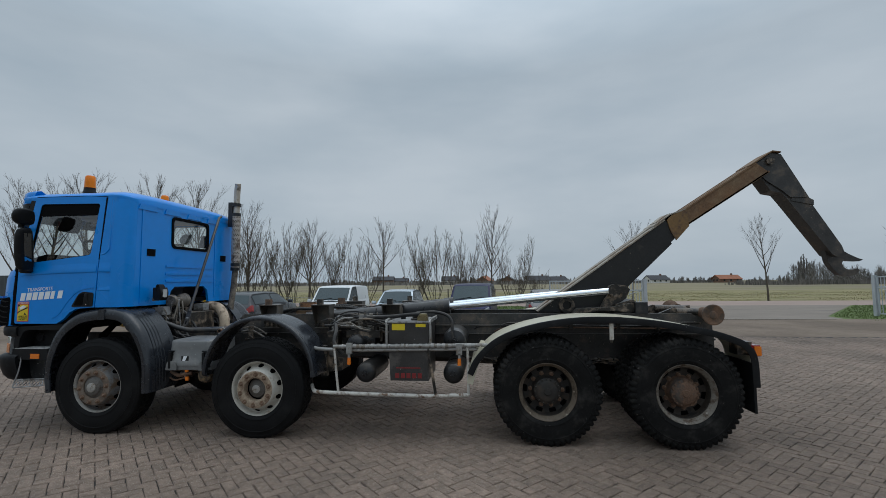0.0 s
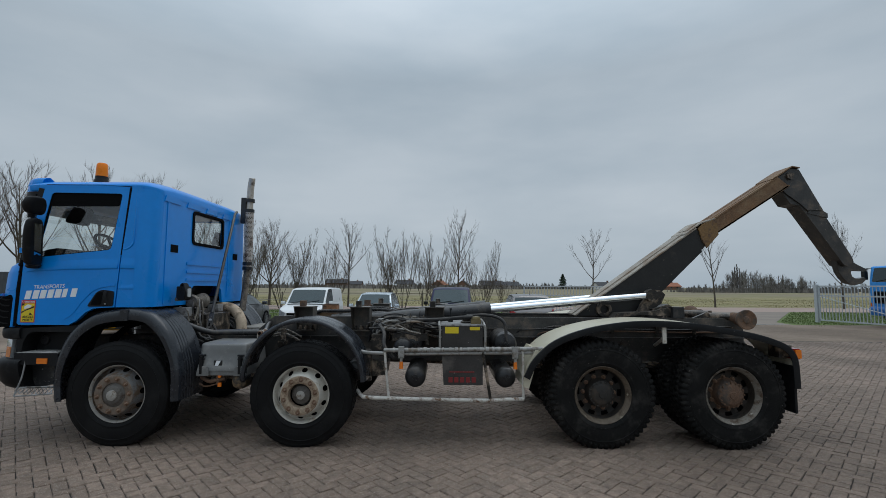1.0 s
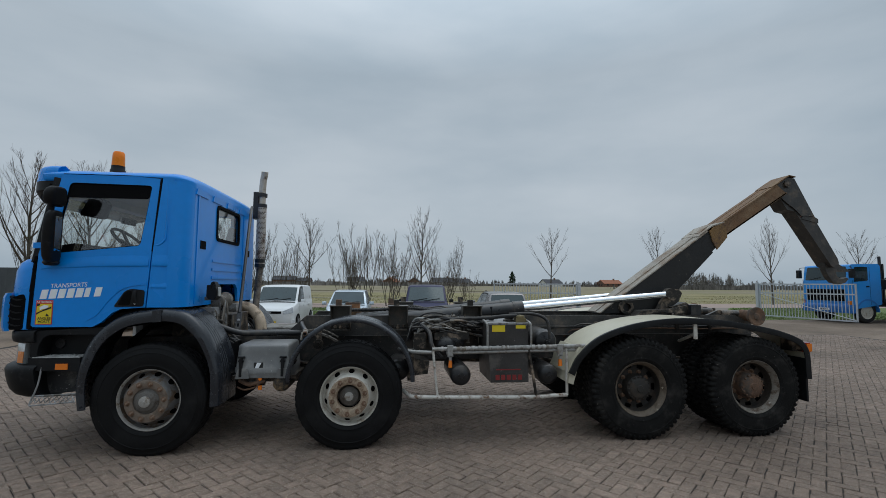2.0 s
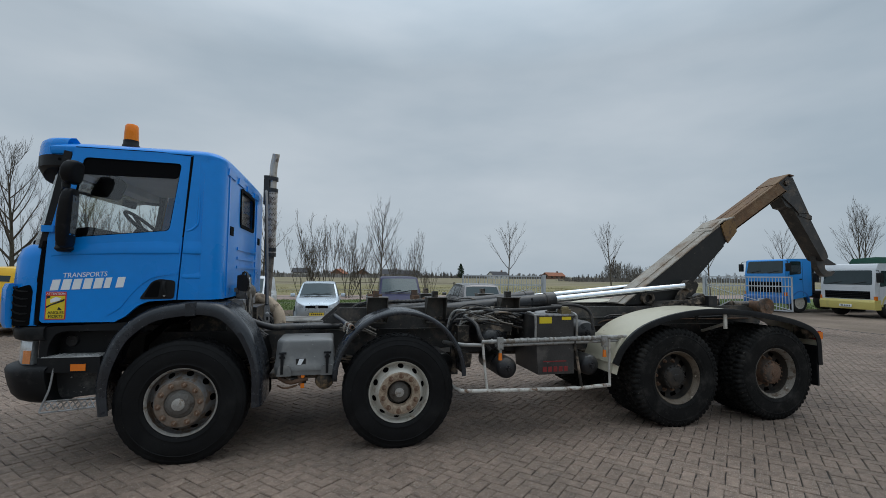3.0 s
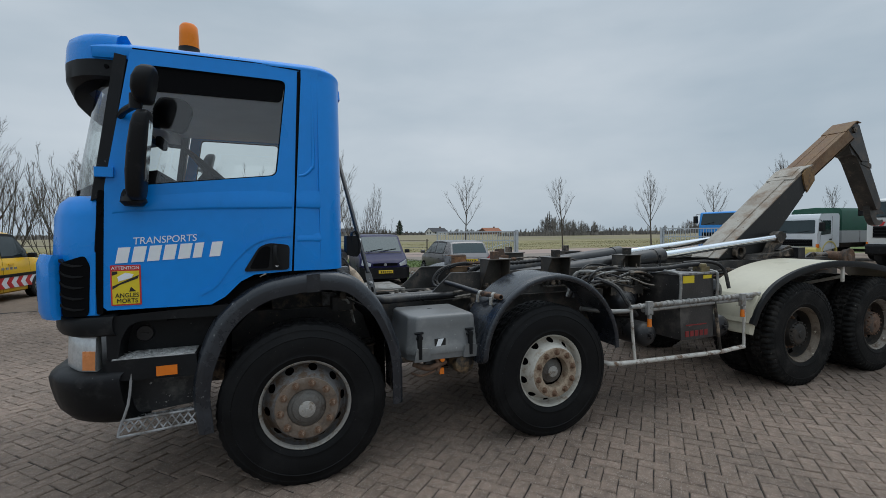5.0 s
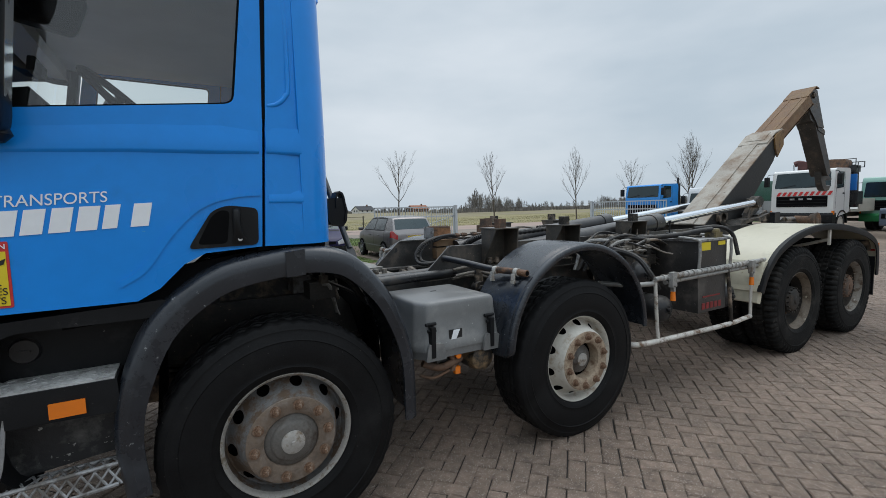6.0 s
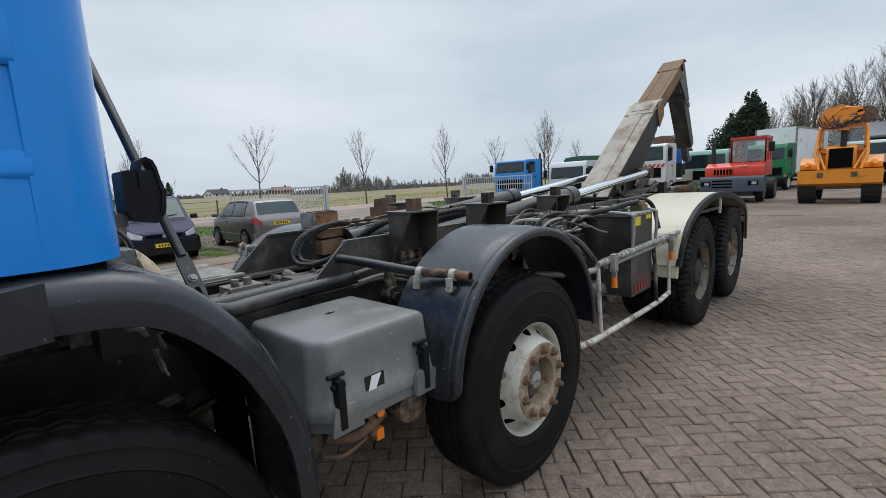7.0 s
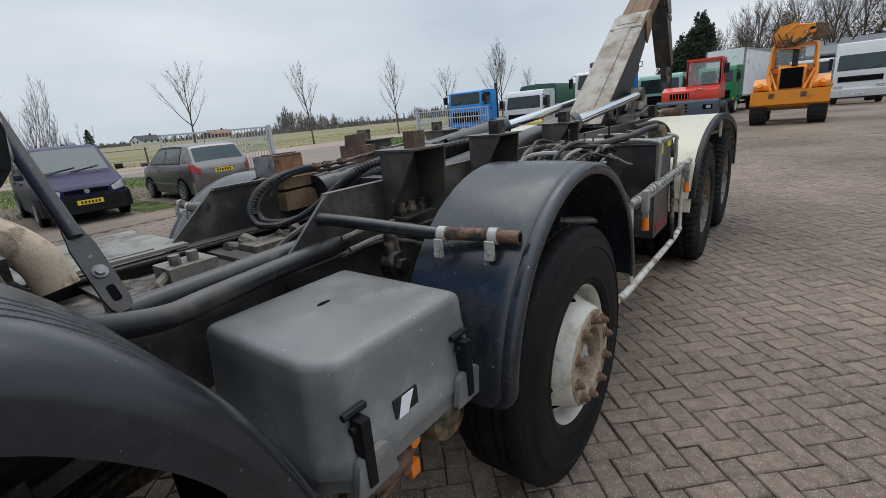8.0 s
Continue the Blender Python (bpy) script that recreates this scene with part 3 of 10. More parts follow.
# chassis rails and the hooklift's own frame on top of them
for s in (-1, 1):
    y = 0.40 * s
    b = NB()
    yy = sorted((y, y - 0.075 * s))
    box(b, -0.9, 7.15, y - 0.005 * s if s > 0 else y - 0.003, y + 0.003 if s > 0 else y + 0.005, 0.76, 1.05)
    box(b, -0.9, 7.15, yy[0], yy[1], 1.042, 1.052)
    box(b, -0.9, 7.15, yy[0], yy[1], 0.758, 0.768)
    for k in range(26):
        cyl(b, (0.9 + 0.25 * k, y + 0.002 * s, 0.93 + 0.06 * (k % 2)), (0.9 + 0.25 * k, y + 0.016 * s, 0.93 + 0.06 * (k % 2)), 0.014, seg=6)
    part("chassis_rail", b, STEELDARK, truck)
    b = NB()
    prism(b, [(1.09, 1.06), (1.34, 1.285), (6.9, 1.285), (7.12, 1.21), (7.12, 1.06)], *sorted((y + 0.03 * s, y + 0.045 * s)), bev=0.003, seg=1)
    web = part("subframe_rail", b, STEELDARK, truck)
    for pts, ya, yb in (([(1.345, 1.2845), (6.9, 1.2845), (6.9, 1.296), (1.352, 1.296)], 0.012, 0.046), ([(1.09, 1.053), (7.12, 1.053), (7.12, 1.0595), (1.09, 1.0595)], -0.06, 0.075),
                        ([(2.3, 1.15), (6.3, 1.15), (6.3, 1.165), (2.3, 1.165)], 0.0455, 0.07)):
        b = NB()
        prism(b, pts, *sorted((y + ya * s, y + yb * s)))
        part("rail_flange", b, STEELDARK, web)
    # post brackets: a gusset at the front, a squarer one behind, a lid on both and nuts between them
    for bx in ((1.765, 2.44, 3.33) if s < 0 else (2.55, 3.38)):
        o = y + 0.046 * s
        b = NB()
        prism(b, [(o, 1.413), (o + 0.185 * s, 1.413), (o + 0.175 * s, 1.385), (o + 0.02 * s, 1.13), (o, 1.12)], bx - 0.115, bx - 0.105, "x", bev=0.002, seg=1)
        prism(b, [(o, 1.413), (o + 0.175 * s, 1.413), (o + 0.16 * s, 1.22), (o + 0.06 * s, 1.13), (o, 1.12)], bx + 0.105, bx + 0.115, "x", bev=0.002, seg=1)
        box(b, bx - 0.12, bx + 0.12, *sorted((o - 0.03 * s, o + 0.19 * s)), 1.4135, 1.422, 0.002, 1)
        box(b, bx - 0.105, bx + 0.105, *sorted((o, o + 0.006 * s)), 1.12, 1.413)
        box(b, bx - 0.105, bx + 0.105, *sorted((o + 0.006 * s, o + 0.10 * s)), 1.125, 1.135)
        pb = part("post_bracket", b, BRACKET, truck)
        for k in range(3):
            b = NB()
            xx = bx - 0.07 + 0.07 * k
            cyl(b, (xx, o + 0.05 * s, 1.136), (xx, o + 0.05 * s, 1.19), 0.017, seg=10)
            cyl(b, (xx, o + 0.05 * s, 1.15), (xx, o + 0.05 * s, 1.168), 0.025, seg=6)
            part("bracket_bolt", b, GREASY, pb)
        b = NB()
        box(b, bx - 0.055, bx + 0.01, *sorted((y + 0.135 * s, y + 0.195 * s)), 1.4225, 1.49, 0.006)
        part("stop_block", b, GREASY if bx > 2 else RUSTY, truck)
for x in (0.75, 1.25, 2.3, 3.05, 4.2, 4.9, 5.8, 6.9):
    b = NB()
    box(b, x - 0.04, x + 0.04, -0.40, 0.40, 0.80, 1.02, 0.01)
    part("cross_member", b, STEELDARK, truck)
for x in (2.2, 3.6, 4.7, 6.2, 7.05):
    b = NB()
    box(b, x - 0.05, x + 0.05, -0.43, 0.43, 1.08, 1.22, 0.01)
    part("subframe_cross_member", b, STEELDARK, truck)

# rear rollers
for s in (-1, 1):
    b = NB()
    y = 0.50 * s
    lathe(b, [(0.03, -0.14 * s), (0.075, -0.14 * s), (0.072, 0.02 * s), (0.10, 0.05 * s), (0.112, 0.10 * s), (0.118, 0.105 * s), (0.118, 0.12 * s), (0.105, 0.122 * s), (0.09, 0.112 * s), (0.045, 0.108 * s), (0.04, 0.125 * s), (0.02, 0.13 * s)], (7.06, y, 1.29), seg=28)
    rol = part("rear_roller", b, RUSTY, truck, "rust-brown steel roller")
    for k in range(6):
        a = math.pi * k / 3
        b = NB()
        box(b, 0.04, 0.105, 0.100 * s - 0.008, 0.100 * s + 0.014, -0.006, 0.006)
        bmesh.ops.rotate(b, matrix=Matrix.Rotation(a, 3, "Y"), verts=b.verts)
        bmesh.ops.translate(b, vec=(7.06, y, 1.29), verts=b.verts)
        part("roller_spoke", b, RUSTY, rol)
    b = NB()
    prism(b, [(6.55, 1.29), (6.72, 1.36), (6.86, 1.33), (7.2, 1.35), (7.22, 1.22), (6.9, 1.15), (6.5, 1.2)], *sorted((y - 0.17 * s, y - 0.13 * s)), bev=0.004, seg=1)
    cyl(b, (6.75, y - 0.15 * s, 1.31), (7.14, y - 0.15 * s, 1.29), 0.05, 0.06)
    part("roller_bracket", b, GREASY, truck)
    b = NB()
    box(b, 6.26, 6.40, *sorted((0.30 * s, 0.46 * s)), 1.295, 1.43, 0.008)
    part("stop_block", b, STEELBLACK if s < 0 else OCHRE, truck)

# lift cylinders
for s in (-1, 1):
    y = 0.33 * s
    d = Vector((2.03, 0, 0.19))
    e = Vector((4.02, y, 1.38))
    b = NB()
    s0 = e - d * (1.03 if s > 0 else 1.12)
    cyl(b, s0, e, 0.088, seg=24)
    cyl(b, e - d * 0.06, e + d * 0.004, 0.095, seg=24)
    cyl(b, s0 - d * 0.02, s0 + d * 0.03, 0.096, seg=24)
    body = part("lift_cylinder", b, STEELBLACK, truck, "black hydraulic lift cylinder barrel")
    b = NB()
    cyl(b, e - d * 0.02, Vector((6.02, y, 1.566)), 0.043, seg=24)
    part("piston_rod", b, CHROME, body, "chromed piston rod")
    b = NB()
    cyl(b, (6.05, y - 0.05, 1.57), (6.05, y + 0.05, 1.57), 0.075, seg=20)
    part("rod_eye", b, GREASY, body)

# boom: lower section, collar, upper section, jib and hook, all in the middle of the truck
b = NB()
low = [(5.14, 1.30), (5.45, 1.53), (6.74, 2.437), (6.90, 2.26), (6.80, 2.16), (6.22, 1.60), (6.02, 1.42), (5.90, 1.31)]
prism(b, low, -0.185, -0.165, bev=0.003, seg=1)
prism(b, low, 0.165, 0.185, bev=0.003, seg=1)
boom = part("boom", b, ARMSIDE, truck, "dark steel boom side plates with scuffs")
b = NB()
for a, c in ((low[0], low[1]), (low[1], low[2])):
    t = (Vector(c) - Vector(a)).normalized()
    nrm = Vector((-t.y, t.x))
    p = [Vector(a), Vector(c), Vector(c) + nrm * 0.014, Vector(a) + nrm * 0.014]
    prism(b, [tuple(q) for q in p], -0.20, 0.20, bev=0.002, seg=1)
    p = [Vector(a) + nrm * 0.014, Vector(c) + nrm * 0.014, Vector(c) + nrm * 0.026, Vector(a) + nrm * 0.026]
    prism(b, [tuple(q) for q in p], -0.06, 0.13, bev=0.003, seg=1)
part("boom_top_plate", b, ARMGREY, boom, "worn grey boom top plate with rust streaks")
b = NB()
prism(b, [(6.80, 2.16), (6.22, 1.60), (6.235, 1.585), (6.815, 2.145)], -0.18, 0.18)
part("boom_bottom_plate", b, ARMSIDE, boom)
b = NB()
col = [(6.76, 2.44), (6.82, 2.50), (7.00, 2.575), (7.02, 2.36), (6.86, 2.185), (6.80, 2.30)]
prism(b, col, -0.205, -0.186, bev=0.003, seg=1)
part("boom_collar", b, OCHRE, boom, "ochre-brown steel collar plate")
b = NB()
prism(b, col, 0.186, 0.205, bev=0.003, seg=1)
part("boom_collar", b, OCHRE, boom, "ochre-brown steel collar plate")
b = NB()
prism(b, [(6.60, 2.375), (6.80, 2.52), (7.00, 2.585), (7.00, 2.57), (6.80, 2.503), (6.60, 2.358)], -0.19, 0.19, bev=0.003, seg=1)
prism(b, [(6.66, 2.425), (6.78, 2.52), (6.84, 2.54), (6.70, 2.43)], -0.12, 0.12, bev=0.004, seg=1)
part("collar_top", b, ARMGREY, boom)
b = NB()
up_t, up_b = [(6.80, 2.45), (7.87, 3.145)], [(8.02, 3.02), (6.95, 2.33)]
prism(b, up_t + up_b, -0.15, -0.132, bev=0.003, seg=1)
prism(b, up_t + up_b, 0.132, 0.15, bev=0.003, seg=1)
prism(b, [(6.80, 2.435), (7.87, 3.130), (7.86, 3.147), (6.79, 2.452)], -0.16, 0.16, bev=0.003, seg=1)
prism(b, [(6.95, 2.35), (8.02, 3.04), (8.03, 3.022), (6.96, 2.332)], -0.15, 0.15, bev=0.003, seg=1)
upper = part("inner_boom", b, ARMRUST, boom, "rust-brown telescopic inner boom")
b = NB()
for y in (-0.10, 0.06):
    prism(b, [(6.82, 2.455), (7.82, 3.105), (7.810, 3.121), (6.810, 2.471)], y, y + 0.035, bev=0.003, seg=1)
part("boom_ridge", b, ARMRUST, upper)
jib = [(7.82, 3.10), (7.95, 3.195), (8.07, 3.275), (8.19, 3.255), (8.50, 2.67), (8.52, 2.60), (8.82, 2.09), (8.84, 2.02), (8.76, 1.96), (8.71, 1.98), (8.25, 2.655), (8.17, 2.765), (8.05, 2.79), (8.03, 2.82), (7.96, 2.93)]
b = NB()
prism(b, jib, -0.115, 0.115, bev=0.008, seg=1)
for y in (-0.135, 0.115):
    prism(b, [(7.83, 3.10), (7.96, 3.19), (8.06, 3.262), (8.17, 3.245), (8.46, 2.70), (8.26, 2.70), (8.17, 2.785), (7.99, 2.92)], y, y + 0.02, bev=0.003, seg=1)
prism(b, [(8.48, 2.69), (8.53, 2.66), (8.53, 2.6), (8.27, 2.66), (8.28, 2.7)], -0.125, 0.125, bev=0.004, seg=1)
hook = part("hook_jib", b, STEELDARK, boom, "dark steel jib with open hook at its end")
b = NB()
prism(b, [(8.66, 2.10), (8.80, 2.11), (8.86, 2.045), (8.94, 1.992), (9.04, 1.940), (9.10, 1.918), (9.05, 1.900), (8.95, 1.905), (8.875, 1.922), (8.855, 1.876), (8.872, 1.828), (8.915, 1.802),
          (8.964, 1.797), (9.03, 1.816), (9.055, 1.79), (9.0, 1.738), (8.915, 1.716), (8.82, 1.738), (8.75, 1.808), (8.70, 1.895)], -0.045, 0.045, bev=0.006, seg=1)
part("hook", b, STEELDARK, hook, "open dark steel lifting hook")
b = NB()
cyl(b, (8.04, -0.165, 3.16), (8.04, 0.165, 3.16), 0.05, seg=18)
cyl(b, (8.04, -0.17, 3.16), (8.04, 0.17, 3.16), 0.022, seg=12)
part("pivot_pin", b, GREASY, hook)
b = NB()
prism(b, [(7.80, 3.10), (7.95, 3.20), (8.07, 3.28), (8.17, 3.262), (8.17, 3.275), (8.07, 3.293), (7.94, 3.213), (7.79, 3.113)], -0.16, 0.16, bev=0.003, seg=1)
part("jib_cap_plate", b, ARMRUST, hook)
b = NB()
lathe(b, [(0.055, -0.23), (0.095, -0.23), (0.10, -0.19), (0.10, 0.19), (0.095, 0.23), (0.055, 0.23)], (5.50, 0, 1.385), seg=24, closed=True)
part("boom_pivot", b, GREASY, boom)
b = NB()
for y in (-0.30, 0.24):
    prism(b, [(5.86, 1.31), (5.95, 1.46), (6.02, 1.56), (6.10, 1.64), (6.20, 1.63), (6.25, 1.58), (6.20, 1.47), (6.08, 1.39), (6.0, 1.31)], y, y + 0.06, bev=0.01)
cyl(b, (6.14, -0.36, 1.58), (6.14, 0.36, 1.58), 0.045)
part("rod_bracket", b, GREASY, boom)
b = NB()
prism(b, [(5.55, 1.29), (5.9, 1.33), (6.25, 1.31), (6.3, 1.40), (6.24, 1.42), (6.0, 1.37), (5.6, 1.35)], -0.40, -0.22, bev=0.01)
prism(b, [(5.55, 1.29), (5.9, 1.33), (6.25, 1.31), (6.3, 1.40), (6.24, 1.42), (6.0, 1.37), (5.6, 1.35)], 0.22, 0.40, bev=0.01)
prism(b, [(6.05, 1.40), (6.26, 1.46), (6.3, 1.43), (6.1, 1.36)], -0.36, 0.36, bev=0.01)
part("tipping_frame", b, GREASY, boom)

# ---------------- rear mudguards ----------------
for s in (-1, 1):
    b = NB()
    path = curve2([(4.30, 0.72), (4.40, 0.90), (4.62, 1.09), (4.95, 1.215), (5.35, 1.285), (5.75, 1.30), (6.2, 1.265), (6.7, 1.18), (6.98, 1.095), (7.10, 1.02), (7.16, 0.9), (7.17, 0.62)], 4)
    yo, yi = 1.225 * s, 0.60 * s
    sheet(b, path, [(0.0, yo), (0.012, yo), (0.012, yi), (0.0, yi)])
    mg = part("rear_mudguard", b, CREAM, truck, "cream painted mudguard over both rear axles")
    b = NB()
    sheet(b, path, [(-0.05, yo + 0.004 * s), (0.004, yo + 0.010 * s), (0.016, yo + 0.004 * s), (0.016, yo - 0.03 * s), (0.014, yo - 0.035 * s), (-0.004, yo - 0.004 * s), (-0.05, yo - 0.006 * s)])
    part("rubber_edge", b, PLASTIC, mg)
    b = NB()
    box(b, 5.76, 5.80, *sorted((yo - 0.01 * s, yo - 0.03 * s)), 1.08, 1.29, 0.003)
    cyl(b, (5.78, yo - 0.02 * s, 1.14), (5.9, yo - 0.5 * s, 1.0), 0.018)
    part("stay", b, WHITERIM if s < 0 else GREASY, mg)
    b = NB()
    box(b, 7.135, 7.16, *sorted((1.20 * s, 0.66 * s)), 0.36, 0.85, 0.006)
    part("mud_flap", b, PLASTIC, mg)
    b = NB()
    box(b, 7.02, 7.16, *sorted((1.0 * s, 1.16 * s)), 0.93, 1.06, 0.01)
    part("lamp_bracket", b, GREASY, mg)
    b = NB()
    box(b, 7.15, 7.215, *sorted((0.98 * s, 1.2 * s)), 0.92, 1.03, 0.012)
    part("tail_lamp", b, REDLENS, mg, "red and orange tail lamp")
    b = NB()
    box(b, 7.16, 7.22, *sorted((1.19 * s, 1.215 * s)), 0.93, 1.02, 0.008)
    part("side_marker", b, ORANGE, mg)
    b = NB()
    prism(b, [(4.28, 0.62), (4.34, 0.60), (4.40, 0.80), (4.50, 0.98), (4.42, 1.0), (4.33, 0.86)], *sorted((0.62 * s, 1.20 * s)), bev=0.006)
    part("front_flap", b, CREAM, mg)

PIPERUST = mat("flaking_rust_pipe", (0.17, 0.085, 0.042), 0.6, var=0.45, scale=12, fine=90, bump=0.3, dirt=(0.035, 0.028, 0.024), amt=0.45, dscale=9, sharp=0.12, spk=(0.33, 0.24, 0.17), sthr=0.66, sscale=30)
PALECLAMP = mat("pale_plastic_clamp", (0.42, 0.40, 0.36), 0.6, var=0.12, scale=12, fine=90, bump=0.1, dirt=(0.22, 0.18, 0.14), amt=0.25, dscale=12)

# ---------------- second axle mudguard ----------------
for s in (-1, 1):
    b = NB()
    zc_ = 0.665 if s < 0 else 0.625
    path = [(1.955 + 0.655 * math.cos(radians(a)), zc_ + 0.655 * math.sin(radians(a))) for a in (181.5, 180.8, 179.8, 178.6, 177, 175, 172, *range(168, -3, -6))]
    yo, yi = 1.225 * s, 0.80 * s
    sec = [(-0.042, yo + 0.004 * s), (-0.034, yo + 0.010 * s), (-0.014, yo + 0.011 * s), (-0.003, yo + 0.005 * s), (0.003, yo - 0.006 * s), (0.004, yo - 0.022 * s), (-0.002, yo - 0.034 * s), (0.005, yo - 0.048 * s), (0.009, yo - 0.10 * s), (0.010, yo - 0.2 * s), (0.008, yi), (-0.004, yi),
           (-0.006, yo - 0.2 * s), (-0.012, yo - 0.03 * s), (-0.02, yo - 0.006 * s), (-0.042, yo - 0.006 * s)]
    sheet(b, path, sec)
    z0 = path[0][1]
    for v in b.verts:
        # the front end is cut with a round corner
        d = (z0 + 0.07 - v.co.z) / 0.07
        if d > 0 and v.co.x < 1.6 and abs(v.co.y) > 1.13:
            v.co.y -= s * 0.055 * (1 - math.sqrt(max(0, 1 - min(d, 1) ** 2))) * (abs(v.co.y) - 1.13) / 0.1
    part("mudguard", b, FENDER, truck, "black plastic mudguard over the second axle")
    b = NB()
    tube(b, [(1.30, 0.43 * s, 1.212), (1.345, 0.62 * s, 1.195), (1.40, 0.80 * s, 1.172), (1.43, 0.91 * s, 1.160)], 0.023, 14)
    pipe = part("mudguard_stay", b, STEELBLACK, truck, "black mudguard stay with rusty end")
    b = NB()
    tube(b, [(1.43, 0.91 * s, 1.160), (1.455, 1.03 * s, 1.162), (1.475, 1.185 * s, 1.160)], 0.0215, 14)
    part("rusty_pipe_end", b, PIPERUST, pipe)
    # near-black disc painted as the shade inside the open pipe end
    b = NB()
    cyl(b, (1.475, 1.184 * s, 1.160), (1.4755, 1.1875 * s, 1.160), 0.0155, seg=14)
    part("pipe_bore", b, TRIMSHADE, pipe)
    for c in (Vector((1.432, 0.92 * s, 1.160)), Vector((1.462, 1.10 * s, 1.1615))):
        b = NB()
        dv = Vector((0.02, 0.15 * s, 0.0)).normalized() * 0.017
        cyl(b, c - dv * 0.85, c + dv * 0.85, 0.027, seg=18)
        box(b, c.x - 0.038, c.x - 0.026, c.y - 0.016, c.y + 0.016, c.z - 0.058, c.z - 0.01, 0.003)
        box(b, c.x - 0.042, c.x - 0.024, c.y - 0.015, c.y + 0.015, c.z - 0.070, c.z - 0.055, 0.003)
        cyl(b, (c.x - 0.03, c.y, c.z - 0.045), (c.x - 0.044, c.y, c.z - 0.045), 0.008, seg=6)
        part("pipe_clamp", b, PALECLAMP, pipe, "pale grey pipe clamp")

# ---------------- toolbox between the front axles ----------------
for s in (-1,):
    def rrect(x0, x1, y0, y1, z, r):
        return [(x, y, z) for x, y in rounded([(x0 + 0.055, y0), (x1, y0), (x1, y1), (x0, y1), (x0, y0 + 0.075)], r, 5)]
    b = NB()
    loft(b, [rrect(0.752, 1.312, -1.088, -0.55, 0.70, 0.020), rrect(0.748, 1.316, -1.090, -0.55, 0.765, 0.020)])
    tb = part("battery_box", b, BOXGREY, truck, "grey plastic battery box with scuffed lid")
    b = NB()
    loft(b, [rrect(0.744, 1.321, -1.095, -0.547, 0.745, 0.020), rrect(0.745, 1.320, -1.094, -0.547, 0.795, 0.020), rrect(0.752, 1.314, -1.087, -0.55, 0.806, 0.020), rrect(0.764, 1.300, -1.074, -0.55, 0.95, 0.020),
             rrect(0.768, 1.296, -1.071, -0.552, 1.010, 0.020), rrect(0.772, 1.292, -1.067, -0.554, 1.022, 0.020), rrect(0.780, 1.285, -1.060, -0.558, 1.030, 0.020), rrect(0.793, 1.273, -1.047, -0.568, 1.0345, 0.020),
             rrect(0.84, 1.23, -1.0, -0.61, 1.038, 0.020)])
    lid = part("lid", b, BOXGREY, tb, "scuffed grey lid with rounded edges", angle=60)
    # raised near-black patch painted as the shade of a small hole
    b = NB()
    prism(b, [(1.005, -0.765), (1.02, -0.772), (1.05, -0.768), (1.056, -0.758), (1.03, -0.752), (1.01, -0.757)], 1.0382, 1.0392, "z")
    part("lid_hole", b, TRIMSHADE, lid)
    for xa, xb in ((0.80, 0.90), (1.20, 1.30)):
        b = NB()
        prism(b, rounded([(xa - 0.02, 0.70), (xb + 0.02, 0.70), (xb, 0.79), (xb - 0.015, 0.80), (xa + 0.015, 0.80), (xa, 0.79)], 0.012, 2), -1.118, -1.098, bev=0.006)
        part("latch_foot", b, BOXGREY, lid)
    for x in (0.83, 1.245):
        b = NB()
        prism(b, [(x - 0.012, 0.72), (x + 0.012, 0.72), (x + 0.014, 0.90), (x - 0.014, 0.90)], -1.125, -1.085, bev=0.004)
        cyl(b, (x - 0.034, -1.088, 0.912), (x + 0.034, -1.088, 0.912), 0.010, seg=8)
        cyl(b, (x - 0.026, -1.10, 0.875), (x + 0.026, -1.10, 0.875), 0.011, seg=8)
        part("rubber_latch", b, PLASTIC, tb)
    b = NB()
    prism(b, [(0.955, 0.785), (1.045, 0.785), (1.045, 0.858), (0.955, 0.858)], -1.0885, -1.0715)
    st = part("sticker", b, BLACKINK, tb, "black sticker with a white slash")
    b = NB()
    prism(b, [(0.962, 0.787), (0.995, 0.787), (1.03, 0.856), (0.985, 0.856)], -1.0905, -1.088)
    part("sticker_slash", b, WHITE, st)
    b = NB()
    box(b, 0.70, 1.35, -0.95, -0.40, 0.66, 0.70, 0.01)
    cyl(b, (0.9, -1.0, 0.65), (1.05, -1.0, 0.63), 0.026)
    part("box_carrier", b, GREASY, truck)
    b = NB()
    lathe(b, [(0.002, -1.07), (0.05, -1.068), (0.078, -1.05), (0.09, -1.0), (0.09, -0.6)], (1.22, 0, 0.63), seg=24)
    part("air_drier", b, mat("oily_brown_cap", (0.020, 0.019, 0.018), 0.45, var=0.3, scale=12, bump=0.2, dirt=(0.24, 0.16, 0.085), amt=0.40, dscale=7, sharp=0.14), truck, "grease-brown round air drier")
    b = NB()
    tube(b, [(0.80, -1.03, 0.67), (0.90, -1.05, 0.63), (0.98, -1.06, 0.645), (1.06, -1.04, 0.66)], 0.022, 10)
    tube(b, [(0.98, -1.05, 0.70), (1.0, -1.06, 0.64), (0.99, -1.06, 0.60)], 0.016, 10)
    tube(b, [(0.78, -1.03, 0.60), (0.86, -1.05, 0.575), (0.97, -1.05, 0.60)], 0.009, 8)
    part("air_valve", b, RUSTY, truck)
    b = NB()
    box(b, 1.00, 1.035, -1.075, -1.05, 0.575, 0.62, 0.006)
    part("valve_cap", b, ORANGE, truck, "orange plastic valve cap")
    b = NB()
    cyl(b, (1.02, -1.06, 0.69), (1.02, -1.085, 0.69), 0.018)
    part("valve_cap", b, ORANGE, truck, "orange plastic valve cap")

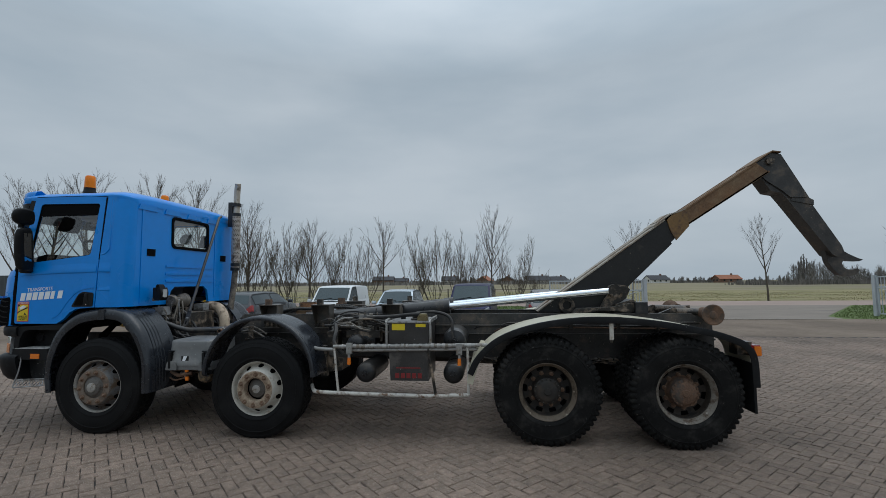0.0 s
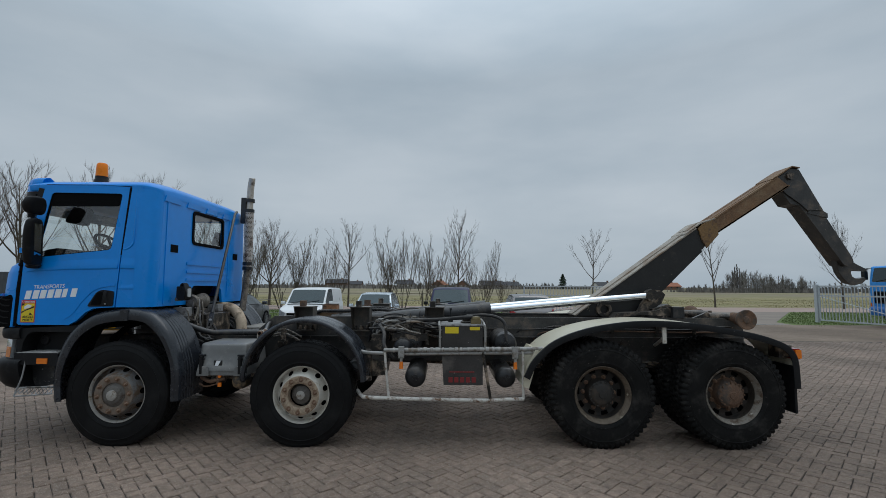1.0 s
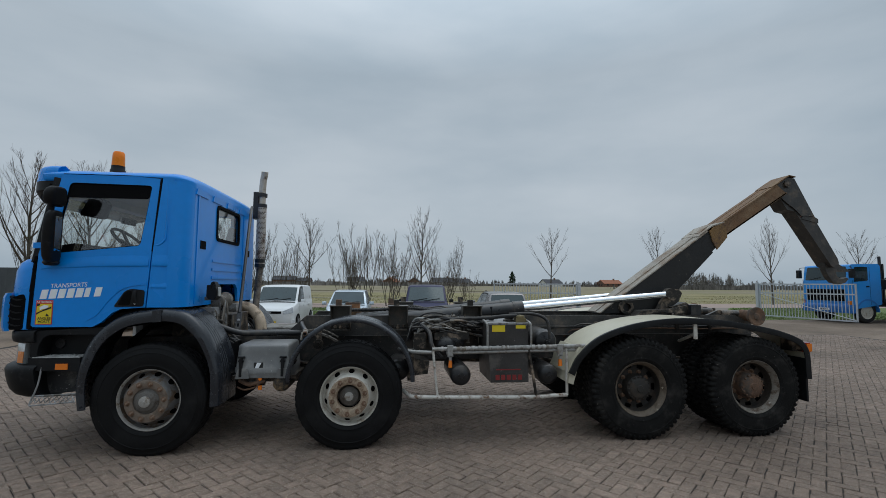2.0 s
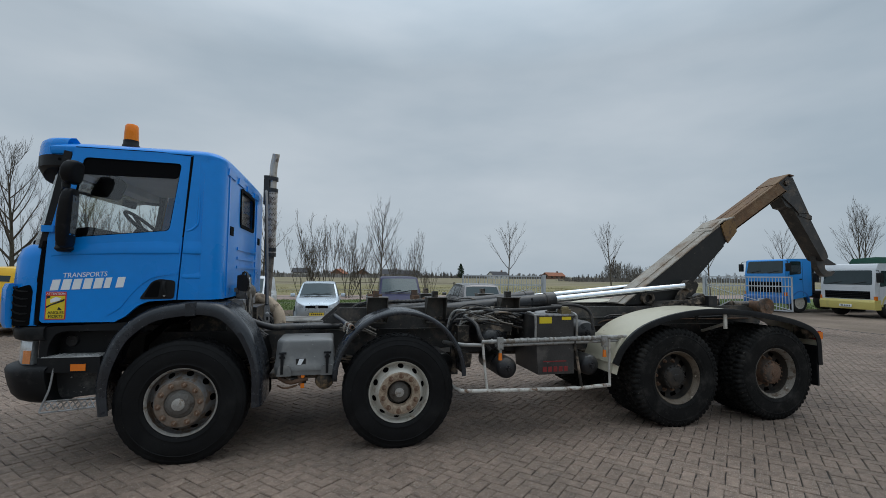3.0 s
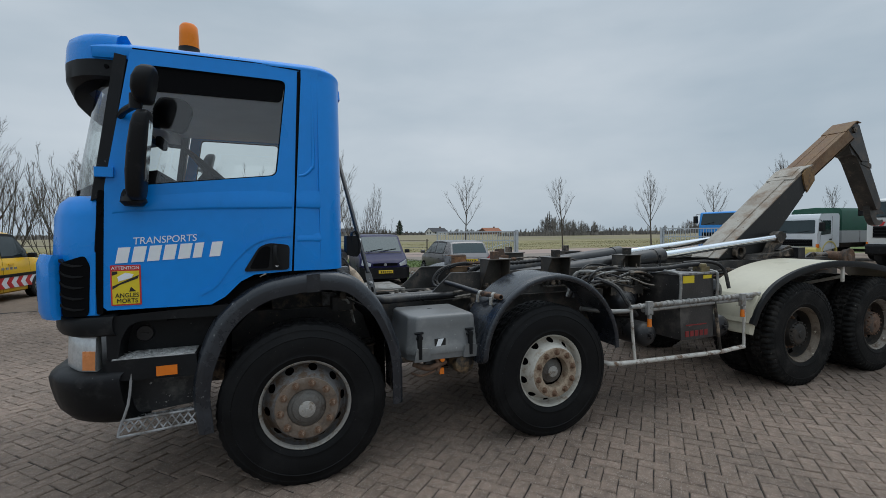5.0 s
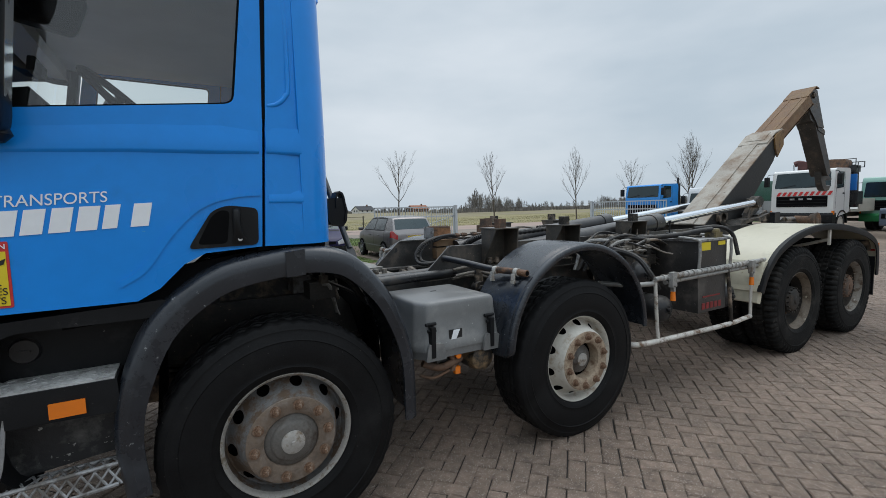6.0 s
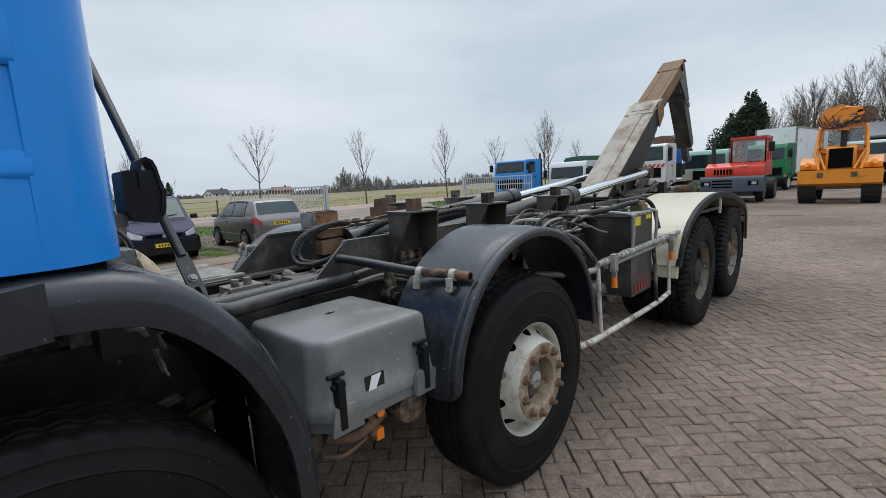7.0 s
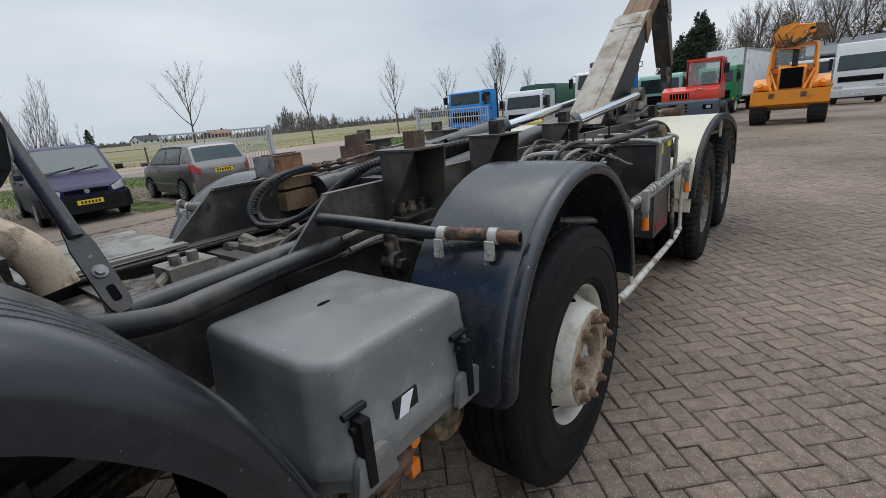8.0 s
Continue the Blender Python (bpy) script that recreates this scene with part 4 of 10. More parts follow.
# ---------------- guard rail and hydraulic tank on the near side ----------------
b = NB()
tube(b, [(2.80, -1.15, 0.985), (3.2, -1.15, 0.99), (3.8, -1.15, 1.0), (4.50, -1.15, 1.01)], 0.021, 12, n=2)
rail = part("guard_rail", b, GALV, truck, "galvanised guard rail wrapped with pipe lagging")
b = NB()
tube(b, [(2.83, -1.14, 0.95), (2.60, -1.10, 0.955), (2.45, -0.9, 0.96)], 0.020, 10)
tube(b, [(2.95, -1.14, 0.945), (3.6, -1.14, 0.955), (4.40, -1.14, 0.965)], 0.018, 10, n=2)
part("lower_guard_rail", b, GALV, rail)
b = NB()
LAG = mat("pipe_lagging_tape", (0.34, 0.33, 0.31), 0.7, var=0.25, scale=9, fine=70, bump=0.25, dirt=(0.15, 0.13, 0.11), amt=0.35, dscale=12)
random.seed(7)
for k in range(22):
    x = 2.9 + 1.45 * k / 22 + random.uniform(-0.01, 0.01)
    cyl(b, (x, -1.15, 0.987 + 0.012 * (x - 2.8)), (x + random.uniform(0.02, 0.05), -1.15, 0.987 + 0.012 * (x - 2.8)), 0.025 + random.uniform(-0.002, 0.003), seg=10)
tagged(part("lagging_tape", b, LAG, rail), kind="stuff")
b = NB()
tube(b, [(2.50, -1.0, 0.53), (2.56, -1.10, 0.50), (2.66, -1.15, 0.49), (3.2, -1.15, 0.475), (3.9, -1.15, 0.465), (4.10, -1.15, 0.475), (4.29, -1.14, 0.48)], 0.021, 12, n=4)
hoop = part("step_hoop", b, WHITEPIPE, truck, "white painted step hoop of bent pipe")
b = NB()
tube(b, [(2.81, -1.15, 0.98), (2.83, -1.15, 0.75), (2.86, -1.15, 0.49)], 0.014, 10)
part("hoop_post", b, WHITEPIPE, hoop)
b = NB()
tube(b, [(4.29, -1.14, 0.48), (4.29, -1.14, 0.75), (4.285, -1.145, 1.0)], 0.015, 10)
part("hoop_post", b, WHITEPIPE, hoop)
b = NB()
tube(b, [(3.86, -1.145, 0.97), (3.90, -1.15, 0.72), (3.94, -1.15, 0.47)], 0.016, 10)
part("hoop_post", b, GREASY, hoop)
b = NB()
prism(b, [(3.44, 0.62), (3.86, 0.62), (3.86, 1.245), (3.42, 1.245), (3.42, 0.95)], -1.13, -0.50, bev=0.01)
tank = part("hydraulic_oil_tank", b, mat("worn_tank_paint", (0.034, 0.032, 0.031), 0.36, var=0.35, scale=4, fine=60, bump=0.1, dirt=(0.13, 0.115, 0.10), amt=0.33, dscale=5, sharp=0.25, spk=(0.30, 0.28, 0.26), sthr=0.68, sscale=22, spec=0.5, top_light=0.6), truck, "black steel hydraulic oil tank with yellow labels")
b = NB()
box(b, 3.40, 3.885, -1.14, -0.48, 1.245, 1.262, 0.004)
part("tank_lid", b, DULLALU, tank)
b = NB()
lathe(b, [(0.002, 1.32), (0.05, 1.32), (0.055, 1.30), (0.05, 1.285), (0.07, 1.28), (0.07, 1.262)], (3.70, -0.92, 0), seg=20, axis="z")
part("filler_cap", b, GREASY, tank)
b = NB()
box(b, 3.735, 3.845, -1.10, -1.0, 1.262, 1.31, 0.012)
lathe(b, [(0.002, 1.345), (0.045, 1.34), (0.052, 1.325), (0.05, 1.305), (0.035, 1.30)], (3.79, -1.05, 0), seg=18, axis="z")
part("filler_neck", b, mat("oily_brass", (0.16, 0.125, 0.06), 0.4, 0.4, var=0.3, scale=14, bump=0.2, dirt=(0.05, 0.04, 0.03), amt=0.35, dscale=12), tank, "oily brass filler neck")
b = NB()
cyl(b, (3.52, -0.80, 1.262), (3.52, -0.80, 1.31), 0.030, seg=14)
cyl(b, (3.52, -0.80, 1.31), (3.52, -0.80, 1.40), 0.006, seg=8)
cyl(b, (3.52, -0.80, 1.395), (3.52, -0.80, 1.42), 0.014, seg=10)
part("breather_valve", b, PLASTIC, tank)
for x0, x1 in ((3.455, 3.60), (3.72, 3.83)):
    b = NB()
    box(b, x0, x1, -1.134, -1.13, 1.165 if x0 < 3.6 else 1.20, 1.235)
    part("warning_label", b, STICKY, tank, "yellow warning label")
for k in range(5):
    b = NB()
    x = 3.515 + 0.062 * k
    prism(b, [(x - 0.022, 0.648), (x + 0.022, 0.648), (x + 0.022, 0.702), (x - 0.022, 0.702)], -1.134, -1.13)
    part("tank_marking", b, REDINK, tank, "faded red marking block")
b = NB()
box(b, 3.50, 3.77, -1.133, -1.13, 0.752, 0.763)
part("tank_marking", b, REDINK, tank, "faded red marking bar")
b = NB()
prism(b, [(3.62, 0.95), (3.67, 0.95), (3.66, 0.985), (3.645, 1.0), (3.63, 0.985)], -1.134, -1.13)
part("tank_emblem", b, REDINK, tank)
for x in (3.40, 3.885):
    b = NB()
    tube(b, [(x, -1.15, 1.0), (x, -1.155, 1.2), (x - 0.01, -1.1, 1.27), (x, -0.6, 1.28)], 0.013, 8)
    part("tank_strap", b, GALV, tank)
# air bottles
for x, r, y0, y1, z in ((3.13, 0.115, -1.05, -0.35, 0.68), (4.12, 0.115, -1.05, -0.35, 0.68), (2.98, 0.11, -0.95, -0.4, 0.98), (3.08, 0.13, -0.85, -0.4, 1.02), (4.13, 0.135, -0.95, -0.4, 1.03), (2.45, 0.12, -0.9, -0.4, 0.72)):
    b = NB()
    lathe(b, [(0.002, y0 - 0.005), (0.03, y0 - 0.005), (0.06, y0 + 0.002), (r * 0.85, y0 + 0.02), (r * 0.97, y0 + 0.045), (r, y0 + 0.08), (r, y1), (0.002, y1)], (x, 0, z), seg=28)
    for k in range(5):
        a = 2 * math.pi * k / 5
        cyl(b, (x + 0.03 * math.cos(a), y0 + 0.0, z + 0.03 * math.sin(a)), (x + 0.03 * math.cos(a), y0 - 0.02, z + 0.03 * math.sin(a)), 0.008, seg=6)
    cyl(b, (x, y0, z), (x, y0 - 0.03, z), 0.018, seg=10)
    part("air_bottle", b, STEELBLACK, truck, "black air bottle with domed end")
for x in (2.99, 4.20):
    b = NB()
    box(b, x - 0.03, x + 0.03, -1.20, -1.165, 0.91, 1.03, 0.004)
    box(b, x - 0.012, x + 0.012, -1.20, -1.17, 0.87, 0.92, 0.004)
    mk = part("lamp_plate", b, GALV, rail)
    b = NB()
    cyl(b, (x, -1.185, 0.875), (x, -1.185, 0.80), 0.018, 0.022, seg=10)
    part("marker_lamp", b, ORANGE, mk, "orange marker lamp")

# pipes clipped along the side of the subframe
for z, mt, x0, x1 in ((1.125, RUSTY, 4.55, 6.95), (1.155, STEELBLACK, 4.30, 6.60), (1.19, GREASY, 4.62, 7.02)):
    b = NB()
    tube(b, [(x0, -0.40, z - 0.10), (x0 + 0.08, -0.455, z - 0.02), (x0 + 0.3, -0.462, z), (x0 + 1.1, -0.462, z + 0.006), (x1 - 0.6, -0.462, z - 0.004), (x1 - 0.1, -0.46, z), (x1, -0.40, z - 0.03)], 0.010, 8)
    part("hydraulic_line", b, mt, truck)
for x in (4.95, 5.5, 6.05, 6.5):
    b = NB()
    box(b, x - 0.02, x + 0.02, -0.48, -0.425, 1.10, 1.215, 0.004)
    part("pipe_clip", b, GREASY, truck)


# ---------------- the cab ----------------
cab = holder("cab", truck, pose(0, 0, 0), "blue day cab with black trim and roof beacon")
W = 1.205


def blob_ring(cx, cy, z, a, c, n=24):
    """A rounded rectangle of half sizes a and c at height z."""
    out = []
    for k in range(n):
        t = 2 * math.pi * k / n
        u, v = math.cos(t), math.sin(t)
        out.append((cx + a * math.copysign(abs(u) ** 0.6, u), cy + c * math.copysign(abs(v) ** 0.6, v), z))
    return out


def lean_in(bm, z0=1.95, k=0.05):
    """Upper sides lean inwards."""
    for v in bm.verts:
        if v.co.z > z0:
            v.co.y *= 1 - k * (v.co.z - z0) / 1.2


win = rounded([(-0.975, 1.955), (-0.155, 2.045), (-0.085, 2.665), (-0.86, 2.675)], 0.04, 4)
door = [(-1.105, 1.26), (-1.085, 1.24), (-0.55, 1.24), (-0.47, 1.285), (-0.38, 1.375), (-0.30, 1.415), (-0.075, 1.43), (-0.045, 1.98), (0.0, 2.745), (-0.30, 2.762), (-0.915, 2.765), (-0.945, 2.73), (-1.08, 1.95)]
for s in (-1, 1):
    b = NB()
    panel(b, door, [win], W * s, (W - 0.045) * s)
    # pressed swage ridge below the window
    loft(b, [[(x, (W - 0.004) * s, z + 0.11), (x, (W + 0.004 * f) * s, z + 0.05), (x, (W + 0.008 * f) * s, z + 0.006), (x, (W + 0.007 * f) * s, z), (x, (W - 0.004) * s, z - 0.012)] for x, z, f in ((-1.045, 1.80, 0.3), (-0.95, 1.815, 1), (-0.55, 1.835, 1), (-0.066, 1.845, 1))])
    prism(b, curve2([(-0.60, 1.30), (-0.51, 1.36), (-0.41, 1.50), (-0.30, 1.605), (-0.18, 1.645), (-0.07, 1.655)], 4) + curve2([(-0.07, 1.672), (-0.19, 1.662), (-0.315, 1.622), (-0.43, 1.515), (-0.53, 1.375), (-0.61, 1.32)], 4), *sorted((W * s, (W + 0.005) * s)), bev=0.002, seg=1)
    lean_in(b)
    dr = part("door", b, BLUE, cab, "blue cab door")
    b = NB()
    rim_in = rounded([(-0.967, 1.962), (-0.162, 2.051), (-0.093, 2.658), (-0.854, 2.667)], 0.036, 4)
    panel(b, win, [rim_in], (W - 0.006) * s, (W - 0.03) * s)
    if s < 0:
        panel(b, rounded([(-0.955, 2.525), (-0.115, 2.525), (-0.09, 2.66), (-0.865, 2.67)], 0.03, 3), [], (W - 0.012) * s, (W - 0.017) * s)
    lean_in(b)
    part("window_seal", b, TRIMSHADE, dr)
    b = NB()
    b.faces.new([b.verts.new((x, (W - 0.020) * s, z)) for x, z in win])
    lean_in(b)
    pane = part("window_pane", b, GLASS, dr)
    pane.visible_shadow = False
    b = NB()
    prism(b, rounded([(-0.365, 1.435), (-0.09, 1.44), (-0.085, 1.60), (-0.21, 1.615), (-0.27, 1.59)], 0.025, 3), *sorted((W * s, (W + 0.008) * s)), bev=0.004)
    hd = part("door_handle", b, PLASTIC, dr, "black recessed door handle")
    b = NB()
    loft(b, [[(x + u * h * 0.5, (W + 0.006 + v * d) * s, z) for u, v in ((-1, 0), (-0.7, 0.8), (0, 1), (0.7, 0.8), (1, 0))] for x, z, h, d in ((-0.172, 1.602, 0.03, 0.006), (-0.174, 1.585, 0.036, 0.020), (-0.175, 1.54, 0.034, 0.026), (-0.170, 1.49, 0.046, 0.020), (-0.165, 1.462, 0.075, 0.010), (-0.165, 1.446, 0.085, 0.003))])
    part("door_pull", b, PLASTIC, dr, angle=60)
    b = NB()
    cyl(b, (-0.165, (W + 0.006) * s, 1.468), (-0.165, (W + 0.018) * s, 1.468), 0.009, seg=14)
    part("door_lock", b, ALU, dr, "bare metal door lock")
    # dark raised plate, painted as shade so the handle looks hollow
    b = NB()
    prism(b, rounded([(-0.33, 1.452), (-0.215, 1.452), (-0.20, 1.59), (-0.235, 1.595), (-0.27, 1.57)], 0.02, 3), *sorted(((W + 0.006) * s, (W + 0.0095) * s)), bev=0.001, seg=1)
    part("handle_recess", b, TRIMSHADE, dr)
    # B-pillar panel
    b = NB()
    panel(b, [(-0.062, 1.43), (0.12, 1.43), (0.12, 2.745), (0.012, 2.757), (-0.033, 1.98)], [], W * s, (W - 0.045) * s)
    lean_in(b)
    sp = part("side_panel", b, BLUE, cab)
    for z0, zh, out in ((1.845, 0.11, 0.008), (1.625, 0.05, 0.005)):
        b = NB()
        loft(b, [[(x, (W - 0.004) * s, z0 + zh), (x, (W + out * 0.5) * s, z0 + zh * 0.45), (x, (W + out * f) * s, z0 + 0.006), (x, (W + out * 0.8 * f) * s, z0), (x, (W - 0.004) * s, z0 - 0.008)] for x, f in ((-0.036, 1), (0.07, 1), (0.118, 0.0))])
        part("pressed_ridge", b, BLUE, sp, angle=50)
    b = NB()
    tube(b, [(0.075, (W - 0.0095) * s, 2.71), (0.075, (W - 0.0095) * s, 2.18), (0.06, (W - 0.0095) * s, 2.10), (0.02, (W - 0.0095) * s, 2.06), (-0.02, (W - 0.0095) * s, 2.05)], 0.012, 10)
    lean_in(b)
    part("pressed_edge", b, BLUE, sp, angle=60)
    # added black filler, keeps the gap between door and mudguard in shade
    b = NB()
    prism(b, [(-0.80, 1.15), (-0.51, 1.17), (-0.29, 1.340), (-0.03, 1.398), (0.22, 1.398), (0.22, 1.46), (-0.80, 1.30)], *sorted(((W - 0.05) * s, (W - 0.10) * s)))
    part("inner_sill", b, TRIMSHADE, cab)
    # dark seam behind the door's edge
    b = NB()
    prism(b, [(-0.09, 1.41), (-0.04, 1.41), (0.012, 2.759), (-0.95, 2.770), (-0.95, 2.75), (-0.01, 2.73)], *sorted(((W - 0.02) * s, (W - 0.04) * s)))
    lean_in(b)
    part("door_seam", b, TRIMSHADE, cab)
    b = NB()
    prism(b, [(-0.93, 2.757), (-0.30, 2.756), (0.008, 2.740), (0.008, 2.748), (-0.30, 2.764), (-0.93, 2.765)], *sorted(((W - 0.004) * s, (W + 0.0025) * s)))
    prism(b, [(-0.014, 2.735), (0.006, 2.74), (-0.036, 1.99), (-0.046, 1.99)], *sorted(((W - 0.01) * s, (W + 0.001) * s)))
    lean_in(b)
    part("door_gap", b, TRIMSHADE, cab)
    # rounded rear corner
    b = NB()
    ring = [(0.11 + 0.16 * math.sin(a), (W - 0.18 + 0.18 * math.cos(a)) * s) for a in [math.pi / 2 * k / 8 for k in range(9)]]
    ring += [(0.24, (W - 0.20) * s), (0.10, (W - 0.03) * s)]
    loft(b, [[(x, y, z) for x, y in ring] for z in (1.43, 1.7, 1.95, 2.3, 2.72)])
    lean_in(b)
    part("corner_pillar", b, BLUE, cab)

# rear wall with its window and service opening
b = NB()
rwin = rounded([(-0.40, 2.18), (0.39, 2.18), (0.38, 2.60), (-0.41, 2.60)], 0.07, 4)
cut = [(-1.03, 1.43), (-0.43, 1.43), (-0.39, 1.60), (-0.31, 1.66), (0.31, 1.66), (0.40, 1.60), (0.44, 1.43), (1.03, 1.43), (1.01, 2.72), (-1.01, 2.72)]
panel(b, cut, [rwin], 0.270, 0.235, "x")
rw = part("rear_wall", b, BLUE, cab)


def ribp(*a, **k):
    b = NB()
    prism(b, *a, **k)
    part("pressed_rib", b, BLUE, rw)


for z in (1.93, 1.83, 1.735):
    ribp( [(-0.50, z - 0.012), (0.54, z - 0.012), (0.54, z + 0.018), (-0.50, z + 0.018)], 0.268, 0.279, "x", bev=0.004)
ribp( [(-0.94, 1.45), (-0.90, 1.45), (-0.90, 2.62), (-0.94, 2.62)], 0.268, 0.278, "x", bev=0.004)
ribp( [(0.55, 1.5), (0.60, 1.5), (0.60, 2.62), (0.55, 2.62)], 0.268, 0.278, "x", bev=0.004)
for y in (-0.85, -0.4, 0.05, 0.5):
    ribp( [(y - 0.16, 2.62), (y + 0.16, 2.62), (y + 0.13, 2.69), (y - 0.13, 2.69)], 0.268, 0.282, "x", bev=0.005)
b = NB()
panel(b, [(p[0] * 1.02, 2.39 + (p[1] - 2.39) * 1.03) for p in rwin], [rounded([(-0.37, 2.21), (0.36, 2.21), (0.35, 2.57), (-0.38, 2.57)], 0.06, 4)], 0.282, 0.260, "x")
part("window_seal", b, TRIMSHADE, rw)
b = NB()
b.faces.new([b.verts.new((0.256, y, z)) for y, z in rwin])
pane = part("window_pane", b, GLASS, rw)
pane.visible_shadow = False
for y, w_ in ((-0.77, 0.07), (0.78, 0.07)):
    b = NB()
    box(b, 0.268, 0.276, y - w_, y + w_, 2.05, 2.14, 0.01)
    part("air_vent", b, TRIMSHADE, rw)

# roof: one rounded shell that meets the doors and the rear corners
b = NB()
rings = []
for x in [-1.135, -1.125, -1.105, -1.075, -1.03, -0.97, -0.85, -0.5, -0.1, 0.04, 0.09, 0.13, 0.165, 0.195, 0.22, 0.24, 0.256, 0.268, 0.274]:
    f = min(max((-0.90 - x) / 0.24, 0), 1)
    g = min(max((x - 0.03) / 0.245, 0), 1)
    zc = 2.856 - 0.075 * (1 - math.sqrt(1 - f * f)) - 0.12 * (1 - math.sqrt(1 - g * g))
    ze = 2.762 - 0.03 * (1 - math.sqrt(1 - g * g))
    q = min(max((x - 0.11) / 0.165, 0), 1)
    wy = 1.168 - 0.175 * (1 - math.sqrt(1 - q * q)) - 0.02 * f * f
    row = []
    for k in range(29):
        a = math.pi * (k / 28 - 0.5)
        t = math.sin(a)
        t = math.copysign(abs(t) ** 0.85, t)
        z = ze + (zc - ze) * (1 - abs(t) ** 7) ** 0.55 - 0.008 * t * t
        row.append((x, wy * t, z))
    row += [(x, wy * 0.985, ze - 0.06), (x, -wy * 0.985, ze - 0.06)]
    rings.append(row)
loft(b, rings)
part("roof", b, BLUE, cab, angle=60)
# windscreen, A-pillars, visor
for s in (-1, 1):
    b = NB()
    prism(b, [(-1.150, 1.87), (-1.085, 1.90), (-0.958, 2.74), (-1.020, 2.74)], *sorted(((W - 0.10) * s, (W - 0.012) * s)), bev=0.02)
    lean_in(b)
    part("a_pillar", b, PLASTIC, cab)
b = NB()
front = [(-1.15, -1.165), (-1.22, -1.12), (-1.285, -1.0), (-1.35, -0.7), (-1.385, -0.35), (-1.39, 0.0), (-1.385, 0.35), (-1.35, 0.7), (-1.285, 1.0), (-1.22, 1.12), (-1.15, 1.165)]
R = []
for z, dx in ((1.88, 0.0), (2.2, 0.055), (2.5, 0.11), (2.75, 0.155)):
    R.append([b.verts.new((x + dx, y * (1 - 0.05 * max(0, z - 1.95) / 1.2), z)) for x, y in front])
for lo_, hi_ in zip(R, R[1:]):
    for k in range(len(front) - 1):
        b.faces.new((lo_[k], lo_[k + 1], hi_[k + 1], hi_[k]))
ws = part("windscreen", b, GLASS, cab)
ws.visible_shadow = False
vis_top = [(-1.02, -1.12), (-1.14, -1.11), (-1.25, -1.04), (-1.335, -0.88), (-1.39, -0.4), (-1.40, 0.0), (-1.39, 0.4), (-1.335, 0.88), (-1.25, 1.04), (-1.14, 1.11), (-1.02, 1.12)]
vis_top = curve2(vis_top, 4)
inn = [(-1.02, 1.06), (-1.12, 1.03), (-1.24, 0.85), (-1.30, 0.0), (-1.24, -0.85), (-1.12, -1.03), (-1.02, -1.06)]
b = NB()
loft(b, [[(x * 0.955, y * 0.965, 2.858) for x, y in vis_top] + [(x * 0.93, y * 0.95, 2.80) for x, y in inn],
         [(x * 0.978, y * 0.983, 2.850) for x, y in vis_top] + [(x * 0.94, y * 0.96, 2.795) for x, y in inn],
         [(x * 0.993, y * 0.996, 2.830) for x, y in vis_top] + [(x * 0.98, y * 0.98, 2.79) for x, y in inn],
         [(x, y, 2.79) for x, y in vis_top] + [(x, y, 2.78) for x, y in inn],
         [(x * 1.005, y * 1.003, 2.695) for x, y in vis_top] + [(x, y, 2.695) for x, y in inn]])
vis = part("sun_visor", b, BLUE, cab, "blue and black sun visor over the windscreen")
b = NB()
loft(b, [[(x * 1.005, y * 1.003, 2.695) for x, y in vis_top] + [(x, y, 2.695) for x, y in inn],
         [(x * 1.005, y * 1.003, 2.60) for x, y in vis_top] + [(x, y, 2.60) for x, y in inn],
         [(x * 0.965 - 0.02, y * 0.985, 2.585 - 0.085 * min(max((1.10 - abs(y)) / 0.25, 0), 1)) for x, y in vis_top] + [(x, y, 2.56) for x, y in inn]])
part("visor_lip", b, PLASTIC, vis)
for z in (2.77, 2.655):
    b = NB()
    cyl(b, (-1.07, -1.10, z), (-1.07, -1.128, z), 0.012)
    part("visor_screw", b, TRIMSHADE, vis)

# nose below the windscreen
plan = [(-1.125, -1.205), (-1.20, -1.20), (-1.29, -1.165), (-1.37, -1.08), (-1.43, -0.9), (-1.46, -0.5), (-1.47, 0.0), (-1.46, 0.5), (-1.43, 0.9), (-1.37, 1.08), (-1.29, 1.165), (-1.20, 1.20), (-1.125, 1.205)]
b = NB()
R = []
for z, k, dx in ((1.215, 1.0, 0.0), (1.30, 1.0, -0.005), (1.6, 1.0, 0.0), (1.78, 0.995, 0.01), (1.86, 0.985, 0.035), (1.90, 0.96, 0.07)):
    R.append([(max(x * 1.0 + (dx if x < -1.13 else 0), -1.5), y * k, z) for x, y in plan])
loft(b, R)
nose = part("front_panel", b, BLUE, cab)
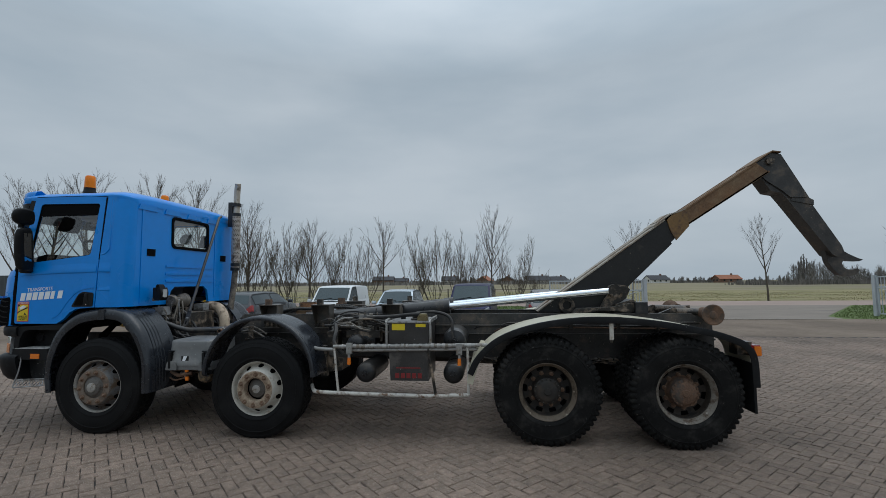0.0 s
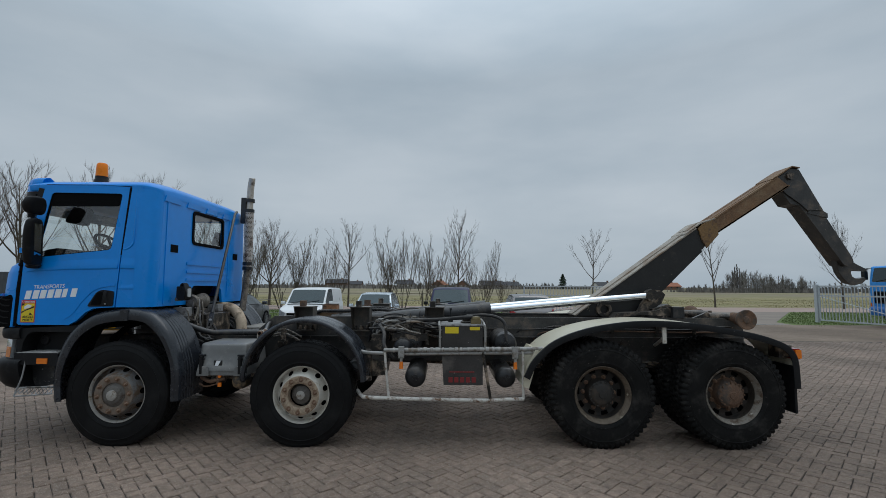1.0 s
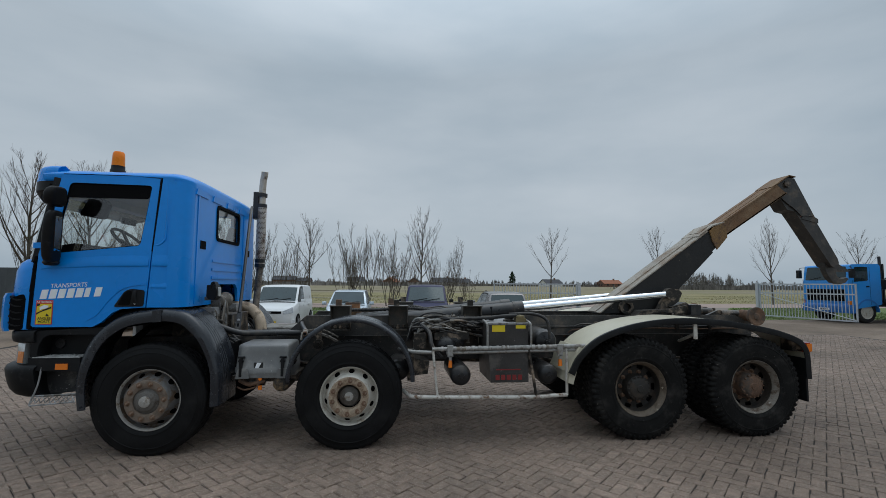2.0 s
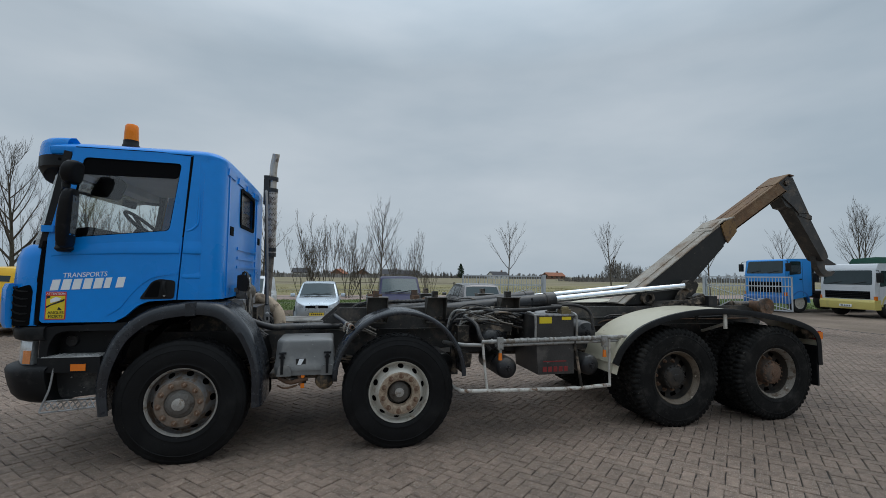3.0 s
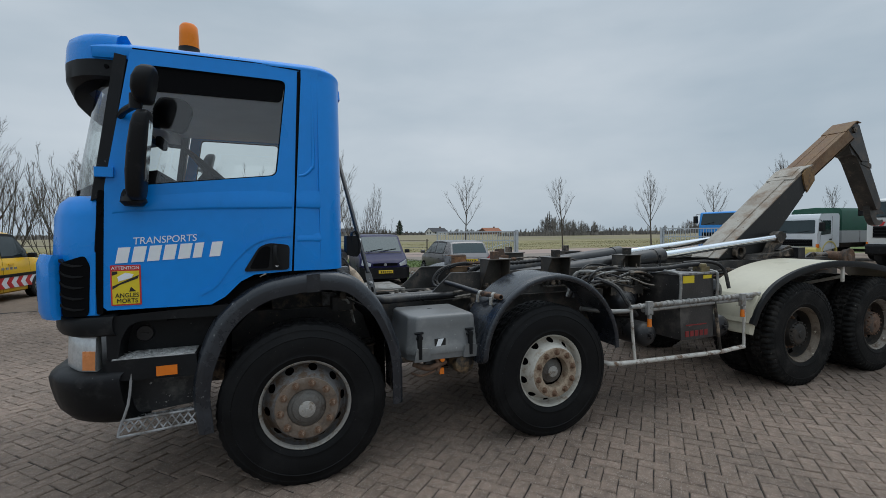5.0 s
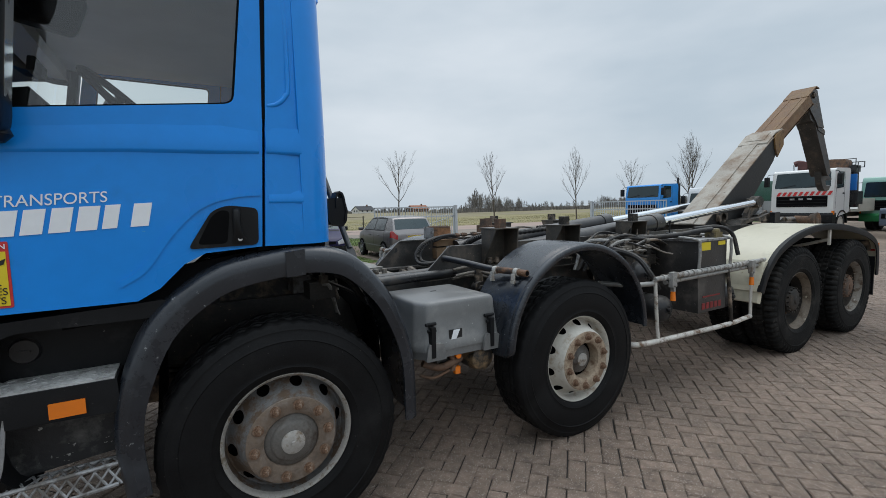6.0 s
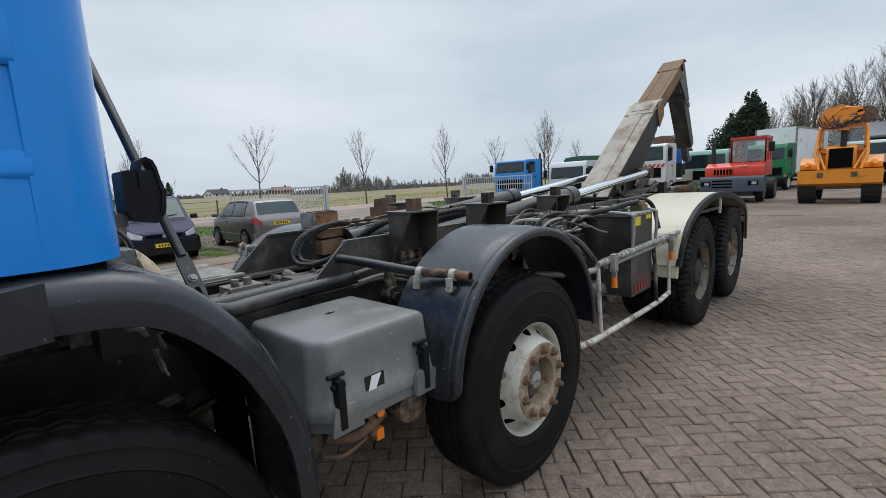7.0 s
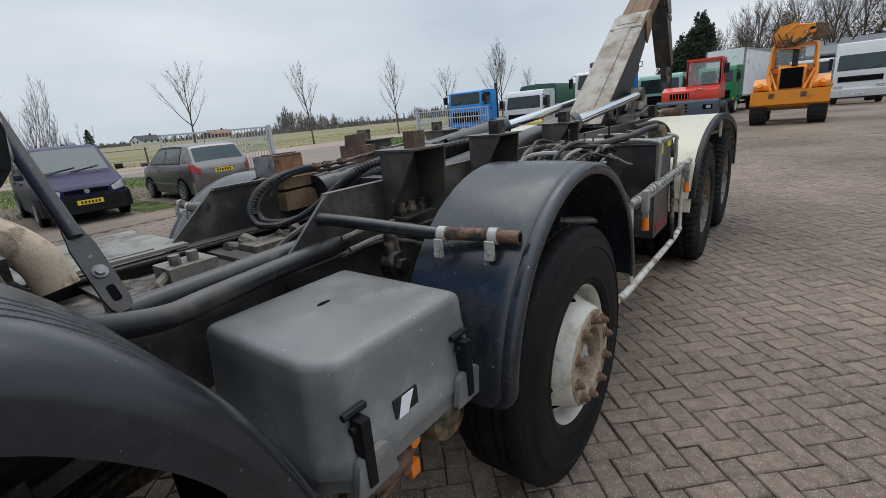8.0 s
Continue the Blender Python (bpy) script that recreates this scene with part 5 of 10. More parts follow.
for s in (-1, 1):
    b = NB()
    prism(b, rounded([(-1.135, 1.22), (-1.105, 1.22), (-1.085, 1.93), (-1.11, 1.93), (-1.135, 1.6)], 0.01, 2), *sorted((1.15 * s, 1.209 * s)))
    for z in (1.80, 1.87):
        cyl(b, (-1.105, 1.205 * s, z), (-1.105, 1.218 * s, z), 0.012)
    part("hinge_strip", b, TRIMSHADE, cab)
    # corner air deflector standing off the nose, with a slatted dark inlet behind it
    b = NB()
    R = []
    for z, o in ((1.20, 0.0), (1.24, 0.012), (1.4, 0.016), (1.52, 0.014), (1.565, 0.0)):
        arc = [(-1.30, 1.165), (-1.345, 1.13), (-1.395, 1.06), (-1.44, 0.93)]
        R.append([(x - 0.035 - o, (y + 0.03 + o * 0.6) * s, z) for x, y in arc] + [(x - 0.012, (y + 0.01) * s, z) for x, y in arc[::-1]])
    loft(b, R)
    part("air_deflector", b, BLUE, cab)
    b = NB()
    prism(b, rounded([(-1.295, 1.215), (-1.175, 1.215), (-1.16, 1.50), (-1.185, 1.56), (-1.30, 1.52)], 0.02, 3), *sorted((1.10 * s, 1.207 * s)), bev=0.004)
    part("grille_recess", b, TRIMSHADE, cab)
    for k in range(5):
        b = NB()
        z = 1.245 + 0.062 * k
        prism(b, [(-1.302, z + 0.034), (-1.275, z + 0.012), (-1.24, z + 0.002), (-1.205, z + 0.004), (-1.19, z + 0.012), (-1.21, z + 0.014), (-1.245, z + 0.016), (-1.28, z + 0.028), (-1.302, z + 0.050)], *sorted((1.11 * s, 1.211 * s)), bev=0.002, seg=1)
        part("grille_slat", b, PLASTIC, cab)
    b = NB()
    prism(b, rounded([(-1.165, 1.22), (-1.14, 1.22), (-1.13, 1.58), (-1.155, 1.56)], 0.006, 2), *sorted((1.15 * s, 1.212 * s)))
    part("nose_edge", b, BLUE, cab)
    # lower front corner: dark band, headlamp, bumper
    b = NB()
    low_plan = [(-1.05, 1.20), (-1.17, 1.20), (-1.27, 1.15), (-1.36, 1.02), (-1.42, 0.8), (-1.44, 0.0)]
    R = []
    round_plan = curve2(low_plan, 4)
    for z, k in ((1.09, 0.995), (1.10, 1.006), (1.13, 1.012), (1.185, 1.012), (1.203, 1.006), (1.215, 0.985)):
        R.append([(x * k, y * k * s, z) for x, y in round_plan] + [(-1.05, 0.0, z)])
    loft(b, R)
    part("bumper_top", b, PLASTIC, cab)
    b = NB()
    R = []
    for z, k in ((0.885, 0.985), (0.90, 0.99), (1.075, 0.985), (1.09, 0.98)):
        R.append([(x * k, y * k * s, z) for x, y in low_plan[1:4]] + [(-1.30, 1.0 * s, z), (-1.15, 1.1 * s, z)])
    loft(b, R)
    hl = part("headlamp", b, CLEARLENS, cab, "clear and orange corner headlamp")
    b = NB()
    R = []
    for z, k in ((0.897, 0.993), (1.005, 0.991)):
        R.append([(x * k, y * k * s, z) for x, y in ((-1.165, 1.205), (-1.20, 1.19), (-1.235, 1.175))] + [(-1.22, 1.12 * s, z), (-1.165, 1.15 * s, z)])
    loft(b, R)
    part("indicator_lens", b, mat("indicator_lens", (0.62, 0.22, 0.07), 0.25, var=0.15, scale=15, bump=0.05, coat=0.6), hl)
    b = NB()
    R = []
    bp = [(-1.02, 1.215), (-1.15, 1.225), (-1.27, 1.18), (-1.38, 1.06), (-1.45, 0.85), (-1.48, 0.0)]
    bp = curve2(bp, 5)
    for z, k in ((0.555, 0.90), (0.565, 0.935), (0.59, 0.965), (0.64, 0.988), (0.70, 1.0), (0.78, 1.010), (0.835, 1.014), (0.86, 1.008), (0.878, 0.99), (0.885, 0.965)):
        R.append([(x * k, y * k * s, z) for x, y in bp] + [(-1.02, 0.0, z)])
    loft(b, R)
    part("bumper", b, PLASTIC, cab, "black plastic bumper corner")
    # entrance steps
    b = NB()
    prism(b, [(-1.10, 0.86), (-1.10, 1.2), (-0.45, 1.235), (-0.50, 1.1), (-0.62, 0.95), (-0.64, 0.86)], *sorted((0.80 * s, 1.01 * s)), bev=0.015)
    prism(b, rounded([(-1.10, 0.946), (-1.045, 0.946), (-1.03, 1.06), (-0.99, 1.14), (-0.93, 1.165), (-0.50, 1.165), (-0.45, 1.235), (-1.10, 1.2)], 0.02, 3), *sorted((1.0 * s, 1.19 * s)), bev=0.012)
    well = part("step_well", b, PLASTIC, cab)
    b = NB()
    cyl(b, (-0.945, 1.0 * s, 1.06), (-0.945, 1.03 * s, 1.06), 0.055, 0.045, seg=20)
    box(b, -0.965, -0.925, *sorted((1.03 * s, 1.036 * s)), 1.055, 1.065, 0.002)
    part("filler_cap", b, STEELBLACK, well)
    b = NB()
    prism(b, [(-1.10, 0.825), (-1.10, 0.944), (-0.64, 0.944), (-0.635, 0.812)], *sorted((0.85 * s, 1.207 * s)), bev=0.010)
    step = part("upper_step", b, PLASTIC, cab)
    b = NB()
    prism(b, [(-1.075, 1.20 * s), (-0.648, 1.20 * s), (-0.648, 1.005 * s), (-1.0, 1.005 * s)], 0.9445, 0.952, "z", bev=0.002, seg=1)
    for k in range(40):
        x, y = -1.035 + 0.038 * (k % 10) + (0.012 if k // 10 % 2 else 0), (1.175 - 0.045 * (k // 10)) * s
        q = 0.011 if k % 2 else -0.011
        prism(b, [(x - 0.012, y - q - 0.003), (x + 0.012, y + q - 0.003), (x + 0.012, y + q + 0.003), (x - 0.012, y - q + 0.003)], 0.9521, 0.9555, "z")
    part("step_tread", b, mat("bare_step_plate", (0.46, 0.46, 0.45), 0.5, 0.15, var=0.25, scale=9, fine=60, bump=0.15, dirt=(0.16, 0.15, 0.14), amt=0.36, dscale=14, sharp=0.2), step)
    b = NB()
    box(b, -0.852, -0.742, *sorted((1.206 * s, 1.216 * s)), 0.833, 0.890, 0.005)
    part("reflector", b, ORANGE, step, "orange side reflector")
    b = NB()
    prism(b, [(-1.09, 0.56), (-1.09, 0.825), (-0.66, 0.815), (-0.66, 0.60)], *sorted((0.90 * s, 1.06 * s)), bev=0.015)
    part("step_back", b, mat("dusty_black_plastic", (0.014, 0.014, 0.015), 0.55, var=0.4, bump=0.15, dirt=(0.13, 0.125, 0.115), amt=0.30, dscale=9, sharp=0.25, spk=(0.30, 0.29, 0.27), sthr=0.68, sscale=26), cab)
    b = NB()
    tube(b, [(-0.98, 1.20 * s, 0.86), (-1.0, 1.21 * s, 0.68), (-1.05, 1.22 * s, 0.52), (-1.0, 1.23 * s, 0.505), (-0.66, 1.23 * s, 0.53)], 0.008, 6, n=3)
    tube(b, [(-1.04, 1.20 * s, 0.585), (-0.66, 1.20 * s, 0.60)], 0.008, 6, n=1)
    tube(b, [(-1.04, 1.05 * s, 0.55), (-0.66, 1.05 * s, 0.56)], 0.008, 6, n=1)
    for k in range(9):
        x = -1.04 + 0.043 * k
        tube(b, [(x, 1.225 * s, 0.525), (x + 0.05, 1.20 * s, 0.59), (x, 1.05 * s, 0.56)], 0.005, 5, n=1)
        tube(b, [(x + 0.045, 1.225 * s, 0.525), (x, 1.20 * s, 0.585), (x + 0.045, 1.05 * s, 0.56)], 0.005, 5, n=1)
    part("step_grating", b, DULLALU, cab, "bare metal grating step")
    # mirrors on arms
    mr = holder("mirror_arm", cab, pose(0, 0, 0))

    def mirror_body(levels):
        m = NB()
        loft(m, [blob_ring(-0.945 + 0.14 * (z - 1.88) + dx + 0.035, (1.285 + 0.20 * (z - 1.88)) * s, z - 0.025, 0.046 * f, 0.092 * f * g) for z, f, dx, g in levels])
        return m

    part("main_mirror", mirror_body(((1.892, 0.25, 0.015, 1), (1.897, 0.62, 0.01, 1), (1.915, 0.85, 0.004, 1), (1.95, 0.97, 0, 1), (2.05, 1.03, -0.006, 1), (2.18, 1.03, -0.006, 1), (2.29, 0.97, -0.002, 1), (2.345, 0.86, 0.003, 1), (2.372, 0.66, 0.008, 1), (2.38, 0.3, 0.012, 1))), PLASTIC, mr, "tall black door mirror housing", angle=70)
    b = NB()
    loft(b, [[(-0.868 + 0.14 * (z - 1.88), (1.285 + 0.20 * (z - 1.88) + w) * s, z), (-0.864 + 0.14 * (z - 1.88), (1.285 + 0.20 * (z - 1.88) + w) * s, z), (-0.864 + 0.14 * (z - 1.88), (1.285 + 0.20 * (z - 1.88) - w) * s, z), (-0.868 + 0.14 * (z - 1.88), (1.285 + 0.20 * (z - 1.88) - w) * s, z)] for z, w in ((1.975, 0.04), (2.30, 0.043))])
    part("mirror_glass", b, MIRROR, mr)
    part("wide_angle_mirror", mirror_body(((2.418, 0.3, 0.01, 1), (2.422, 0.68, 0.005, 1), (2.44, 0.93, 0, 1.1), (2.48, 1.08, -0.004, 1.15), (2.53, 1.10, -0.002, 1.15), (2.575, 0.98, 0.008, 1.1), (2.597, 0.74, 0.014, 1), (2.602, 0.35, 0.02, 1))), PLASTIC, mr, "rounded black wide-angle mirror housing", angle=70)
    b = NB()
    tube(b, [(-0.875, 1.385 * s, 2.36), (-0.870, 1.39 * s, 2.44)], 0.030, 10, n=1)
    part("mirror_neck", b, PLASTIC, mr)
    b = NB()
    tube(b, [(-1.0, 1.17 * s, 2.36), (-0.96, 1.25 * s, 2.375), (-0.88, 1.37 * s, 2.385)], 0.02, 8)
    part("mirror_bracket", b, PLASTIC, mr)
    b = NB()
    tube(b, [(-0.98, 1.17 * s, 1.895), (-0.965, 1.24 * s, 1.885), (-0.945, 1.29 * s, 1.91)], 0.03, 8)
    part("mirror_bracket", b, PLASTIC, mr)
    b = NB()
    lathe(b, [(0.002, 1.835), (0.045, 1.838), (0.068, 1.862), (0.055, 1.90), (0.002, 1.905)], (-0.925, 1.26 * s, 0), seg=20, axis="z")
    part("mirror_foot", b, PLASTIC, mr)
    b = NB()
    box(b, -1.12, -1.03, *sorted((1.17 * s, 1.225 * s)), 2.005, 2.06, 0.01)
    part("grab_bracket", b, BLUE, cab)
    # kerb mirror seen through the glass
b = NB()
loft(b, [[(x, y, z) for x, z in rounded([(-0.80 - (u - 0.82) * f * 1.35, 2.465 + w * f * 1.3) for u, w in ((0.93, -0.06), (0.76, -0.095), (0.715, 0.03), (0.75, 0.08), (0.86, 0.085))], 0.035 * f, 4)] for y, f in ((-0.90, 0.8), (-0.885, 0.97), (-0.87, 1.0), (-0.80, 0.95), (-0.775, 0.7))])
part("folded_sun_shade", b, TRIMSHADE, cab)

# interior: floor, dash, wheel, seats, ceiling lining
b = NB()
box(b, -1.12, 0.22, -1.12, 1.12, 1.44, 1.50)
box(b, -1.12, -0.62, -1.15, 1.15, 1.26, 1.45)
prism(b, [(-1.25, 1.5), (-1.25, 1.93), (-1.17, 1.975), (-0.95, 2.05), (-0.84, 2.07), (-0.80, 2.02), (-0.88, 1.5)], -1.08, 1.08, bev=0.03)
part("dashboard", b, TRIMSHADE, cab)
b = NB()
box(b, -1.05, 0.22, -1.08, 1.08, 2.68, 2.695)
box(b, -1.20, -1.04, -1.05, 1.05, 2.60, 2.69, 0.02)
part("ceiling_lining", b, mat("light_grey_lining", (0.58, 0.58, 0.56), 0.9, var=0.08, fine=120, bump=0.05), cab)
b = NB()
C = Vector((-0.585, -0.58, 2.13))
tilt = Matrix.Rotation(radians(42), 3, "Y")
ringp = []
for k in range(29):
    a = 2 * math.pi * k / 28
    ringp.append(C + tilt @ Vector((0.215 * math.cos(a), 0.215 * math.sin(a), 0)))
tube(b, ringp, 0.017, 8, n=1)
for a in (0.4, 2.7, 4.7):
    tube(b, [C + tilt @ Vector((0.0, 0.0, -0.03)), C + tilt @ Vector((0.2 * math.cos(a), 0.2 * math.sin(a), 0))], 0.018, 6, n=1)
tube(b, [C + tilt @ Vector((0, 0, -0.03)), (-0.80, -0.58, 1.85)], 0.045, 8, n=1)
part("steering_wheel", b, TRIMSHADE, cab)
for y in (-0.58, 0.58):
    b = NB()
    prism(b, rounded([(-0.55, 1.55), (-0.10, 1.52), (-0.04, 1.72), (-0.52, 1.74)], 0.06, 3), y - 0.25, y + 0.25, bev=0.04)
    prism(b, rounded([(-0.12, 1.70), (0.03, 1.68), (0.17, 2.22), (0.06, 2.25)], 0.05, 3), y - 0.24, y + 0.24, bev=0.04)
    prism(b, rounded([(0.07, 2.25), (0.16, 2.24), (0.20, 2.42), (0.12, 2.44)], 0.04, 3), y - 0.13, y + 0.13, bev=0.03)
    part("seat", b, SEATGREY, cab)
b = NB()
prism(b, rounded([(-1.08, 2.42), (-1.04, 2.42), (-1.03, 2.50), (-1.07, 2.50)], 0.01, 3), 0.10, 0.36, bev=0.01)
part("interior_mirror", b, TRIMSHADE, cab)

# beacons
for y, tall in ((-0.69, 1), (0.69, 1)):
    b = NB()
    lathe(b, [(0.002, 2.97), (0.066, 2.968), (0.067, 2.93), (0.074, 2.92), (0.076, 2.84)], (-0.70, y, 0), seg=24, axis="z")
    base = part("beacon_base", b, PLASTIC, cab)
    b = NB()
    lathe(b, [(0.064, 2.965), (0.061, 3.05), (0.057, 3.112), (0.045, 3.13), (0.002, 3.132)], (-0.70, y, 0), seg=24, axis="z")
    part("beacon_dome", b, AMBER, base, "amber rotating beacon dome")

# writing on the door: one word, the haulier's name as plain blocks, and the blind-spot sticker
lettering("TRANSPORTS", 0.059, pose(-0.785, -W - 0.002, 1.626, 90, -3, 0), WHITE, cab, "door_word", "white lettering", 0.15, 0.92)
for k, w_ in enumerate((0.060, 0.064, 0.062, 0.062, 0.064, 0.048, 0.060)):
    x = -1.04 + 0.079 * k + (0.012 if k > 5 else 0)
    z0 = 1.510 + (x + 1.03) * 0.055
    b = NB()
    prism(b, [(x, z0), (x + w_, z0 + 0.003), (x + w_ + 0.018, z0 + 0.094), (x + 0.018, z0 + 0.091)], -W - 0.003, -W - 0.001)
    part("name_block", b, WHITE, cab, "plain white name block on the blue door")
b = NB()
prism(b, rounded([(-1.065, 1.265), (-0.915, 1.265), (-0.915, 1.50), (-1.065, 1.50)], 0.006, 2), -W - 0.003, -W)
stk = part("blind_spot_sticker", b, STICKR, cab, "red-bordered yellow blind spot warning sticker")
b = NB()
prism(b, [(-1.057, 1.273), (-0.923, 1.273), (-0.923, 1.465), (-1.057, 1.465)], -W - 0.005, -W - 0.003)
part("sticker_field", b, STICKY, stk)
b = NB()
prism(b, [(-1.056, 1.36), (-1.02, 1.385), (-0.93, 1.42), (-0.924, 1.44), (-1.0, 1.405), (-1.056, 1.378)], -W - 0.0065, -W - 0.005)
prism(b, [(-1.056, 1.44), (-1.03, 1.45), (-1.03, 1.464), (-1.056, 1.464)], -W - 0.0065, -W - 0.005)
prism(b, [(-0.975, 1.345), (-0.94, 1.345), (-0.965, 1.372)], -W - 0.0065, -W - 0.005)
part("sticker_picture", b, BLACKINK, stk)
b = NB()
prism(b, [(-1.025, 1.405), (-0.96, 1.425), (-0.95, 1.445), (-0.99, 1.455), (-1.03, 1.432)], -W - 0.008, -W - 0.005)
part("sticker_van", b, WHITE, stk)
lettering("ATTENTION", 0.026, pose(-0.99, -W - 0.0055, 1.474, 90, 0, 0), WHITE, stk, "sticker_word", width=0.95)
lettering("ANGLES", 0.036, pose(-0.985, -W - 0.0065, 1.312, 90, 0, 0), BLACKINK, stk, "sticker_word", width=0.9)
lettering("MORTS", 0.036, pose(-0.985, -W - 0.0065, 1.280, 90, 0, 0), BLACKINK, stk, "sticker_word", width=0.9)

# ---------------- front mudguard ----------------
for s in (-1, 1):
    b = NB()
    arch = curve2([(-0.64, 0.44), (-0.665, 0.70), (-0.625, 0.93), (-0.51, 1.17), (-0.29, 1.345), (-0.03, 1.405), (0.16, 1.412), (0.33, 1.365), (0.47, 1.235), (0.57, 1.07), (0.655, 0.80), (0.665, 0.46)], 5)
    rings = []
    for i, p in enumerate(arch):
        a, c = Vector(arch[max(i - 1, 0)]), Vector(arch[min(i + 1, len(arch) - 1)])
        t = (c - a).normalized()
        nrm = Vector((-t.y, t.x))
        f = i / (len(arch) - 1)
        band = 0.088 + 0.032 * math.sin(math.pi * min(f * 1.15, 1)) - 0.012 * max(0, f - 0.6) / 0.4
        sec = [(-band, 1.236), (-band * 0.5, 1.240), (-0.045, 1.238), (-0.022, 1.230), (-0.006, 1.214), (0.004, 1.190), (0.008, 1.150), (0.008, 1.125), (-0.009, 1.117), (0.008, 1.109), (0.008, 1.075), (-0.006, 1.067),
               (0.008, 1.059), (0.008, 1.025), (-0.006, 1.017), (0.008, 1.009), (0.008, 0.975), (-0.006, 0.967), (0.008, 0.959), (0.008, 0.75), (-0.012, 0.75), (-0.014, 1.18), (-0.035, 1.212), (-band, 1.220)]
        rings.append([(p[0] + nrm.x * o, y * s, p[1] + nrm.y * o) for o, y in sec])
    loft(b, rings)
    fg = part("front_mudguard", b, FENDER, truck, "black plastic front mudguard", angle=50)
    b = NB()
    prism(b, [(0.015, 1.285), (0.10, 1.29), (0.10, 1.408), (0.015, 1.398)], *sorted((1.22 * s, 1.246 * s)), bev=0.005)
    part("mudguard_joint", b, FENDER, fg)
    # near-black arch sheet that paints shade into the wheel well
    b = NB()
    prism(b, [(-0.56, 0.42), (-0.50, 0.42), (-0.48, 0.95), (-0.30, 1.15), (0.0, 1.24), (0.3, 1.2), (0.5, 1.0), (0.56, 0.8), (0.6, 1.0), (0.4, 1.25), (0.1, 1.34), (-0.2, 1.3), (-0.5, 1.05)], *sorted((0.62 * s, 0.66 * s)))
    part("wheel_well", b, TRIMSHADE, fg)
    # added near-black sheet, stops bright ground showing behind the wheel
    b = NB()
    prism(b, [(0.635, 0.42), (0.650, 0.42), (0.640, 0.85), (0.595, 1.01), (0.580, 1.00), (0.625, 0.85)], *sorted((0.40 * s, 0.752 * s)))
    part("splash_panel", b, TRIMSHADE, fg)

# ---------------- exhaust stack behind the cab on the far side ----------------
EXX = 0.415
b = NB()
tube(b, [(EXX - 0.02, 0.80, 1.02), (EXX - 0.015, 0.84, 1.4), (EXX, 0.90, 1.9), (EXX, 0.90, 2.85)], 0.046, 16, n=3)
ex = part("exhaust_pipe", b, DUSTY, truck, "upright exhaust stack with perforated shield")
b = NB()
EXX = 0.415
n_c, n_r = 24, 46
vs = []
for j in range(n_r + 1):
    for k in range(n_c):
        a = 2 * math.pi * k / n_c
        vs.append(b.verts.new((EXX + 0.066 * math.cos(a), 0.90 + 0.066 * math.sin(a), 1.95 + 0.85 * j / n_r)))
for j in range(n_r):
    for k in range(n_c):
        if j in (0, n_r - 1) or (j + k) % 2 or j % 4 > 1:
            b.faces.new((vs[j * n_c + k], vs[j * n_c + (k + 1) % n_c], vs[(j + 1) * n_c + (k + 1) % n_c], vs[(j + 1) * n_c + k]))
part("heat_shield", b, mat("stained_shield_steel", (0.50, 0.45, 0.40), 0.5, 0.1, var=0.3, scale=8, bump=0.1, dirt=(0.12, 0.08, 0.06), amt=0.35, dscale=8), ex)
b = NB()
tube(b, [(EXX, 0.90, 2.83), (EXX, 0.90, 3.05), (EXX + 0.01, 0.89, 3.20), (EXX + 0.03, 0.87, 3.29), (EXX + 0.035, 0.86, 3.33)], 0.050, 16, r_end=0.048)
part("stack_outlet", b, mat("pale_outlet_pipe", (0.50, 0.45, 0.38), 0.5, 0.3, var=0.2, bump=0.1, dirt=(0.16, 0.12, 0.09), amt=0.3, dscale=6), ex)
b = NB()
box(b, EXX - 0.11, EXX - 0.04, 0.84, 0.96, 2.62, 3.02, 0.01)
part("stack_bracket", b, STEELBLACK, ex)
for z in (1.93, 2.0, 2.82, 2.98):
    b = NB()
    lathe(b, [(0.066, z - 0.025), (0.072, z - 0.025), (0.072, z + 0.025), (0.066, z + 0.025)], (EXX, 0.90, 0), seg=20, axis="z", closed=True)
    part("stack_clamp", b, STEELBLACK, ex)
# support strut from the frame up to the cab corner
b = NB()
tube(b, [(0.582, -0.437, 1.33), (0.555, -0.302, 1.54), (0.519, -0.125, 1.82), (0.404, 0.442, 2.70), (0.39, 0.52, 2.74)], 0.019, 10, n=1)
strut = part("cab_strut", b, STEELBLACK, truck, "slim black tubular strut")
b = NB()
dirv = (Vector((0.519, -0.125, 1.82)) - Vector((0.60, -0.515, 1.20))).normalized()
foot = Vector((0.597, -0.505, 1.217))
wide = (Vector((1, 0, 0)) - dirv * dirv.x).normalized()
deep = dirv.cross(wide).normalized()
loft(b, [[foot + dirv * t + wide * u * 0.028 * k + deep * v * 0.007 for u, v in ((-1, -1), (1, -1), (1, 1), (-1, 1))] for t, k in ((-0.085, 0.5), (-0.07, 0.85), (-0.04, 1), (0.105, 1), (0.135, 0.8), (0.165, 0.66))])
lug = part("strut_lug", b, STEELBLACK, strut)
b = NB()
cyl(b, foot + dirv * 0.03 - deep * 0.022, foot + dirv * 0.03 + deep * 0.022, 0.012, seg=6)
cyl(b, foot + dirv * 0.03 - deep * 0.012, foot + dirv * 0.03 + deep * 0.010, 0.018, seg=14)
part("lug_bolt", b, DULLALU, lug)
# near-black plate painted as the shade in the lug's slot
b = NB()
prism(b, rounded([(-0.010, -0.055), (0.010, -0.055), (0.010, -0.01), (-0.010, -0.01)], 0.009, 4), -0.0085, 0.0085)
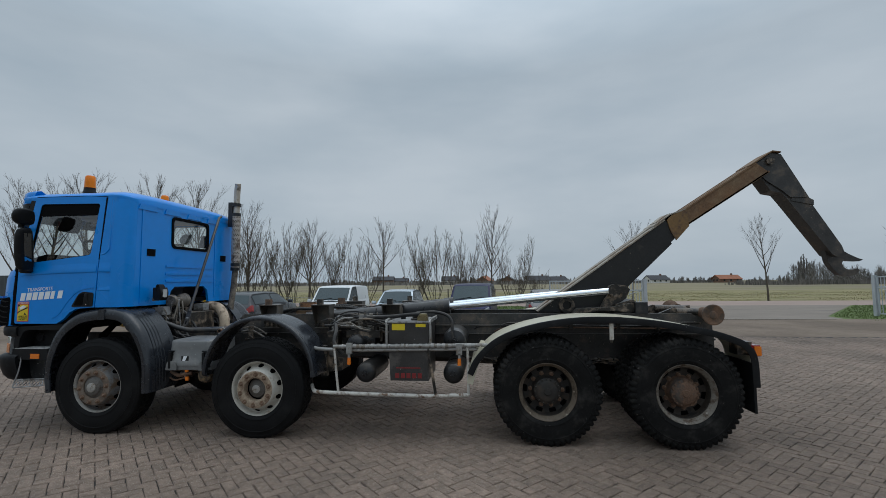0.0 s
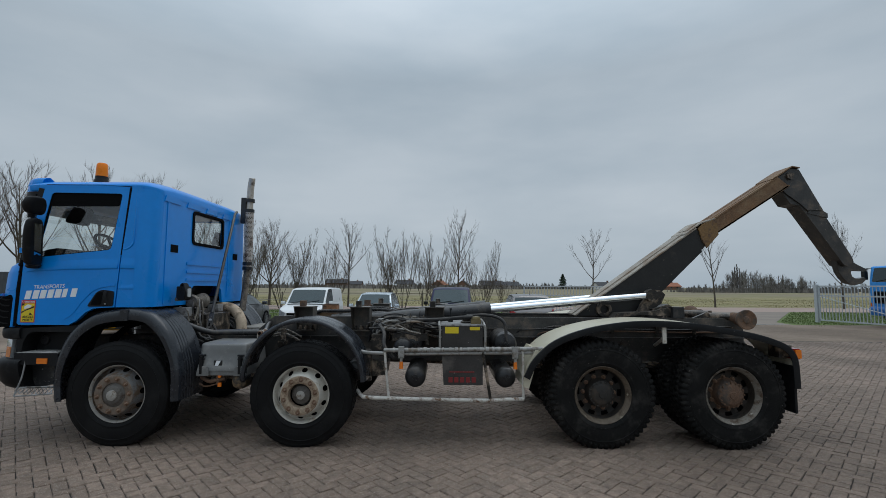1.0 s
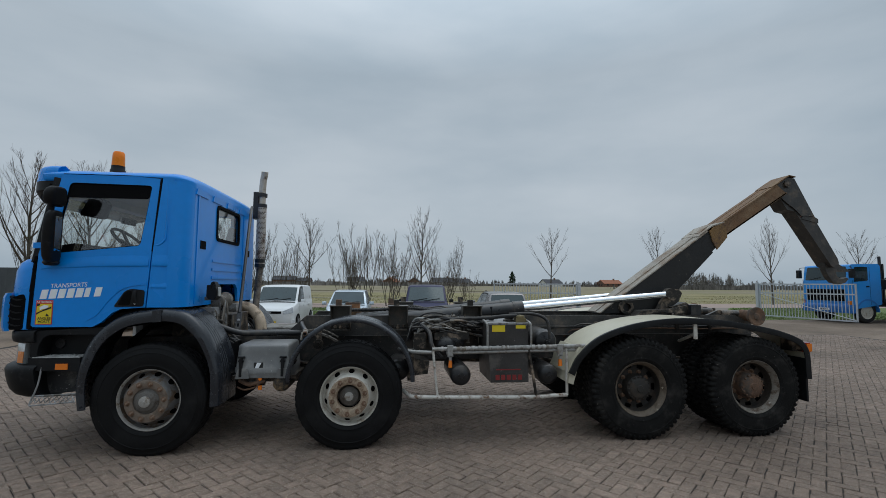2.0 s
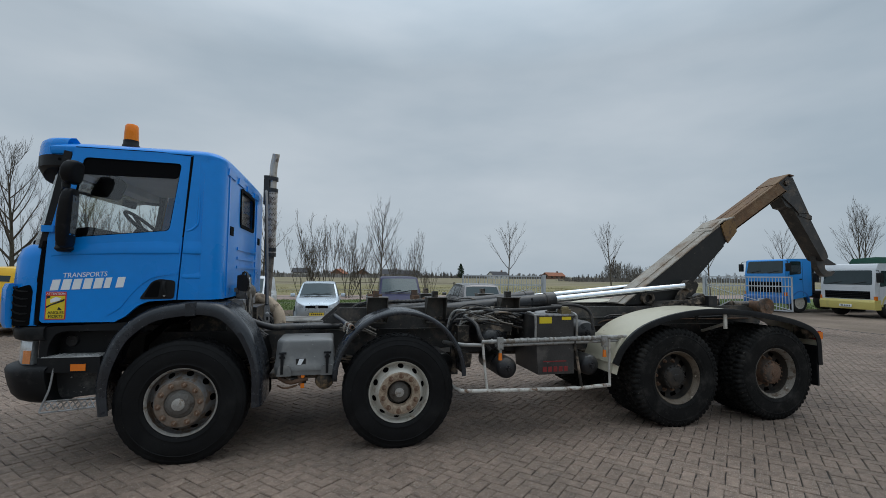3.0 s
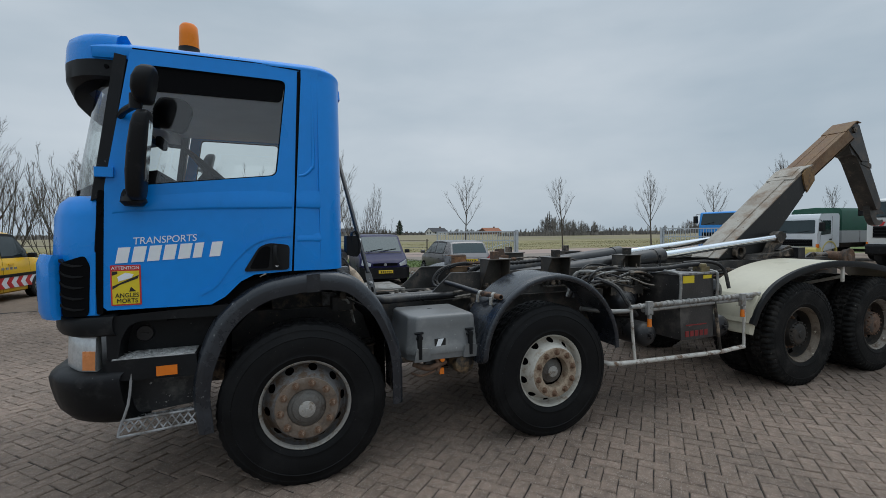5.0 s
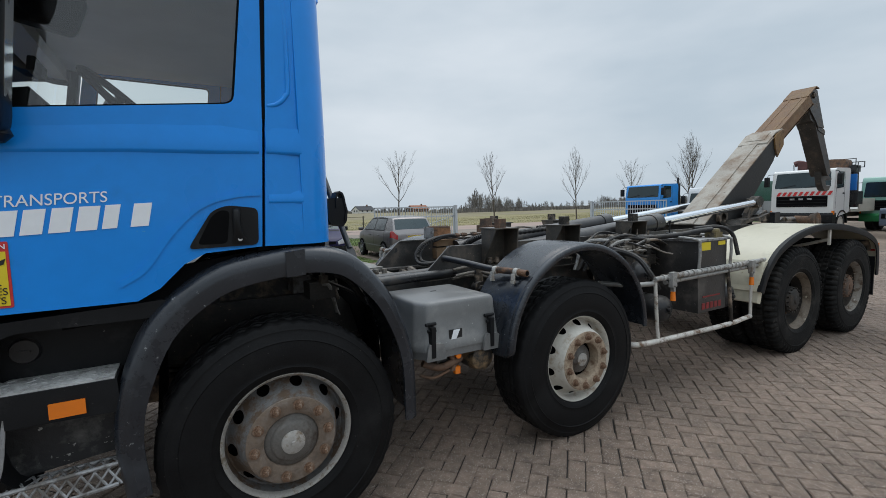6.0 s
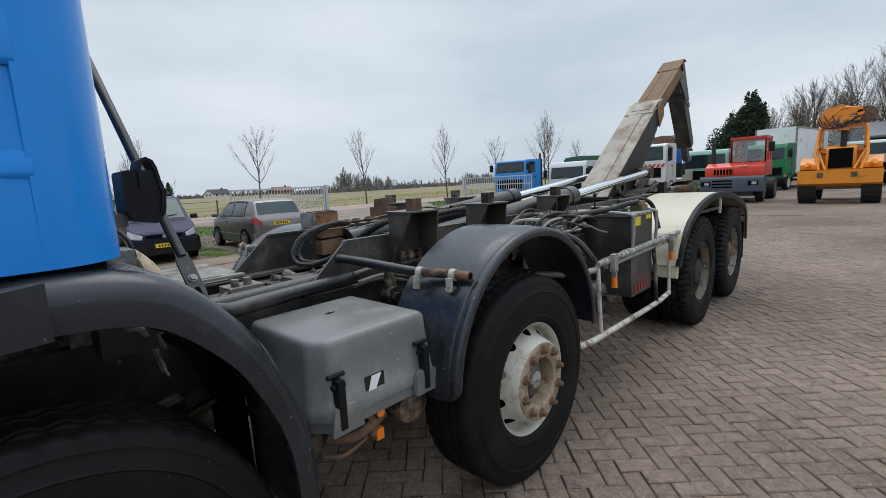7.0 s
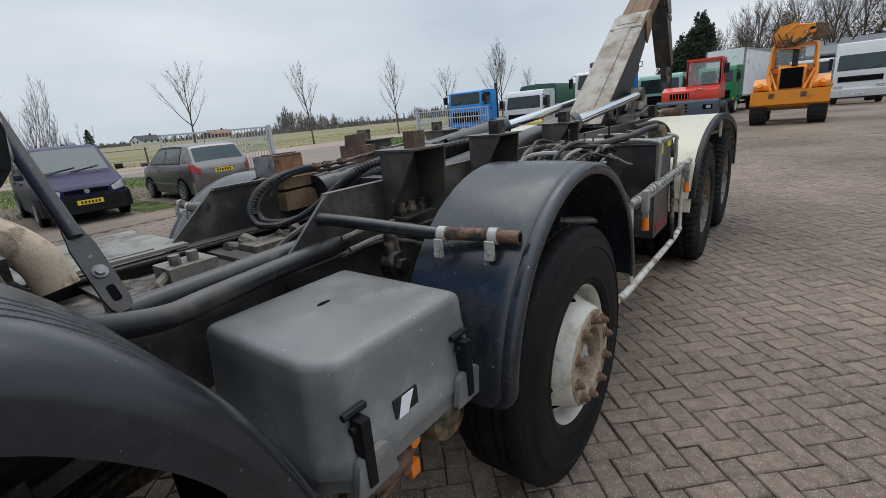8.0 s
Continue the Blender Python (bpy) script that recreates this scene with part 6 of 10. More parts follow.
bmesh.ops.transform(b, matrix=Matrix.Translation(foot) @ Matrix((wide, deep, dirv)).transposed().to_4x4(), verts=b.verts)
part("lug_slot", b, TRIMSHADE, lug)
# work lamp seen beside the strut
LX, LY = -0.024, 0.022
b = NB()
prism(b, rounded([(0.368, 1.528), (0.392, 1.498), (0.450, 1.488), (0.474, 1.52), (0.482, 1.585), (0.462, 1.653), (0.370, 1.653)], 0.010, 3), -0.83, -0.70, bev=0.008)
bmesh.ops.translate(b, vec=(LX, LY, 0), verts=b.verts)
wlamp = part("work_lamp", b, PLASTIC, truck, "black work lamp with a grab strap behind the cab")
b = NB()
strap_path = [(0.415, 1.60), (0.416, 1.66), (0.422, 1.680), (0.436, 1.688), (0.450, 1.680), (0.458, 1.66), (0.472, 1.58), (0.462, 1.52)]
sheet(b, strap_path, [(-0.005, -0.838), (0.005, -0.838), (0.005, -0.745), (-0.005, -0.745)])
bmesh.ops.translate(b, vec=(LX, LY, 0), verts=b.verts)
part("lamp_strap", b, PLASTIC, wlamp)
b = NB()
prism(b, rounded([(-0.80, 1.53), (-0.73, 1.53), (-0.73, 1.63), (-0.80, 1.63)], 0.02, 3), 0.475, 0.486, "x", bev=0.004)
bmesh.ops.translate(b, vec=(LX, LY, 0), verts=b.verts)
part("lamp_lens", b, CLEARLENS, wlamp)
b = NB()
box(b, 0.34, 0.375, -0.80, -0.73, 1.485, 1.525, 0.006)
bmesh.ops.translate(b, vec=(LX, LY, 0), verts=b.verts)
part("lamp_bracket", b, DUSTY, wlamp)


def hose(pts, r, seg=8, n=5, material=HOSE):
    b = NB()
    tube(b, pts, r, seg, n)
    part("hydraulic_hose", b, material, truck, "black hydraulic hose" if material is HOSE else "dusty hydraulic line")


def ribbed_hose(pts, r, seg=9, n=26):
    """A hose in a spiral guard: its radius steps in and out along its length."""
    b = NB()
    path = spline(pts, n)
    u, rings = None, []
    for i, p in enumerate(path):
        d = (path[min(i + 1, len(path) - 1)] - path[max(i - 1, 0)]).normalized()
        u = frame_of(d)[0] if u is None else (u - d * u.dot(d)).normalized()
        v = d.cross(u)
        rr = r * (1.0 if i % 4 < 2 else 0.80)
        rings.append([b.verts.new(p + (u * math.cos(2 * math.pi * k / seg) + v * math.sin(2 * math.pi * k / seg)) * rr) for k in range(seg)])
    for a, c in zip(rings, rings[1:]):
        for k in range(seg):
            b.faces.new((a[k], a[(k + 1) % seg], c[(k + 1) % seg], c[k]))
    part("hose_guard", b, HOSE, truck, "black hose in a spiral guard", angle=20)


# engine clutter in the rear opening
random.seed(11)
b = NB()
box(b, -0.2, 0.46, -0.33, 0.30, 1.02, 1.30, 0.04)
box(b, 0.30, 0.42, -0.60, -0.30, 1.04, 1.20, 0.02)
part("engine_block", b, GREASY, truck, "greasy engine block behind the cab")
for k in range(14):
    b = NB()
    x, y, z = random.uniform(0.22, 0.34), random.uniform(-0.62, 0.30), random.uniform(1.05, 1.36)
    s_ = random.uniform(0.03, 0.08)
    cyl(b, (x, y, z), (x + random.uniform(-.08, .08), y + random.uniform(-.12, .12), z + random.uniform(-.05, .08)), s_ * 0.6, seg=10)
    box(b, x - s_, x + s_, y - s_, y + s_, z - s_ * 0.7, z + s_ * 0.6, 0.01)
    part("engine_fitting", b, (GREASY, STEELDARK, DULLALU)[k % 3], truck)
for k in range(12):
    y = random.uniform(-0.68, 0.5)
    hose([(0.25, y, random.uniform(1.15, 1.4)), (0.34, y + random.uniform(-.06, .1), random.uniform(1.16, 1.29)), (0.46, y + random.uniform(-.2, .2), random.uniform(1.05, 1.2)), (0.6, y + random.uniform(-.1, .1), 1.0)], random.uniform(0.008, 0.018), 7)
for k in range(13):
    b = NB()
    x, y, z = random.uniform(0.30, 0.40), random.uniform(-0.74, -0.50), random.uniform(1.08, 1.30)
    s_ = random.uniform(0.016, 0.036)
    if k % 3:
        lathe(b, [(0.002, 0.0), (s_, 0.0), (s_, 0.02), (s_ * 0.75, 0.024), (s_ * 0.75, 0.05), (s_ * 0.4, 0.056), (0.002, 0.058)], (x, y, z), seg=12, axis=("x", "z")[k % 2])
    else:
        box(b, x - s_, x + s_, y - s_ * 1.3, y + s_ * 1.3, z - s_, z + s_, 0.006)
        cyl(b, (x, y, z + s_), (x, y, z + s_ + 0.02), s_ * 0.5, seg=6)
    part("engine_fitting", b, (DUSTY, GALV, GREASY)[k % 3], truck)
for k in range(8):
    b = NB()
    y, z = random.uniform(-0.70, -0.50), random.uniform(1.12, 1.25)
    tube(b, [(0.29, y, z), (0.35, y + random.uniform(-.06, .06), z + random.uniform(-.03, .03)), (0.39, y + random.uniform(-.06, .06), z - random.uniform(.02, .10)), (0.42, y + random.uniform(-.06, .06), z - random.uniform(.10, .2))], random.uniform(0.005, 0.011), 7)
    part("engine_pipe", b, (DUSTY, LAG, DULLALU)[k % 3], truck)
b = NB()
tube(b, [(0.20, 0.50, 1.36), (0.40, 0.45, 1.345), (0.53, 0.38, 1.275), (0.615, 0.31, 1.17), (0.64, 0.28, 1.05)], 0.070, 20)
part("air_duct", b, FOAM, truck, "tan lagged air duct behind the cab")

# black pipe along the box, hoses, brown blocks
b = NB()
tube(b, [(0.42, -0.68, 1.205), (0.55, -0.635, 1.145), (0.68, -0.585, 1.105), (0.80, -0.555, 1.102), (1.1, -0.49, 1.098), (1.40, -0.43, 1.092)], 0.033, 18, n=5)
part("black_pipe", b, STEELBLACK, truck, "thick black steel tube beside the frame")
b = NB()
tube(b, [(0.62, -0.375, 1.085), (0.95, -0.36, 1.09), (1.35, -0.345, 1.10)], 0.036, 14)
part("chassis_tube", b, mat("scuffed_grey_tube", (0.045, 0.044, 0.044), 0.36, var=0.3, scale=6, fine=80, bump=0.05, dirt=(0.15, 0.13, 0.11), amt=0.26, dscale=6, sharp=0.2, spk=(0.34, 0.31, 0.28), sthr=0.70, sscale=30, spec=0.5), truck)
b = NB()
box(b, 0.55, 1.15, 0.36, 1.05, 1.065, 1.08, 0.003)
box(b, 0.80, 1.02, 0.40, 0.44, 1.081, 1.085)
part("deck_plate", b, mat("weathered_deck_sheet", (0.24, 0.225, 0.20), 0.6, var=0.2, scale=6, fine=50, bump=0.1, dirt=(0.13, 0.11, 0.09), amt=0.35, dscale=5, spk=(0.10, 0.08, 0.06), sthr=0.66, sscale=20), truck, "grey metal deck plate behind the cab")
b = NB()
box(b, 1.72, 1.91, 0.45, 0.62, 1.297, 1.392, 0.008)
blk = part("timber_block", b, mat("rusty_brown_block", (0.30, 0.145, 0.068), 0.85, var=0.4, scale=12, fine=70, bump=0.4, dirt=(0.075, 0.048, 0.035), amt=0.38, dscale=9, sharp=0.2), truck, "rust-brown block on the frame")
for y0, y1, x0, x1, z1 in ((0.452, 0.505, 1.713, 1.908, 1.406), (0.507, 0.562, 1.721, 1.917, 1.411), (0.564, 0.622, 1.715, 1.905, 1.404)):
    b = NB()
    box(b, x0, x1, y0, y1, 1.3925, z1, 0.004)
    part("plank", b, RUSTY, blk)
b = NB()
box(b, 1.707, 1.719, 0.44, 0.63, 1.29, 1.40, 0.003)
part("end_plate", b, DULLALU, blk)
b = NB()
prism(b, [(1.69, 1.11), (1.90, 1.11), (1.905, 1.19), (1.86, 1.215), (1.69, 1.208)], 0.345, 0.428, bev=0.008)
box(b, 1.70, 1.95, 0.36, 0.44, 1.226, 1.285, 0.008)
box(b, 1.91, 2.00, 0.33, 0.42, 1.13, 1.20, 0.008)
part("block_base", b, ARMRUST, blk)
b = NB()
box(b, 2.31, 2.40, 0.34, 0.58, 1.297, 1.40, 0.008)
prism(b, [(0.405, 1.4005), (0.53, 1.4005), (0.52, 1.465), (0.415, 1.472)], 2.312, 2.385, "x", bev=0.006)
part("stop_block", b, RUSTY, truck)
for dx, dz, r in ((0.0, 0.0, 0.016), (0.045, -0.008, 0.0155)):
    hose([(1.91, 0.34, 1.322 + dz), (1.80, 0.335, 1.325 + dz), (1.64 + dx, 0.33, 1.30 + dz), (1.53 + dx, 0.33, 1.255 + dz), (1.462 + dx, 0.32, 1.185), (1.445 + dx, 0.30, 1.135), (1.455 + dx, 0.25, 1.095 - dz),
          (1.50 + dx, 0.12, 1.10 - dz), (1.58 + dx, 0.0, 1.155 - dz), (1.70 + dx, -0.14, 1.285), (1.78 + dx, -0.17, 1.325), (1.92, -0.19 + dx, 1.345), (2.2, -0.22 + dx, 1.35)], r, 9, n=6)
ribbed_hose([(1.66, 0.33, 1.298), (1.55, 0.33, 1.258), (1.478, 0.32, 1.19), (1.462, 0.30, 1.14)], 0.020, n=18)
ribbed_hose([(1.70, -0.14, 1.285), (1.78, -0.17, 1.325), (1.92, -0.19, 1.348), (2.2, -0.22, 1.352), (2.5, -0.25, 1.372), (2.72, -0.27, 1.365), (2.88, -0.29, 1.32)], 0.022)
ribbed_hose([(2.45, -0.20, 1.385), (2.62, -0.22, 1.395), (2.80, -0.25, 1.36), (2.92, -0.27, 1.30)], 0.020)
b = NB()
tube(b, [(1.91, 0.34, 1.322), (2.08, 0.33, 1.325), (2.4, 0.33, 1.35), (2.70, 0.33, 1.372), (2.83, 0.22, 1.352), (3.04, 0.20, 1.372), (3.22, 0.20, 1.33), (3.5, 0.2, 1.32)], 0.009, 8, n=4)
part("steel_pipe", b, GREASY, truck)
for x, y, z in ((1.91, 0.34, 1.322), (1.99, 0.337, 1.324), (2.10, 0.33, 1.327), (2.46, 0.33, 1.355)):
    b = NB()
    cyl(b, (x - 0.03, y, z), (x + 0.03, y, z), 0.018, seg=6)
    cyl(b, (x - 0.012, y, z), (x + 0.012, y, z), 0.023, seg=6)
    part("hose_union", b, RUSTY, truck)
random.seed(5)
for k in range(16):
    y = random.uniform(-0.75, -0.50)
    z = random.uniform(1.12, 1.28)
    x0 = random.uniform(2.55, 2.8)
    hose([(x0, y, 1.02), (x0 + 0.08, y - 0.05, z), (x0 + 0.3, y - random.uniform(0, .25), z + random.uniform(0, .06)), (x0 + 0.6, y - random.uniform(-.1, .2), z - random.uniform(0, .05)), (x0 + 0.85, y, z - 0.08)], random.uniform(0.007, 0.015), 7, material=(HOSE, DUSTY, LAG, HOSE)[k % 4])
for k in range(9):
    b = NB()
    x, y, z = random.uniform(2.7, 3.3), random.uniform(-0.85, -0.55), random.uniform(1.16, 1.30)
    cyl(b, (x, y, z), (x + 0.05, y + random.uniform(-.02, .02), z + random.uniform(-.01, .02)), 0.016, seg=6)
    cyl(b, (x + 0.012, y, z), (x + 0.03, y, z + 0.004), 0.021, seg=6)
    part("hose_union", b, (DUSTY, GALV, RUSTY)[k % 3], truck)
for k in range(14):
    y = random.uniform(-0.42, 0.4)
    x0 = random.uniform(1.0, 2.6)
    hose([(x0, y, 1.02), (x0 + 0.2, y + random.uniform(-.1, .1), random.uniform(1.03, 1.15)), (x0 + 0.5, y + random.uniform(-.1, .1), random.uniform(1.0, 1.12)), (x0 + 0.9, y, 1.04)], random.uniform(0.009, 0.018), 7)
hose([(2.95, -0.70, 1.28), (3.12, -0.86, 1.285), (3.40, -0.96, 1.30), (3.62, -1.01, 1.325), (3.76, -1.05, 1.335)], 0.022, 10)
hose([(3.7, -0.92, 1.34), (3.95, -1.0, 1.35), (4.10, -1.05, 1.28), (4.12, -1.1, 1.08)], 0.018, 8)
hose([(2.70, -0.8, 1.22), (2.78, -1.0, 1.15), (2.80, -1.12, 1.02), (2.9, -1.12, 0.9)], 0.022, 8)
b = NB()
prism(b, [(2.40, 0.62), (2.78, 0.66), (2.80, 0.80), (2.62, 0.84), (2.40, 0.82)], -0.80, -0.50, bev=0.015)
box(b, 2.55, 2.62, -0.86, -0.78, 0.60, 0.95, 0.01)
part("spring_bracket", b, GREASY, truck)
for x, y, z in ((2.95, -0.72, 1.20), (3.05, -0.80, 1.22), (3.15, -0.66, 1.24), (2.88, -0.62, 1.18), (3.2, -0.8, 1.2)):
    b = NB()
    cyl(b, (x, y, z - 0.10), (x, y, z + 0.05), 0.03, seg=10)
    cyl(b, (x - 0.05, y, z), (x + 0.09, y, z), 0.022, seg=10)
    cyl(b, (x, y, z + 0.05), (x + 0.01, y, z + 0.14), 0.006, seg=6)
    part("control_valve", b, GREASY, truck, "greasy hydraulic control valve")
b = NB()
box(b, 2.85, 3.25, -0.85, -0.55, 1.05, 1.13, 0.015)
box(b, 2.62, 2.75, -0.85, -0.7, 0.95, 1.12, 0.015)
part("valve_base", b, GREASY, truck)
random.seed(21)
for k in range(30):
    b = NB()
    x, y = random.uniform(0.7, 1.7), random.uniform(-0.30, 0.34)
    z = random.uniform(0.88, 1.02)
    s_ = random.uniform(0.03, 0.085)
    box(b, x - s_, x + s_, y - s_, y + s_ * 0.8, z - s_, z + s_ * 0.5, 0.012)
    cyl(b, (x, y, z), (x + random.uniform(-.15, .15), y + random.uniform(-.12, .12), z + 0.04), s_ * 0.45, seg=9)
    part("gearbox_fitting", b, (DUSTY, GREASY, DUSTY)[k % 3], truck)
b = NB()
for x in (0.98, 1.05):
    cyl(b, (x, 0.10, 0.98), (x, 0.10, 1.10), 0.022, seg=10)
box(b, 0.93, 1.12, 0.04, 0.20, 0.95, 1.06, 0.02)
part("valve_body", b, mat("pale_cast_metal", (0.22, 0.20, 0.17), 0.6, 0.2, var=0.2, bump=0.15, dirt=(0.08, 0.06, 0.045), amt=0.35, dscale=9), truck)
b = NB()
cyl(b, (2.4, 0, 0.75), (4.9, 0, 0.66), 0.06, seg=14)
box(b, 1.55, 2.35, -0.35, 0.35, 0.55, 0.85, 0.04)
box(b, -0.8, 1.3, -0.3, 0.3, 0.50, 1.0, 0.05)
part("driveline", b, GREASY, truck)
b = NB()
prism(b, [(2.7, 0.62), (3.7, 0.60), (3.72, 1.0), (2.68, 1.0)], 0.5, 1.15, bev=0.03)
part("fuel_tank", b, DULLALU, truck, "aluminium fuel tank on the far side")

# pale lines, valves and unions of the hydraulics between the second axle and the oil tank
LINE = mat("oily_steel_line", (0.20, 0.175, 0.145), 0.5, 0.2, var=0.4, scale=14, fine=90, bump=0.25, dirt=(0.06, 0.048, 0.038), amt=0.4, dscale=14)
random.seed(51)
for k in range(26):
    b = NB()
    x0, y0, z0 = random.uniform(2.58, 3.0), random.uniform(-1.0, -0.5), random.uniform(1.12, 1.27)
    L = random.uniform(0.25, 0.6)
    dz, dy = random.uniform(-0.06, 0.05), random.uniform(-0.12, 0.12)
    pts = [(x0, y0, z0), (x0 + L * 0.35, y0 + dy * 0.3, z0 + random.uniform(-0.02, 0.04)), (x0 + L * 0.7, y0 + dy, z0 + dz), (x0 + L, y0 + dy, z0 + dz - random.uniform(0.0, 0.05))]
    if k % 4 == 0:
        pts.append((x0 + L + 0.02, y0 + dy - 0.02, 1.0))
    r = random.uniform(0.007, 0.013)
    tube(b, pts, r, 7, 4)
    ln = part("hydraulic_line", b, (LINE, LINE, HOSE, GREASY)[k % 4], truck, "oily hydraulic line")
    b = NB()
    p = Vector(pts[1])
    cyl(b, p - Vector((0.022, 0, 0)), p + Vector((0.022, 0, 0)), r * 1.8, seg=6)
    part("union_nut", b, LINE, ln)
for k in range(9):
    b = NB()
    x, y, z = random.uniform(2.75, 3.3), random.uniform(-0.85, -0.5), random.uniform(1.16, 1.27)
    h = random.uniform(0.03, 0.06)
    box(b, x - h, x + h, y - 0.03, y + 0.03, z - 0.03, z + 0.03, 0.006)
    cyl(b, (x, y - 0.05, z), (x, y + 0.05, z), 0.016, seg=8)
    part("valve_block", b, LINE, truck)
# turbocharger and pipework seen in the opening behind the cab
b = NB()
lathe(b, [(0.03, -0.48), (0.075, -0.47), (0.085, -0.44), (0.07, -0.40), (0.045, -0.36), (0.05, -0.28), (0.09, -0.25), (0.095, -0.19), (0.06, -0.17), (0.02, -0.17)], (0.33, 0, 1.47), seg=24)
part("turbocharger", b, LINE, truck, "oily cast metal turbocharger")
for k in range(10):
    b = NB()
    y, z = random.uniform(-0.62, -0.2), random.uniform(1.28, 1.52)
    tube(b, [(0.28, y, z), (0.36, y + random.uniform(-.06, .06), z + random.uniform(-.05, .05)), (0.40, y + random.uniform(-.1, .1), z - random.uniform(.03, .12)), (0.42, y + random.uniform(-.1, .1), 1.1)], random.uniform(0.006, 0.014), 7, 4)
    part("engine_pipe", b, (LINE, HOSE, DULLALU)[k % 3], truck)
# bolted lug and pipework beside the battery box
b = NB()
cyl(b, (1.52, -0.56, 0.98), (1.52, -0.62, 0.98), 0.055, seg=20)
cyl(b, (1.52, -0.62, 0.98), (1.52, -0.645, 0.98), 0.03, seg=6)
prism(b, [(1.48, 0.98), (1.56, 0.98), (1.55, 1.16), (1.50, 1.16)], -0.59, -0.57, bev=0.004)
part("spring_shackle", b, GREASY, truck)
for z, y in ((1.12, -0.52), (1.08, -0.56), (1.05, -0.50)):
    b = NB()
    tube(b, [(1.36, y + 0.04, z), (1.5, y, z + 0.02), (1.62, y - 0.06, z), (1.75, y - 0.1, z - 0.06)], 0.011, 8, 4)
    part("brake_line", b, LINE, truck)


# ---------------- parked vehicles ----------------
CARGLASS = mat("car_glass", (0.015, 0.023, 0.026), 0.05, var=0.3, scale=2, bump=0.0, coat=0.0, spec=0.65)
CARGLASS.node_tree.nodes["Principled BSDF"].inputs["Specular Tint"].default_value = (0.78, 0.92, 0.95, 1)
PLATEY = mat("yellow_plate", (0.72, 0.50, 0.03), 0.4, var=0.04, bump=0)
CARTYRE = mat("car_tyre", (0.014, 0.014, 0.015), 0.8, var=0.2, bump=0.1)
CARRIM = mat("alloy_rim", (0.35, 0.36, 0.37), 0.35, 0.7, var=0.1, bump=0.02)
CARLAMP = mat("car_lamp", (0.45, 0.47, 0.49), 0.12, 0.3, var=0.3, scale=15, bump=0.02, coat=0.6)


def paint(name, col, rough=0.32, coat=0.15, dirt=None, amt=0.12):
    return mat(name, col, rough, var=0.06, scale=1.0, fine=20, bump=0.012, coat=coat, dirt=dirt or tuple(c * 0.55 + 0.03 for c in col), amt=amt, dscale=2.0, sharp=0.3)


def small_wheel(parent, x, y, r, w, rimcol=CARRIM, spokes=True):
    """A car or lorry wheel whose outer face looks along +y or -y according to the sign of w."""
    h = holder("wheel", parent, pose(x, y, r))
    s = 1 if w > 0 else -1
    a = abs(w)
    b = NB()
    lathe(b, [(r * 0.62, -0.02 * s), (r * 0.66, 0.0), (r * 0.9, 0.0), (r * 0.985, -0.03 * s), (r, -0.06 * s), (r, -(a - 0.05) * s), (r * 0.93, -a * s), (r * 0.6, -a * s)], seg=32)
    part("tyre", b, CARTYRE, h)
    b = NB()
    if spokes:
        lathe(b, [(r * 0.66, -0.004 * s), (r * 0.655, 0.004 * s), (r * 0.61, 0.002 * s), (r * 0.59, -0.02 * s), (r * 0.585, -0.06 * s)], seg=32)
        part("rim", b, rimcol, h)
        # near-black dish painted as the shade between the spokes
        b = NB()
        lathe(b, [(r * 0.585, -0.058 * s), (r * 0.3, -0.05 * s), (0.002, -0.05 * s)], seg=24)
        part("brake_disc", b, TRIMSHADE, h)
        for k in range(5):
            b = NB()
            for u in (-0.085, 0.085):
                prism(b, [(r * 0.10, u * r * 0.6 - 0.014), (r * 0.60, u * r * 1.5 - 0.011), (r * 0.60, u * r * 1.5 + 0.011), (r * 0.10, u * r * 0.6 + 0.014)], *sorted((-0.024 * s, 0.0)), bev=0.003, seg=1)
            bmesh.ops.rotate(b, matrix=Matrix.Rotation(2 * math.pi * k / 5, 3, "Y"), verts=b.verts)
            part("spoke", b, rimcol, h)
        b = NB()
        cyl(b, (0, -0.03 * s, 0), (0, 0.003 * s, 0), r * 0.17, r * 0.14, seg=18)
        part("hub_cap", b, rimcol, h)
    else:
        lathe(b, [(r * 0.64, -0.01 * s), (r * 0.60, -0.012 * s), (r * 0.57, -0.026 * s), (r * 0.3, -0.028 * s), (r * 0.16, -0.012 * s), (0.002, -0.015 * s)], seg=32)
        part("rim", b, rimcol, h)
    return h


